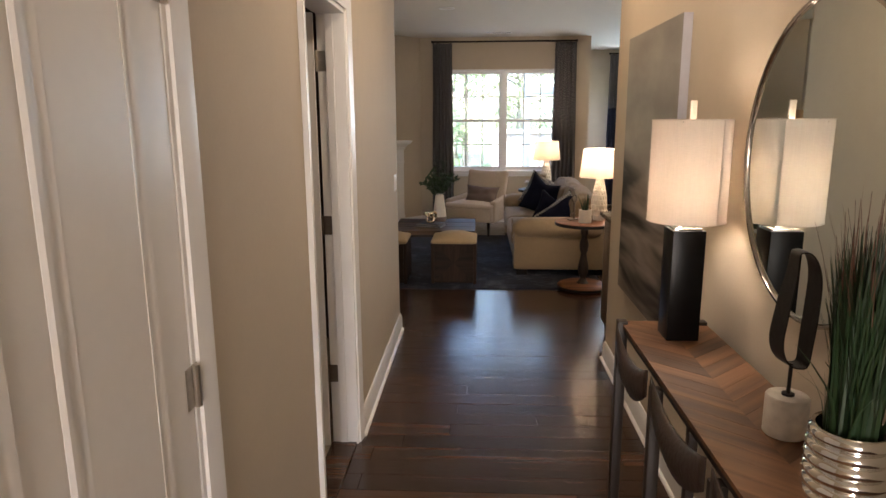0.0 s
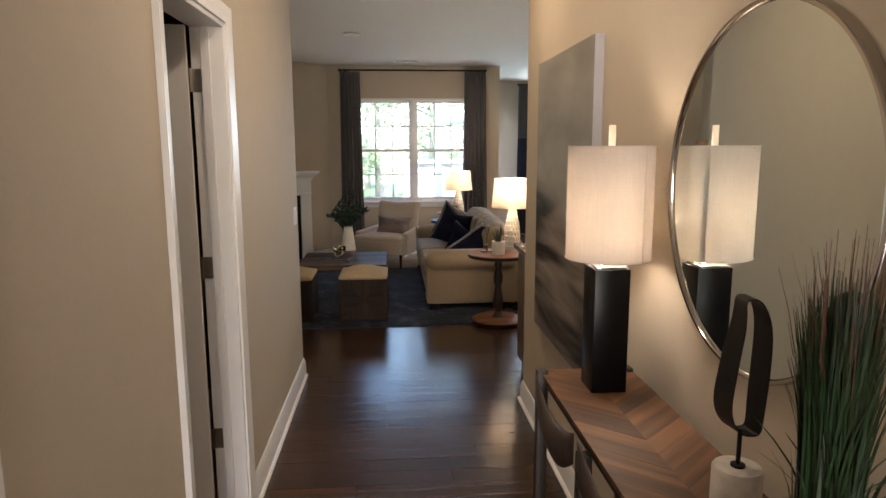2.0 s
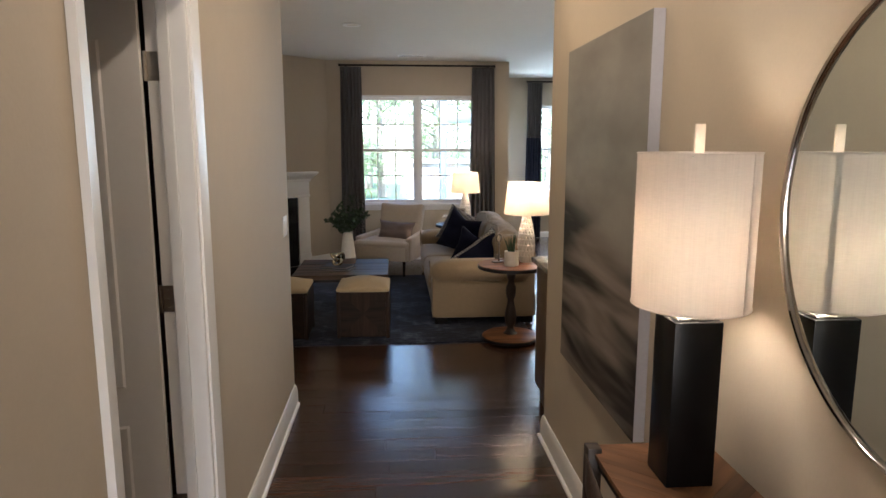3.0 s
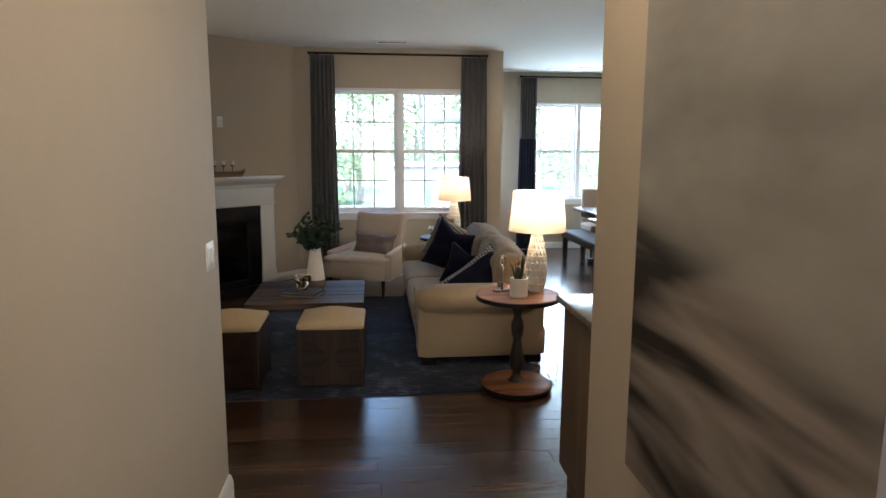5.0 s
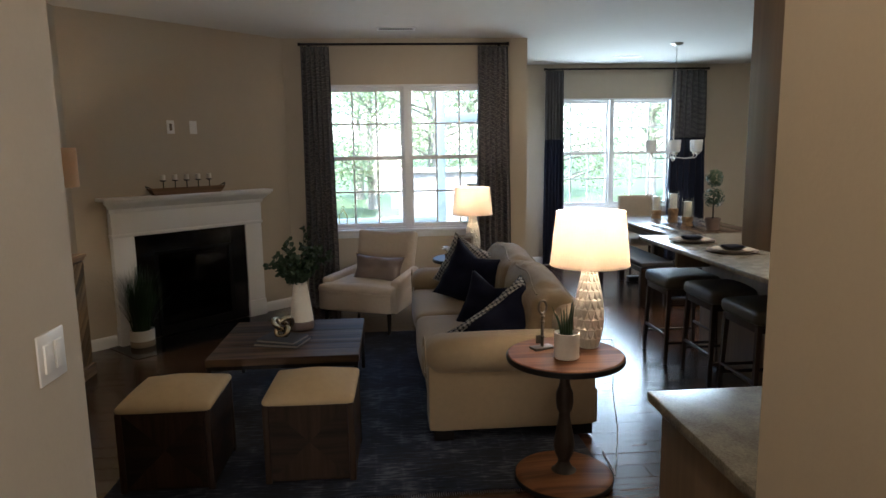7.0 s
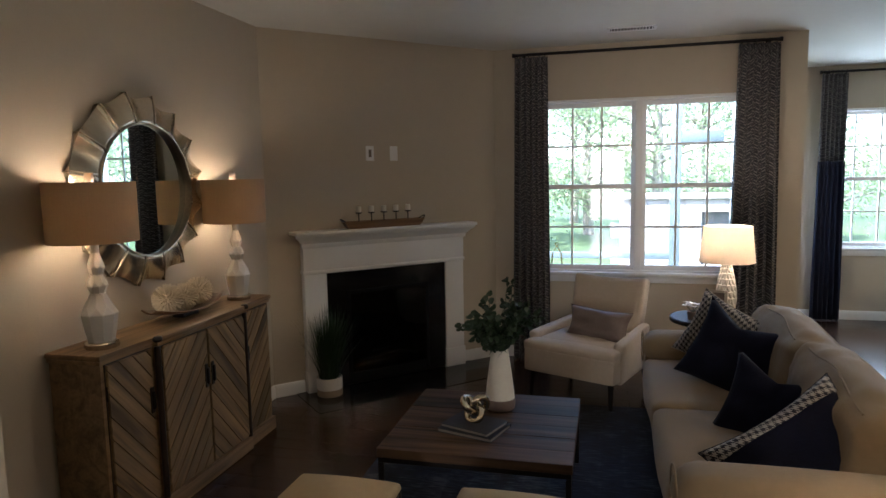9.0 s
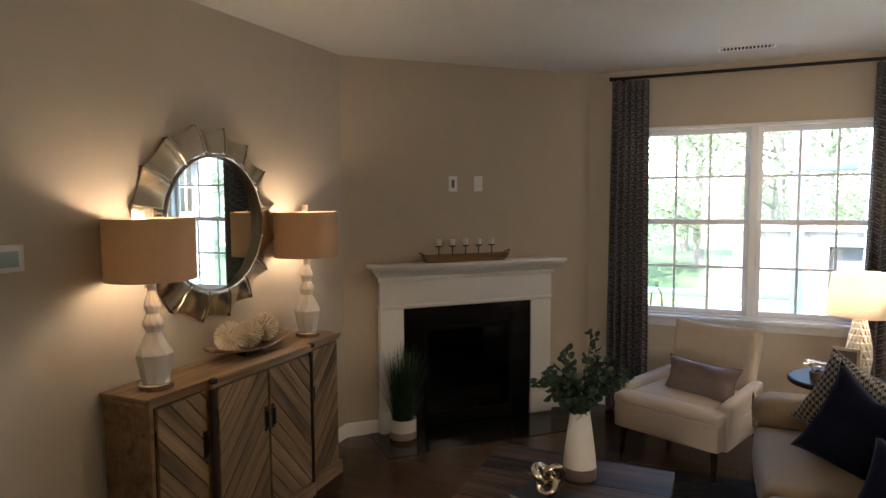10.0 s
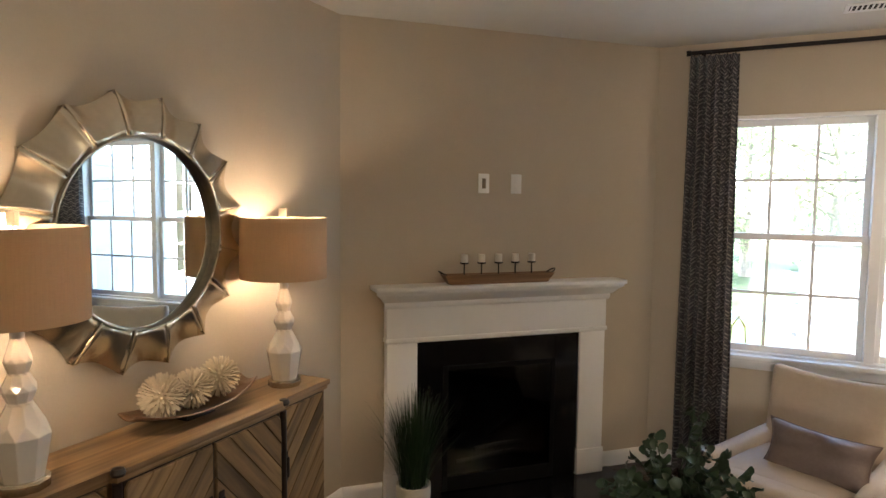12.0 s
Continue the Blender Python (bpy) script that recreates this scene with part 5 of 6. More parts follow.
def cushion(m, w, h, t, material, label, band=None, chop=0.0):
    ob = link("cushion", pillow(w, h, t, chop=chop), material, "all")
    add_uv(ob, lambda c: (c.x, c.z))
    c = tagged(ob, label, "cushion", "sofa cushions")
    ob.matrix_world = m
    if not chop:
      bm = tube([(math.copysign(1, u) * 0 + u * w / 2 * (1 - .13 * (1 - v * v) * abs(u) ** 3), 0, v * h / 2 * (1 - .13 * (1 - u * u) * abs(v) ** 3)) for u, v in
               [(-1 + 2 * k / 12, -1) for k in range(12)] + [(1, -1 + 2 * k / 12) for k in range(12)] + [(1 - 2 * k / 12, 1) for k in range(12)] + [(-1, 1 - 2 * k / 12) for k in range(12)]], .004, 6, closed=True)
      part("piping", bm, material, ob)
    if band:
        # a strip of printed cloth sewn along the upper edge, a little proud of the face
        b2 = pillow(w, h, t + .004)
        kill = [f for f in b2.faces if f.calc_center_median().y > 0 or not h * .5 - .09 < f.calc_center_median().z]
        bmesh.ops.delete(b2, geom=kill, context='FACES')
        o = part("printed_band", b2, band, ob, "houndstooth print border", smooth="all")
        add_uv(o, lambda c: (c.x, c.z))
        so = o.modifiers.new("thickness", 'SOLIDIFY')
        so.thickness = .002
    return ob


def at(x, y, z, rz, lean, spin=0):
    return Matrix.Translation((x, y, z)) @ pose(0, 0, 0, 0, 0, rz) @ pose(0, 0, 0, -lean, 0, 0) @ pose(0, 0, 0, 0, spin, 0)


cushion(at(-.05, 7.62, .635, -32, 16, 22), .50, .44, .19, HOUND, "black and cream houndstooth cushion leaning on the sofa back")
cushion(at(-.05, 7.25, .64, -28, 20, 19), .52, .49, .20, NAVY, "navy velvet cushion slumped on the sofa", chop=.30)
cushion(at(.02, 6.60, .56, -22, 30, 12), .50, .45, .18, NAVY, "navy velvet cushion half behind another cushion", chop=.4)
cushion(at(.02, 6.13, .50, -14, 36, -42), .62, .50, .19, NAVY, "navy cushion with a houndstooth band along its edge", HOUND)
cushion(Matrix.Translation((-.80, 8.28, .535)) @ pose(0, 0, 0, 0, 0, -25) @ pose(0, 0, 0, -18, 0, 0) @ pose(0, 0, 0, 0, 2, 0), .50, .25, .13, TAUPE, "taupe satin lumbar cushion on the armchair")

# ---- plants ----


def blades(bm, n, rad, h, spread, seed, width=.004, lean=1.0, seg=5, ymax=None):
    """Grass blades: narrow bent strips."""
    r = random.Random(seed)
    for _ in range(n):
        a, q = r.uniform(0, 2 * math.pi), rad * math.sqrt(r.random())
        b = a + r.uniform(-.9, .9)
        hh = h * r.uniform(.6, 1.0)
        out = spread * r.random() ** 1.6 * lean
        w = width * r.uniform(.6, 1.2)
        side = Vector((-math.sin(b), math.cos(b), 0))
        prev = None
        for k in range(seg + 1):
            u = k / seg
            o = out * u ** 2.2
            p = Vector((q * math.cos(a) + o * math.cos(b), q * math.sin(a) + o * math.sin(b), hh * u * (1 - .12 * (out / max(spread, .01)) * u)))
            ww = w * (1 - u) ** .6 + .0004
            pair = (bm.verts.new(p - side * ww), bm.verts.new(p + side * ww))
            if prev:
                bm.faces.new((prev[0], prev[1], pair[1], pair[0]))
            prev = pair
    return bm


# potted grass by the fireplace
t = thing("potted_grass", pose(-2.80, 7.90, .004), "tall green grass in a round stone-white pot on the hearth", "plant")
part("pot", lathe([(.085, 0), (.095, .008), (.096, .05), (.098, .14), (.094, .142), (.088, .13)], 32), MATTEW, t, "white pot with a sandy base band")
part("base_band", lathe([(.0955, .0), (.0975, .006), (.0975, .05), (.0965, .052)], 32, close=False), mat("sand_glaze", (.28, .21, .14), .7, var=.1, scale=60), t)
part("soil", lathe([(.087, .12), (.087, .126)], 24), SUBFLOOR, t)
part("blades", blades(bmesh.new(), 520, .07, .72, .26, 3, .0032), GRASS, t, smooth="all")

# hall console plant
t = thing("potted_grass", pose(-.150, .462, CZ), "bushy artificial grass in a ribbed chrome pot on the console", "plant")
prof = []
for k in range(6):
    z = .004 + k * .026
    R = .070 + .005 * math.sin(k * .6)
    prof += [(R - .007, z), (R, z + .006), (R + .002, z + .013), (R, z + .020), (R - .007, z + .025)]
part("pot", lathe([(.056, 0)] + prof + [(.066, .162), (.060, .16), (.057, .13)], 48), CHROME, t, "ribbed polished chrome pot", smooth=60)
part("soil", lathe([(.058, .135), (.058, .14)], 24), SUBFLOOR, t)
bm = blades(bmesh.new(), 900, .044, .42, .05, 5, .0024, seg=6)
for v in bm.verts:
    v.co.z += .13
part("blades", bm, GRASS, t, smooth="all")
bm = blades(bmesh.new(), 46, .05, .20, .13, 6, .0042, seg=5)
for v in bm.verts:
    v.co.z += .13
part("short_blades", bm, GRASS, t, smooth="all")
bm = blades(bmesh.new(), 110, .045, .50, .08, 7, .0010, seg=6)
for v in bm.verts:
    v.co.z += .13
bmesh.ops.delete(bm, geom=[f for f in bm.faces if f.calc_center_median().z < .40], context='FACES')
part("seed_tips", bm, GRASSR, t, "reddish dry seed tips", smooth="all")

# marble and iron ring sculpture
t = thing("sculpture", pose(-.132, .745, CZ), "black iron loop sculpture on a white marble cylinder", "sculpture")
MARB = mat("white_veined_marble", (.62, .58, .53), .35, var=.28, scale=40, bump=.004)
part("base", lathe([(.045, 0), (.048, .004), (.048, .092), (.045, .097)], 40), MARB, t, "white marble cylinder base")
part("foot", lathe([(.014, .097), (.014, .102), (.005, .103)], 20), BLACKM, t)
part("rod", tube([(0, 0, .1), (0, 0, .175)], .0045, 10), BLACKM, t)
bm = bmesh.new()
rings = []
for k in range(56):
    a = 2 * math.pi * k / 56
    ca, sa = math.cos(a), math.sin(a)
    c = Vector((.033 * math.copysign(abs(ca) ** .6, ca) + .006 * math.sin(3 * a), .008 * math.sin(2 * a), .305 + .135 * math.copysign(abs(sa) ** .8, sa)))
    tilt = .30 * sa
    d = Vector((math.sin(tilt) * .3, math.cos(tilt), 0)) * (.027 + .003 * math.sin(a * 2 + 1))
    n = Vector((math.cos(a), 0, math.sin(a))) * .0016
    rings.append([bm.verts.new(c + s * d + q * n) for s, q in ((-1, -1), (1, -1), (1, 1), (-1, 1))])
for k in range(56):
    p, q = rings[k], rings[(k + 1) % 56]
    for j in range(4):
        bm.faces.new((p[j], p[(j + 1) % 4], q[(j + 1) % 4], q[j]))
o = part("loop", bm, BLACKM, t, "bent blackened iron band")
o.rotation_euler = (0, 0, radians(3))

# vase with eucalyptus
t = thing("vase", pose(-1.305, 6.83, .387), "tapered white ribbed vase with eucalyptus branches", "vase")
prof = [(.066, 0), (.078, .01), (.080, .04)]
for k in range(1, 13):
    z = .04 + k * .0275
    R = .080 - .034 * (k / 12) ** 1.3
    prof += [(R + .0018, z - .014), (R, z)]
prof += [(.048, .378), (.050, .385), (.044, .385), (.040, .34)]
prof = [(r, z * .88) for r, z in prof]
part("body", lathe(prof, 48), MATTEW, t, "ribbed matte white glaze", smooth=60)
part("base_band", lathe([(.067, .0), (.0795, .009), (.0825, .03), (.0825, .062), (.080, .065)], 48, close=False), TAUPE, t, "bare taupe foot")
# near-black disc in the neck stands for the shaded hollow
part("mouth_shade_disc", lathe([(.0415, .312), (.0415, .317)], 24), SUBFLOOR, t)
r = random.Random(21)
lv = bmesh.new()
for k in range(42):
    a = r.uniform(0, 2 * math.pi)
    out, hh = r.uniform(.05, .21), r.uniform(.14, .36)
    if k < 2:
        out, hh = .07, .46
    pts = [Vector((.02 * math.cos(a), .02 * math.sin(a), .30))]
    for q in range(1, 9):
        u = q / 8
        pts.append(Vector((math.cos(a) * (.02 + out * u ** 1.3), math.sin(a) * (.02 + out * u ** 1.3), .30 + hh * u * (1 - .3 * u * out / .2)))
                   + Vector((r.uniform(-.01, .01), r.uniform(-.01, .01), 0)))
    part("stem", tube(pts, .0018, 5), LEAF, t)
    for q in range(2, 9):
        for s in (-1, 0, 1):
            if s == 0 and q < 8:
                continue
            p = pts[q]
            sz = r.uniform(.016, .029) * (1.1 - .04 * q)
            n = Vector((r.uniform(-1, 1), r.uniform(-1, 1), r.uniform(.0, 1))).normalized()
            e1 = n.orthogonal().normalized()
            e2 = n.cross(e1)
            cc = p + e1 * sz * .95 * (s or 1)
            c = lv.verts.new(cc - n * .004)
            vs = [lv.verts.new(cc + (e1 * math.cos(w) + e2 * math.sin(w) * .82) * sz + n * (.005 * math.cos(2 * w))) for w in (2 * math.pi * g / 10 for g in range(10))]
            for g in range(10):
                lv.faces.new((c, vs[g], vs[(g + 1) % 10]))
ob = part("leaves", lv, LEAF, t, "round grey-green eucalyptus leaves", smooth="all")
# books and metal knot on the coffee table
bk = mat("navy_book_cloth", (.012, .014, .022), .55, var=.15, scale=80)
pg = mat("book_page_edge", (.20, .18, .155), .8, var=.1, scale=200)
for k, (w, d, h, z, rz, lab) in enumerate(((.30, .225, .020, .387, -17, "dark navy hardback book lying on the table"), (.27, .205, .019, .408, -21, "dark navy hardback book lying on another book"))):
    t = thing("book", pose(-1.385, 6.51, z, 0, 0, rz), lab, "book", "stacked books")
    part("cover", box((-w / 2, -d / 2, 0), (w / 2, d / 2, .003), .001, 1), bk, t)
    part("cover", box((-w / 2, -d / 2, h - .003), (w / 2, d / 2, h), .001, 1), bk, t)
    part("spine", box((-w / 2, d / 2 - .004, .003), (w / 2, d / 2, h - .003), .001, 1), bk, t)
    part("page_block", box((-w / 2 + .004, -d / 2 + .004, .0032), (w / 2 - .004, d / 2 - .005, h - .0032), 0), pg, t, "cream page block")
t = thing("metal_knot", pose(-1.39, 6.545, .489, 62, 10, 20), "polished champagne metal knot ornament on the books", "ornament")
pts = []
for k in range(110):
    a = 2 * math.pi * k / 110
    pts.append(Vector((math.sin(a) + 2 * math.sin(2 * a), math.cos(a) - 2 * math.cos(2 * a), -1.25 * math.sin(3 * a))) * .0235)
part("knot", tube(pts, .0165, 14, closed=True), mat("polished_champagne_metal", (.66, .58, .44), .12, 1.0, var=.05, scale=20, bump=0), t)

# ---- mantel tray with candles ----
t = thing("candle_tray", FM @ pose(-.055, -.11, 1.262), "long wooden tray with five white pillar candles on spikes", "candle holder")
TRAYW = wood("honey_tray_wood", (.09, .048, .022), (.23, .135, .065), .5, 0, 14)
bm = bmesh.new()
v = []
for sx, sy, z in ((.31, .032, 0), (.35, .045, .045), (.342, .038, .045), (.305, .027, .008)):
    v.append([bm.verts.new((a * sx, b * sy, z + (.012 if abs(a * sx) > .33 else 0))) for a, b in ((-1, -1), (1, -1), (1, 1), (-1, 1))])
for p, q in zip(v, v[1:]):
    for j in range(4):
        bm.faces.new((p[j], p[(j + 1) % 4], q[(j + 1) % 4], q[j]))
bm.faces.new(v[0])
bm.faces.new(v[-1])
part("tray", bm, TRAYW, t, smooth=False)
for s in (-1, 1):
    part("handle", tube([(s * (.335 + .035 * math.sin(a)), .0 + .03 * math.cos(a), .055 + .022 * math.sin(a)) for a in (math.pi * k / 12 for k in range(13))], .004, 8), BLACKM, t, "iron loop handle")
part("bar", box((-.26, -.006, .03), (.26, .006, .036), .001, 1), BLACKM, t)
for k in range(5):
    x = -.216 + .108 * k
    part("spike", lathe([(.004, .03), (.004, .112), (.024, .116), (.026, .124), (.021, .125)], 16, at=(x, 0, 0)), BLACKM, t, "black iron candle cup")
    part("candle", lathe([(.020, .125), (.0205, .129), (.0205, .168), (.017, .171), (.004, .169)], 20, at=(x, 0, 0)), MATTEW, t, "short white pillar candle")

# ---- bowl and balls on the sideboard ----
t = thing("tray_bowl", pose(-3.045, 6.56, HB), "shallow boat-shaped wooden bowl on the sideboard", "bowl")
bm = bmesh.new()
g = []
for i in range(13):
    u = -1 + i / 6
    row = []
    for j in range(7):
        w = -1 + j / 3
        row.append(bm.verts.new((w * .105 * (1 - .55 * abs(u) ** 2.5), u * .30, .022 + .045 * u * u + .018 * w * w)))
    g.append(row)
for i in range(12):
    for j in range(6):
        bm.faces.new((g[i][j], g[i][j + 1], g[i + 1][j + 1], g[i + 1][j]))
o = part("bowl", bm, mat("coppery_glazed_wood", (.17, .095, .052), .35, var=.15, scale=30), t, "thin copper-toned boat dish", smooth="all")
so = o.modifiers.new("thickness", 'SOLIDIFY')
so.thickness = .005
part("foot", box((-.035, -.07, 0), (.035, .07, .022), .003), BLACKM, t)
SPK = mat("ivory_resin", (.70, .60, .45), .6, var=.12, scale=60)
r = random.Random(4)


def urchin(x, y, z, R):
    b = tagged(new("spiky_ball"), "ivory spiky decorative ball resting in the bowl", "ornament", "balls in the bowl")
    bm = bmesh.new()
    bmesh.ops.create_icosphere(bm, subdivisions=2, radius=R * .56)
    n = 170
    for k in range(n):
        zz = 1 - 2 * (k + .5) / n
        q = math.sqrt(1 - zz * zz)
        a = k * 2.39996
        d = Vector((q * math.cos(a), q * math.sin(a), zz))
        d = (d + Vector((r.uniform(-.05, .05), r.uniform(-.05, .05), r.uniform(-.05, .05)))).normalized()
        e1 = d.orthogonal().normalized()
        e2 = d.cross(e1)
        base = [bm.verts.new(d * R * .50 + (e1 * math.cos(w) + e2 * math.sin(w)) * R * .05) for w in (0, 2.09, 4.19)]
        mid = [bm.verts.new(d * R * .90 + (e1 * math.cos(w) + e2 * math.sin(w)) * R * .062) for w in (0, 2.09, 4.19)]
        tip = bm.verts.new(d * R * r.uniform(.97, 1.03))
        for j in range(3):
            bm.faces.new((base[j], base[(j + 1) % 3], mid[(j + 1) % 3], mid[j]))
            bm.faces.new((mid[j], mid[(j + 1) % 3], tip))
    me = bpy.data.meshes.new("spiky_ball")
    bm.to_mesh(me)
    bm.free()
    me.materials.append(SPK)
    bpy.data.objects.remove(b)
    b = tagged(new("spiky_ball", me), "ivory spiky decorative ball resting in the bowl", "ornament", "balls in the bowl")
    b.location = (x, y, z)
    return b


urchin(-3.035, 6.40, HB + .121, .087)
urchin(-3.05, 6.555, HB + .107, .082)
urchin(-3.055, 6.70, HB + .118, .085)

# ---- end table things ----
t = thing("potted_plant", pose(.125, 5.215, .645), "small green aloe in a white cylinder pot", "plant")
part("pot", lathe([(.055, 0), (.058, .004), (.058, .118), (.054, .12), (.052, .10)], 36), MATTEW, t)
part("soil", lathe([(.051, .098), (.051, .102)], 20), SUBFLOOR, t)
bm = bmesh.new()
r = random.Random(9)
for k in range(15):
    a = r.uniform(0, 6.28)
    o, hh = r.uniform(.01, .06), r.uniform(.10, .20)
    tube([(.018 * math.cos(a), .018 * math.sin(a), .09), (.018 * math.cos(a) + o * .4 * math.cos(a), .018 * math.sin(a) + o * .4 * math.sin(a), .09 + hh * .5), ((.018 + o) * math.cos(a), (.018 + o) * math.sin(a), .09 + hh)],
         lambda u: .0065 * (1 - u) + .0008, 6, bm)
part("leaves", bm, GRASS, t)
t = thing("key_ornament", pose(.045, 5.36, .645, 0, 0, 20), "antique iron key sculpture standing on a small base", "ornament")
part("base", box((-.055, -.03, 0), (.055, .03, .012), .003), BRONZE, t)
part("shaft", tube([(0, 0, .012), (0, 0, .175)], .008, 12), BRONZE, t)
for z in (.06, .135, .16):
    part("collar", lathe([(.009, z - .006), (.013, z), (.009, z + .006)], 16), BRONZE, t)
part("bow", tube([(.022 * math.cos(a), 0, .205 + .032 * math.sin(a)) for a in (2 * math.pi * k / 24 for k in range(24))], .006, 10, closed=True), BRONZE, t, "oval ring of the key")
part("bit", box((-.035, -.004, .03), (-.006, .004, .07), .002), BRONZE, t)
# lamp cord
part_cord = tagged(link("lamp_cord", tube([(.34, 5.42, .657), (.415, 5.44, .653), (.43, 5.45, .59), (.45, 5.5, .35), (.50, 5.55, .12), (.46, 5.45, .006), (.40, 5.30, .006), (.42, 5.55, .006)], .0025, 6), CERAM, True), "thin pale lamp cord trailing to the floor", "cable")

# far side table: flower pot and photo frame
t = thing("flower_pot", pose(-.15, 8.25, .606), "small pot with white blossoms", "flowers")
part("pot", lathe([(.03, 0), (.038, .06), (.035, .062), (.03, .05)], 20), TAUPE, t)
bm = bmesh.new()
r = random.Random(3)
for k in range(7):
    c = Vector((r.uniform(-.045, .045), r.uniform(-.03, .03), r.uniform(.08, .12)))
    for j in range(6):
        a = j * 1.047 + k
        d = Vector((math.cos(a), math.sin(a), .5))
        e = Vector((-math.sin(a), math.cos(a), 0))
        bm.faces.new([bm.verts.new(c + p) for p in (Vector(), d * .018 + e * .011, d * .032 + Vector((0, 0, -.004)), d * .018 - e * .011)])
part("blossoms", bm, CERAM, t, "white petals", smooth=False)
bm = bmesh.new()
for k in range(6):
    tube([(0, 0, .05), (r.uniform(-.04, .04), r.uniform(-.03, .03), .095)], .0015, 5, bm)
part("stems", bm, LEAF, t)
t = thing("photo_frame", Matrix.Translation((.005, 8.28, .606)) @ pose(0, 0, 0, -10, 0, -15), "small pale wooden photo frame standing on the side table", "photo frame")
bm = bmesh.new()
for lo, hi in (((-.075, -.008, 0), (-.055, .008, .21)), ((.055, -.008, 0), (.075, .008, .21)), ((-.055, -.008, 0), (.055, .008, .02)), ((-.055, -.008, .19), (.055, .008, .21))):
    box(lo, hi, .002, 1, bm)
part("frame", bm, mat("pale_driftwood_frame", (.42, .38, .32), .6, var=.12, scale=50), t)
part("print", box((-.055, -.002, .02), (.055, .003, .19)), TAUPE, t, "dull grey print")

# ---- ceiling and wall fittings ----
t = thing("ceiling_vent", pose(-.575, 8.70, H), "white slotted ceiling air vent", "vent")
bm = bmesh.new()
for lo, hi in (((-.18, -.075, -.008), (.18, -.055, 0)), ((-.18, .055, -.008), (.18, .075, 0)), ((-.18, -.055, -.008), (-.16, .055, 0)), ((.16, -.055, -.008), (.18, .055, 0))):
    box(lo, hi, .002, 1, bm)
part("frame", bm, TRIM, t)
# near-black sheet paints the shade of a duct that isn't modelled
part("backing", box((-.16, -.055, -.002), (.16, .055, -.0005)), SUBFLOOR, t)
for k in range(14):
    x = -.15 + .3 * k / 13
    part("slat", box((x - .004, -.055, -.007), (x + .004, .055, -.003), 0, m=None), TRIM, t, smooth=False)
t = thing("ceiling_vent", pose(2.35, 10.6, H), "white slotted ceiling air vent", "vent")
part("frame", box((-.17, -.08, -.007), (.17, .08, 0), .002), TRIM, t)
for k in range(10):
    part("slat", box((-.14 + .031 * k, -.06, -.011), (-.13 + .031 * k, .06, -.006), 0), TRIM, t, smooth=False)
t = thing("ceiling_light", pose(-1.2, 6.55, H), "small round white recessed ceiling light, unlit", "ceiling light")
part("trim_ring", lathe([(.055, 0), (.085, -.004), (.088, -.010), (.084, -.013), (.058, -.010)], 40, close=False), TRIM, t)
part("lens", lathe([(.058, -.004), (.058, -.006)], 32), MATTEW, t)
# assumed hallway downlight, added to warm the far end of the right wall
t = thing("ceiling_light", pose(-.52, 2.95, H), "assumed round recessed hallway downlight, added to light the walls", "ceiling light")
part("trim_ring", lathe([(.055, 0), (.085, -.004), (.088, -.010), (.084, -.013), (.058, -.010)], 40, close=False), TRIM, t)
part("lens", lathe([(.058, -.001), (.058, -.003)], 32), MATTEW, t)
lamp("hall_fill_light", 'AREA', pose(-.52, 2.95, H - .012), .85, (1.0, 0.72, 0.44), .10)
# second assumed downlight, out of view, added to lift the hall walls
t = thing("ceiling_light", pose(-.72, 1.75, H), "assumed round recessed hallway downlight, added to light the walls", "ceiling light")
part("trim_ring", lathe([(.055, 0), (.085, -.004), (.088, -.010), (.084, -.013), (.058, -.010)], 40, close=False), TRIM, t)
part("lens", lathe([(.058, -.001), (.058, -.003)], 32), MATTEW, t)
lamp("hall_fill_light", 'AREA', pose(-.72, 1.75, H - .012), .85, (1.0, 0.76, 0.52), .10)
# assumed kitchen downlights, out of view, added to warm the fireplace wall
for y in (6.0, 7.8):
    t = thing("ceiling_light", pose(2.7, y, H), "assumed round recessed kitchen downlight, out of view, added for warm light", "ceiling light")
    part("trim_ring", lathe([(.055, 0), (.085, -.004), (.088, -.010), (.084, -.013), (.058, -.010)], 40, close=False), TRIM, t)
    part("lens", lathe([(.058, -.001), (.058, -.003)], 32), MATTEW, t)
    lamp("kitchen_fill_light", 'AREA', pose(2.7, y, H - .014), 2.7, (1.0, 0.72, 0.44), .11)
t = thing("thermostat", pose(LW, 5.375, 1.52, 0, 0, 90), "white wall thermostat with a pale glass screen", "thermostat")
part("body", box((-.06, -.022, -.052), (.06, 0, .052), .005), TRIM, t)
part("screen", box((-.036, -.0245, -.032), (.036, -.0215, .028), .001), mat("pale_lcd", (.35, .48, .50), .15, var=.05, scale=20, bump=0), t)

# ---- kitchen edge ----
CABW = wood("taupe_stained_maple", (0.13, 0.085, 0.052), (0.21, 0.145, 0.09), 0.45, 2, 10, 0.08, 0.1)
GRAN = mat("speckled_granite", (0.19, 0.175, 0.14), 0.24, var=0.55, scale=160, bump=0)
t = thing("worktop", pose(0, 0, 0), "speckled grey-beige granite worktop along the kitchen wall", "worktop")
part("slab", box((.045, 3.462, .882), (3.2, 4.09, .914), .006), GRAN, t)
part("backsplash", box((.125, 3.462, .9142), (3.2, 3.52, 1.015), .003), GRAN, t)


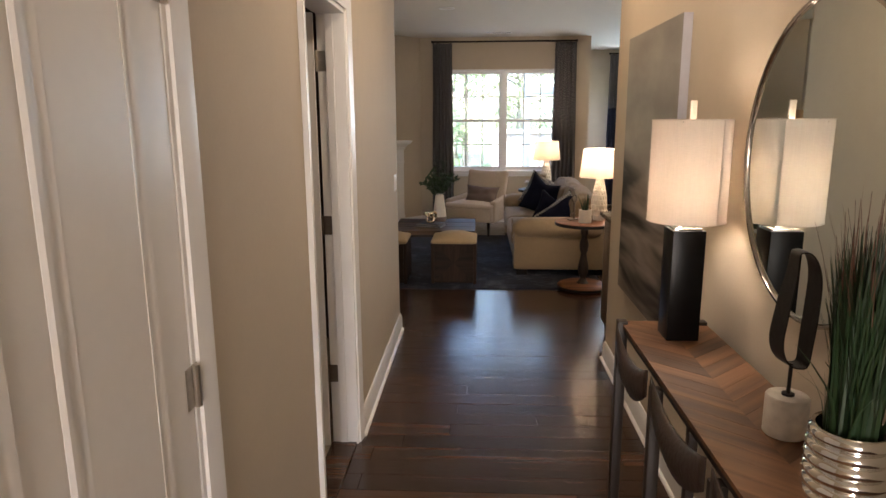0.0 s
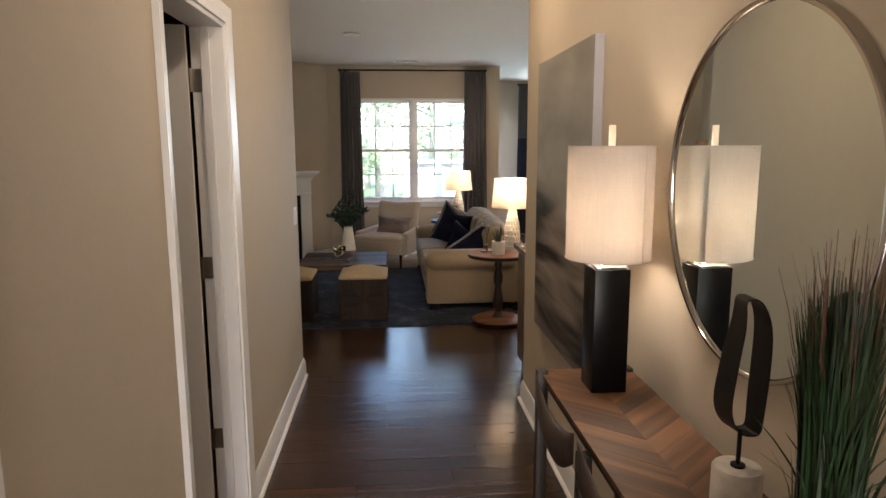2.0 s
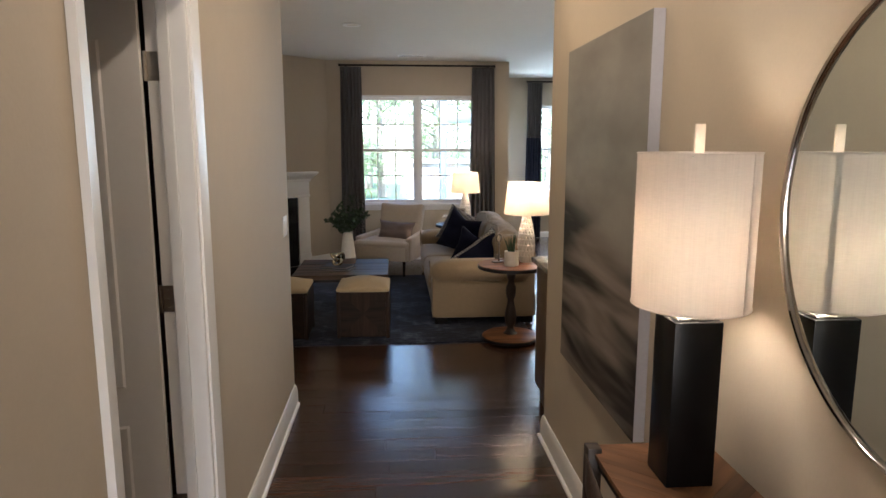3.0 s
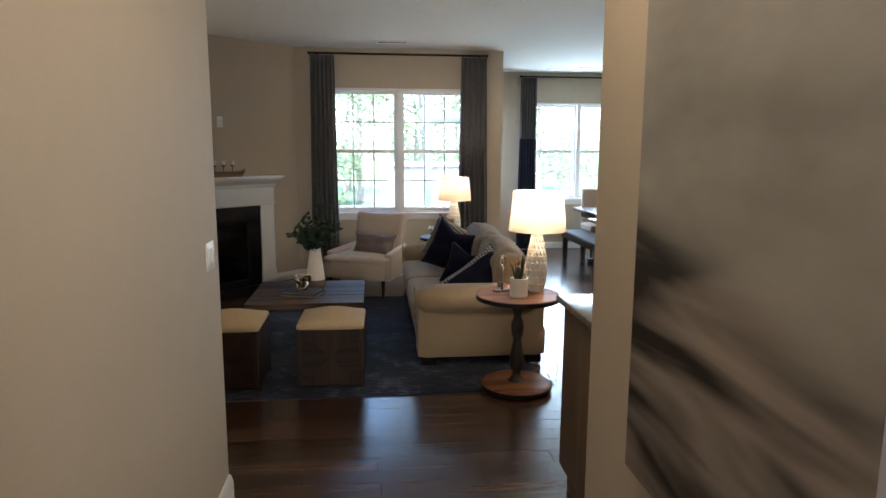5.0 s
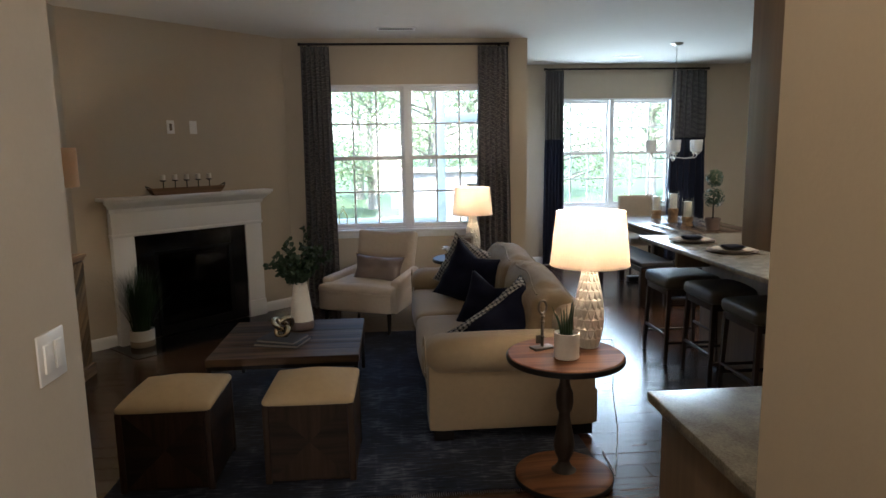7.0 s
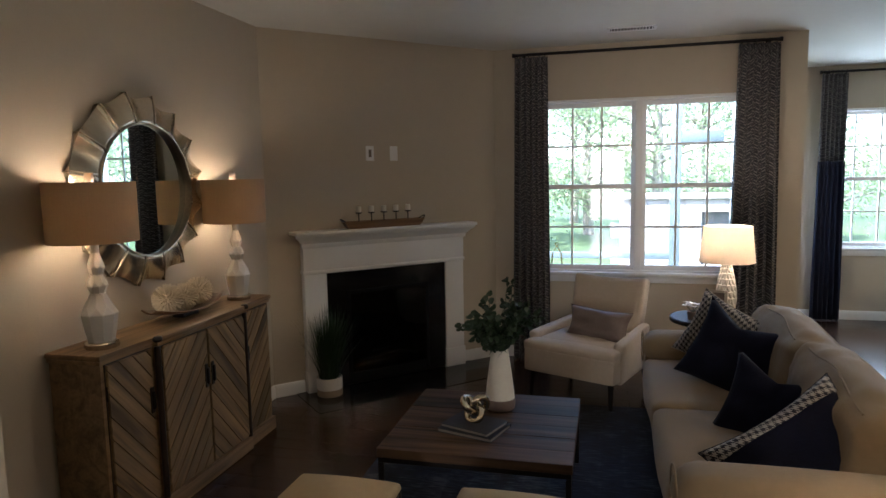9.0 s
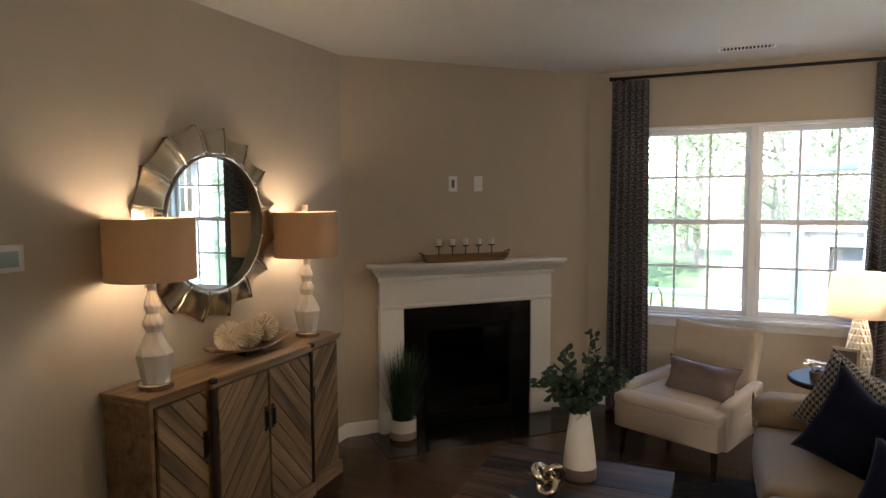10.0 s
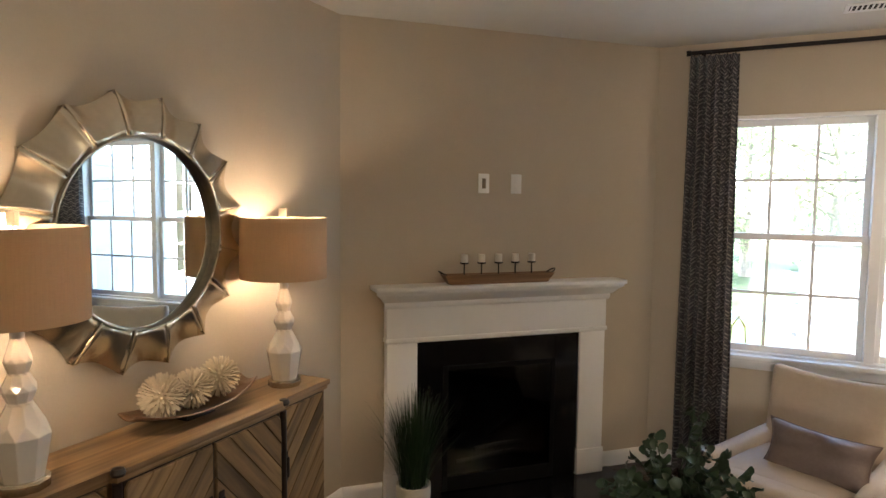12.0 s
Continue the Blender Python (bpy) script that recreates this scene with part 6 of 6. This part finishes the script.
def base_cabinet(x0, x1, label):
    t = thing("base_cabinet", pose(0, 0, 0), label, "cabinet", "kitchen base cabinets")
    part("body", box((x0, 3.462, .10), (x1, 4.05, .88), .002), CABW, t)
    part("toe_kick", box((x0 + .02, 3.462, 0), (x1, 3.98, .10)), CABW, t)
    part("door", box((x0 + .01, 4.05, .12), (x1 - .01, 4.07, .70), .004), CABW, t)
    part("drawer", box((x0 + .01, 4.05, .715), (x1 - .01, 4.07, .87), .004), CABW, t)
    return t


base_cabinet(.075, .68, "taupe stained base cabinet with plain end panel")
for k in range(1, 5):
    base_cabinet(.08 + .605 * k, .08 + .605 * k + .60, "taupe stained base cabinet under the worktop")
t = thing("wall_cabinet", pose(0, 0, 0), "brown stained upper cabinet beside the wall end", "cabinet")
part("body", box((.135, 3.462, 1.37), (1.04, 3.795, 2.40), .003), CABW, t)
part("door", box((.145, 3.795, 1.38), (.58, 3.815, 2.39), .004), CABW, t)
part("door", box((.60, 3.795, 1.38), (1.03, 3.815, 2.39), .004), CABW, t)
part("crown", box((.115, 3.462, 2.40), (1.06, 3.83, 2.45), .012), CABW, t)

# island with counter stools
t = thing("kitchen_island", pose(0, 0, 0), "kitchen island with granite top overhanging the stools", "kitchen island")
part("body", box((1.72, 5.2, 0), (2.36, 7.15, .88), .004), CABW, t)
part("top", box((1.27, 5.05, .882), (2.42, 7.31, .914), .008), GRAN, t, "granite overhanging top")
part("bracket", box((1.45, 7.0, .70), (1.72, 7.05, .88), .02), CABW, t)
STF = mat("olive_grey_leather", (.085, .078, .055), .5, var=.12, scale=60, bump=.04)


def stool(m, label):
    t = thing("counter_stool", m, label, "stool", "stools at the island")
    s = .2
    for x in (-s, s):
        for y in (-s, s):
            part("leg", tube([(x * .9, y * .9, .56), (x, y, 0)], lambda u: .021 - .005 * u, 4), DARKW, t, smooth=False)
    for a, b, z in (((-s, -s), (s, -s), .16), ((s, -s), (s, s), .22), ((s, s), (-s, s), .16), ((-s, s), (-s, -s), .22)):
        part("stretcher", tube([(a[0] * .97, a[1] * .97, z), (b[0] * .97, b[1] * .97, z)], .011, 8), DARKW, t)
    part("apron", box((-s + .005, -s + .005, .52), (s - .005, s - .005, .575), .004), DARKW, t)
    seat = part("seat", puff((-s - .015, -s - .015, .565), (s + .015, s + .015, .655), .035, (0, 0, .02), n=14), STF, t, "tufted olive-grey padded seat")
    for i in (-1, 0, 1):
        for j in (-1, 0, 1):
            part("button", lathe([(.009, 0), (.008, .004), (.003, .006)], 10, at=(i * .11, j * .11, .664 - .006 * (abs(i) + abs(j)))), STF, seat)
    return t


st = stool(pose(1.53, 7.07, 0), "dark wooden counter stool with tufted olive seat")
copy_thing(st, pose(1.62, 6.58, 0))
copy_thing(st, pose(1.62, 6.05, 0))
for x, y, lab in ((1.52, 6.92, "stacked dinner plates with a dark napkin on the island"), (1.56, 6.42, "stacked dinner plates with a dark napkin on the island")):
    t = thing("place_setting", pose(x, y, .914), lab, "plates", "place settings")
    part("charger", lathe([(.10, 0), (.16, .008), (.162, .012), (.10, .006)], 40), BRONZE, t, "bronze charger plate")
    part("plate", lathe([(.08, .007), (.13, .018), (.132, .022), (.08, .012)], 40), CERAM, t)
    part("bowl", lathe([(.05, .014), (.085, .035), (.087, .038), (.05, .02)], 32), BLACKM, t)
    part("napkin", puff((-.06, -.05, .022), (.06, .05, .045), .012, n=6, wrinkle=.006), NAVY, t)

# ---- dining nook ----
t = thing("dining_table", pose(2.52, 9.28, 0), "dark wooden trestle dining table", "dining table")
DARKT = wood("smoked_oak_top", (.035, .022, .015), (.10, .065, .043), .22, 1, 14, .15, .08, .2)
for k in range(5):
    part("board", box((-.5 + .2 * k + .001, -.92, .715), (-.5 + .2 * (k + 1) - .001, .92, .76), .004), DARKT, t)
part("apron", box((-.42, -.8, .64), (.42, .8, .714), .004), DARKW, t)
for y in (-.6, .6):
    part("trestle", box((-.06, y - .05, .06), (.06, y + .05, .64), .006), DARKW, t)
    part("trestle_foot", box((-.36, y - .05, 0), (.36, y + .05, .07), .01), DARKW, t)
t = thing("bench", pose(1.98, 9.30, 0), "dark wooden dining bench with a grey padded seat", "bench")
part("frame", box((-.17, -.72, .36), (.17, .72, .41), .005), DARKW, t)
part("seat", puff((-.175, -.725, .41), (.175, .725, .465), .02, (0, 0, .01), n=10), mat("charcoal_bench_fabric", (.06, .06, .065), .8, var=.1, scale=160), t)
for x in (-.13, .13):
    for y in (-.66, .66):
        part("leg", box((x - .03, y - .03, 0), (x + .03, y + .03, .36), .004), DARKW, t)


def dining_chair(m):
    t = thing("dining_chair", m, "pale upholstered high-backed dining chair at the table end", "chair")
    part("seat", puff((-.24, -.25, .40), (.24, .23, .50), .03, (0, 0, .015), n=10), CHAIRF, t)
    part("backrest", puff((-.235, .17, .42), (.235, .25, 1.0), .03, n=10), CHAIRF, t)
    for x in (-.2, .2):
        for y in (-.2, .2):
            part("leg", tube([(x, y, .41), (x * 1.02, y * 1.02, 0)], lambda u: .02 - .005 * u, 8), DARKW, t)
    return t


dining_chair(pose(2.50, 10.36, 0))
for k, (y, h) in enumerate(((9.91, .10), (9.45, .16), (9.09, .10))):
    t = thing("candle_holder", pose(2.505, y, .762), "pillar candle in a glass sleeve on a turned wooden block", "candle holder", "candles on the table")
    part("block", lathe([(.06, 0), (.062, .01), (.05, h * .4), (.062, h * .7), (.062, h - .005), (.055, h)], 8), SBW, t)
    part("candle", lathe([(.042, h), (.042, h + .16), (.03, h + .165)], 24), CERAM, t, "white pillar candle")
    g = part("glass_sleeve", lathe([(.058, h), (.058, h + .20), (.056, h + .20), (.056, h)], 24, close=False), GLASSP, t)
    g.visible_shadow = False
t = thing("topiary", pose(2.60, 8.72, .762), "green boxwood topiary in a small pot on the table", "plant")
part("pot", lathe([(.06, 0), (.08, .12), (.075, .12), (.07, .1)], 24), TAUPE, t)
part("stem", tube([(0, 0, .1), (0, 0, .40)], .008, 8), ENDD, t)
bm = bmesh.new()
r = random.Random(12)
for c, R in ((Vector((0, 0, .33)), .10), (Vector((0, 0, .52)), .085)):
    for k in range(420):
        d = Vector((r.gauss(0, 1), r.gauss(0, 1), r.gauss(0, 1))).normalized()
        p = c + d * R * r.uniform(.75, 1.08)
        e = d.orthogonal().normalized() * .011
        f = d.cross(e)
        bm.faces.new([bm.verts.new(p + q) for q in (e + d * .006, f, -e, -f)])
part("leaves", bm, LEAF, t, smooth=False)

t = thing("chandelier", pose(2.53, 9.56, 0), "nickel chandelier with frosted glass cups on a chain", "chandelier")
part("canopy", lathe([(.065, H), (.065, H - .012), (.03, H - .028), (.006, H - .03)], 24), STEEL, t)
z = H - .03
k = 0
while z > 1.80:
    a = 90 * (k % 2)
    pts = [pose(0, 0, z - .016, 0, 0, a) @ Vector((.008 * math.cos(q), 0, .019 * math.sin(q))) for q in (2 * math.pi * i / 12 for i in range(12))]
    part("chain_link", tube(pts, .002, 5, closed=True), STEEL, t)
    z -= .031
    k += 1
part("stem", lathe([(.008, 1.80), (.008, 1.50), (.03, 1.49), (.02, 1.46), (.004, 1.44)], 16), STEEL, t)
FROST = shade_mat("frosted_glass", (.85, .86, .86), .5)
for k in range(6):
    a = 2 * math.pi * k / 6 + .2
    c, s = math.cos(a), math.sin(a)
    arm = part("arm", tube([(.02 * c, .02 * s, 1.49), (.15 * c, .15 * s, 1.475), (.26 * c, .26 * s, 1.485), (.28 * c, .28 * s, 1.53)], .006, 8), STEEL, t)
    part("glass_cup", lathe([(.03, 1.545), (.046, 1.56), (.052, 1.68), (.050, 1.68), (.044, 1.562)], 24, at=(.28 * c, .28 * s, 0), close=False), FROST, arm, "frosted glass cup")
    part("socket", lathe([(.018, 1.52), (.022, 1.53), (.02, 1.55)], 14, at=(.28 * c, .28 * s, 0)), STEEL, arm)

# ---- outside ----
LAWN = mat("lawn", (.055, .09, .03), .9, var=.35, scale=30)
PAVE = mat("concrete_patio", (.30, .29, .27), .85, var=.15, scale=20)
bm = bmesh.new()
bm.faces.new([bm.verts.new(p) for p in ((-400, -400, -.35), (400, -400, -.35), (400, 400, -.35), (-400, 400, -.35))])
structure("ground", bm, LAWN, "mown green lawn reaching to the trees", "ground")
structure("patio", box((-5, 9.37, -.34), (.62, 13.6, -.12), .01), PAVE, "pale concrete patio slab", "patio")
SIDING = mat("pale_blue_siding", (.58, .63, .66), .6, var=.06, scale=30)
sd = tagged(thing("siding", pose(.635, 0, 0), "pale blue-grey lap siding on the dining nook", "siding"), kind="structure")
for k in range(24):
    z = -.1 + k * .12
    for y0, y1 in ((9.37, 10.66), (11.24, 11.42)) if .72 < z < 2.30 else ((9.37, 11.42),):
        bm = bmesh.new()
        v = [bm.verts.new(q) for q in ((-.02, y0, z), (0, y0, z), (0, y0, z + .125), (-.006, y0, z + .125), (-.02, y1, z), (0, y1, z), (0, y1, z + .125), (-.006, y1, z + .125))]
        for f in ((0, 1, 2, 3), (4, 5, 6, 7), (0, 1, 5, 4), (1, 2, 6, 5), (2, 3, 7, 6), (3, 0, 4, 7)):
            bm.faces.new([v[i] for i in f])
        part("lap_board", bm, SIDING, sd, smooth=False)
t = tagged(thing("window_3", pose(.64, 10.95, 0), "white double-hung window in the nook's side wall", "window"), kind="structure")
bm = bmesh.new()
for lo, hi in (((-.03, -.30, .74), (.13, -.22, 2.33)), ((-.03, .22, .74), (.13, .30, 2.33)), ((-.03, -.22, 2.25), (.13, .22, 2.33)), ((-.03, -.22, .74), (.13, .22, .84)), ((.02, -.22, 1.51), (.08, .22, 1.57))):
    box(lo, hi, .004, 1, bm)
part("window_frame", bm, TRIM, t)
for y in (0,):
    part("muntin", box((.04, y - .008, .84), (.06, y + .008, 2.25), .002, 1), TRIM, t)
for z in (1.18, 1.91):
    part("muntin", box((.041, -.22, z - .008), (.059, .22, z + .008), .002, 1), TRIM, t)
g = part("pane", box((.047, -.22, .84), (.052, .22, 2.25)), GLASS, t, smooth=False)
g.visible_shadow = False

# porch frame, rail and masonry grill station
# grey-blue darkened in the colour for a porch roof's shade, no roof built
POST = mat("grey_blue_porch_shaded", (.10, .135, .15), .6, var=.08, scale=20)
t = thing("porch_frame", pose(0, 0, -.12), "grey-blue painted porch post, beam and rail", "porch")
part("post", box((.02, 11.9, 0), (.14, 12.02, 2.6), .006), POST, t)
part("beam", box((.14, 11.9, 2.12), (.62, 12.02, 2.26), .006), POST, t)
part("rail", box((-2.6, 11.92, .68), (.02, 12.0, .76), .006), POST, t)
part("rail_post", box((-2.7, 11.9, 0), (-2.6, 12.02, .80), .006), POST, t)
STONE = mat("pale_stone_block", (.27, .255, .24), .85, var=.2, scale=12, spread=.25)
t = thing("outdoor_grill_station", pose(.68, 14.8, -.34), "pale stone outdoor grill station with dark opening", "outdoor fireplace")
for i in range(7):
    for j in range(9):
        x = -1.35 + .3 * j + (.15 if i % 2 else 0)
        xa, xb = x, x + .3
        if 2 <= i <= 5 and xb > .1 and xa < 1.0:
            xa, xb = (1.0, xb) if xb > 1.03 else (xa, .1)
            if xb - xa < .03 or (xa < .1 and xb > .1):
                continue
        part("stone", box((xa + .0015, 0, i * .22 + .0015), (xb - .0015, .6, i * .22 + .2185), .004, 1), STONE, t, smooth=False)
part("cap", box((-1.45, -.06, 1.54), (1.5, .66, 1.62), .01), STONE, t)
part("firebox", box((.1, .12, .44), (1.0, .5, 1.32)), mat("weathered_steel_grill", (.16, .165, .17), .45, .3, var=.2, scale=20), t)
t = thing("lantern", pose(-1.19, 9.45, .765), "small brass wire lantern on the outer sill", "lantern")
BRASS = mat("aged_brass", (.35, .26, .10), .4, .9, var=.2, scale=40)
for x in (-.05, .05):
    for y in (-.05, .05):
        part("post", tube([(x, y, 0), (x * .8, y * .8, .16), (0, 0, .23)], .004, 6), BRASS, t)
part("base", box((-.058, -.058, 0), (.058, .058, .012), .003), BRASS, t)
part("ring", tube([(.015 * math.cos(a), 0, .245 + .015 * math.sin(a)) for a in (2 * math.pi * k / 14 for k in range(14))], .003, 6, closed=True), BRASS, t)
structure("outer_sill", box((-1.45, 9.361, .70), (.48, 9.52, .765), .008), PAVE, "pale masonry outer window sill", "sill")

TLEAF = mat("summer_tree_leaf", (.19, .24, .14), .6, var=.35, scale=2.0)
N, L = TLEAF.node_tree.nodes, TLEAF.node_tree.links
tl, ml = N.new("ShaderNodeBsdfTranslucent"), N.new("ShaderNodeMixShader")
tl.inputs[0].default_value = (.50, .56, .36, 1)
ml.inputs[0].default_value = .6
L.new(N["Principled BSDF"].outputs[0], ml.inputs[1])
L.new(tl.outputs[0], ml.inputs[2])
L.new(ml.outputs[0], N["Material Output"].inputs[0])
BARK = mat("grey_brown_bark", (.27, .24, .21), .9, var=.3, scale=14, bump=.08)


def tree(m, h, R, seed, n=6500):
    r = random.Random(seed)
    t = thing("tree", m, "leafy broadleaf tree at the edge of the lawn", "tree", "trees behind the house")
    bm = bmesh.new()
    tube([(0, 0, 0), (.06, .02, h * .3), (-.03, .05, h * .6), (.02, 0, h * .95)], lambda u: .17 * (1 - u) + .02, 10, bm)
    part("trunk", bm, BARK, t)
    cl = []
    lb = bmesh.new()
    for k in range(26):
        z = h * r.uniform(.16, .95)
        a = r.uniform(0, 6.28)
        w = R * (1.05 - .7 * abs(z / h - .45)) * r.uniform(.45, 1)
        e = Vector((w * math.cos(a), w * math.sin(a), z + r.uniform(-.2, .5)))
        tube([(0, 0, z * .82), e * .5 + Vector((0, 0, z * .40)), e], lambda u: .045 * (1 - u) + .008, 6, lb)
        cl += [(e * f + Vector((0, 0, z * (1 - f) * .9)), r.uniform(.35, .75) * R * .5) for f in (.55, .8, 1.0)]
    part("limbs", lb, BARK, t)
    V, F = [], []
    for _ in range(n):
        c, q = r.choice(cl)
        d = Vector((r.gauss(0, 1), r.gauss(0, 1), r.gauss(0, .8))) * q * .55
        p = c + d
        nn = Vector((r.gauss(0, 1), r.gauss(0, 1), r.gauss(.8, 1))).normalized()
        e1 = nn.orthogonal().normalized() * r.uniform(.04, .09)
        e2 = nn.cross(e1) * .55
        k = len(V)
        V += [tuple(p - e1), tuple(p + e2), tuple(p + e1), tuple(p - e2)]
        F.append((k, k + 1, k + 2, k + 3))
    me = bpy.data.meshes.new("leaves")
    me.from_pydata(V, [], F)
    me.materials.append(TLEAF)
    o = new("crown", me)
    o.parent = t
    tagged(o, kind="stuff")
    return t


ta = tree(pose(-3.2, 20, -.35), 7.5, 2.6, 1)
tb = tree(pose(.6, 22.5, -.35), 9, 3.0, 2)
for k, (src, x, y, rz) in enumerate(((ta, 4.2, 21, 80), (tb, -6.5, 23.5, 130), (ta, 2.4, 27, 200), (tb, 8.2, 24, 40), (ta, -10, 25, 300), (tb, 5.5, 29, 260), (ta, -2, 30, 20), (tb, 12.5, 28, 170), (ta, -1.3, 25, 120))):
    copy_thing(src, pose(x, y, -.35, 0, 0, rz))

# ---- floor planks, last ----
rnd = random.Random(5)
PW = .127
gap = .0012
rows = []
y = -5.65
shared = {}
near, far = [], []
while y < NW + .02:
    x = -3.3 + rnd.uniform(-1.2, 0)
    while x < 5.0:
        ln = rnd.choice((.9, 1.2, 1.5, 1.8))
        a, b = max(x, -3.3), min(x + ln, 5.0)
        if b - a > .05:
            near.append((a, b, y)) if (b > -1.75 and a < .55 and 0.1 < y < 7.9 and len(near) < 300) else far.append((a, b, y))
        x += ln
    y += PW


def plank_mesh(ln):
    c, hy = .0013, PW / 2 - gap / 2
    hx = ln / 2 - gap / 2
    vs = []
    for dz, inset in ((-.012, 0), (-.0014, 0), (0, c)):
        vs += [(-hx + inset, -hy + inset, dz), (hx - inset, -hy + inset, dz), (hx - inset, hy - inset, dz), (-hx + inset, hy - inset, dz)]
    fs = [(8, 9, 10, 11)]
    for k in (0, 4):
        for i in range(4):
            j = (i + 1) % 4
            fs.append((k + i, k + j, k + 4 + j, k + 4 + i))
    return vs, fs


for a, b, y in near:
    key = round(b - a, 3)
    if key not in shared:
        me = bpy.data.meshes.new("plank")
        vs, fs = plank_mesh(b - a)
        me.from_pydata(vs, [], fs)
        me.materials.append(PLANK)
        shared[key] = me
    o = new("plank", shared[key])
    o.parent = floor
    o.location = ((a + b) / 2, y + PW / 2, rnd.uniform(-.0006, .0004))
    o.rotation_euler = (rnd.uniform(-.007, .007), rnd.uniform(-.0015, .0015), 0)
V, F = [], []
for a, b, y in far:
    vs, fs = plank_mesh(b - a)
    k = len(V)
    V += [(p + (a + b) / 2, q + y + PW / 2, r) for p, q, r in vs]
    F += [tuple(i + k for i in f) for f in fs]
me = bpy.data.meshes.new("planks")
me.from_pydata(V, [], F)
me.materials.append(PLANKF)
o = new("planks", me)
o.parent = floor
tagged(o, kind="stuff")
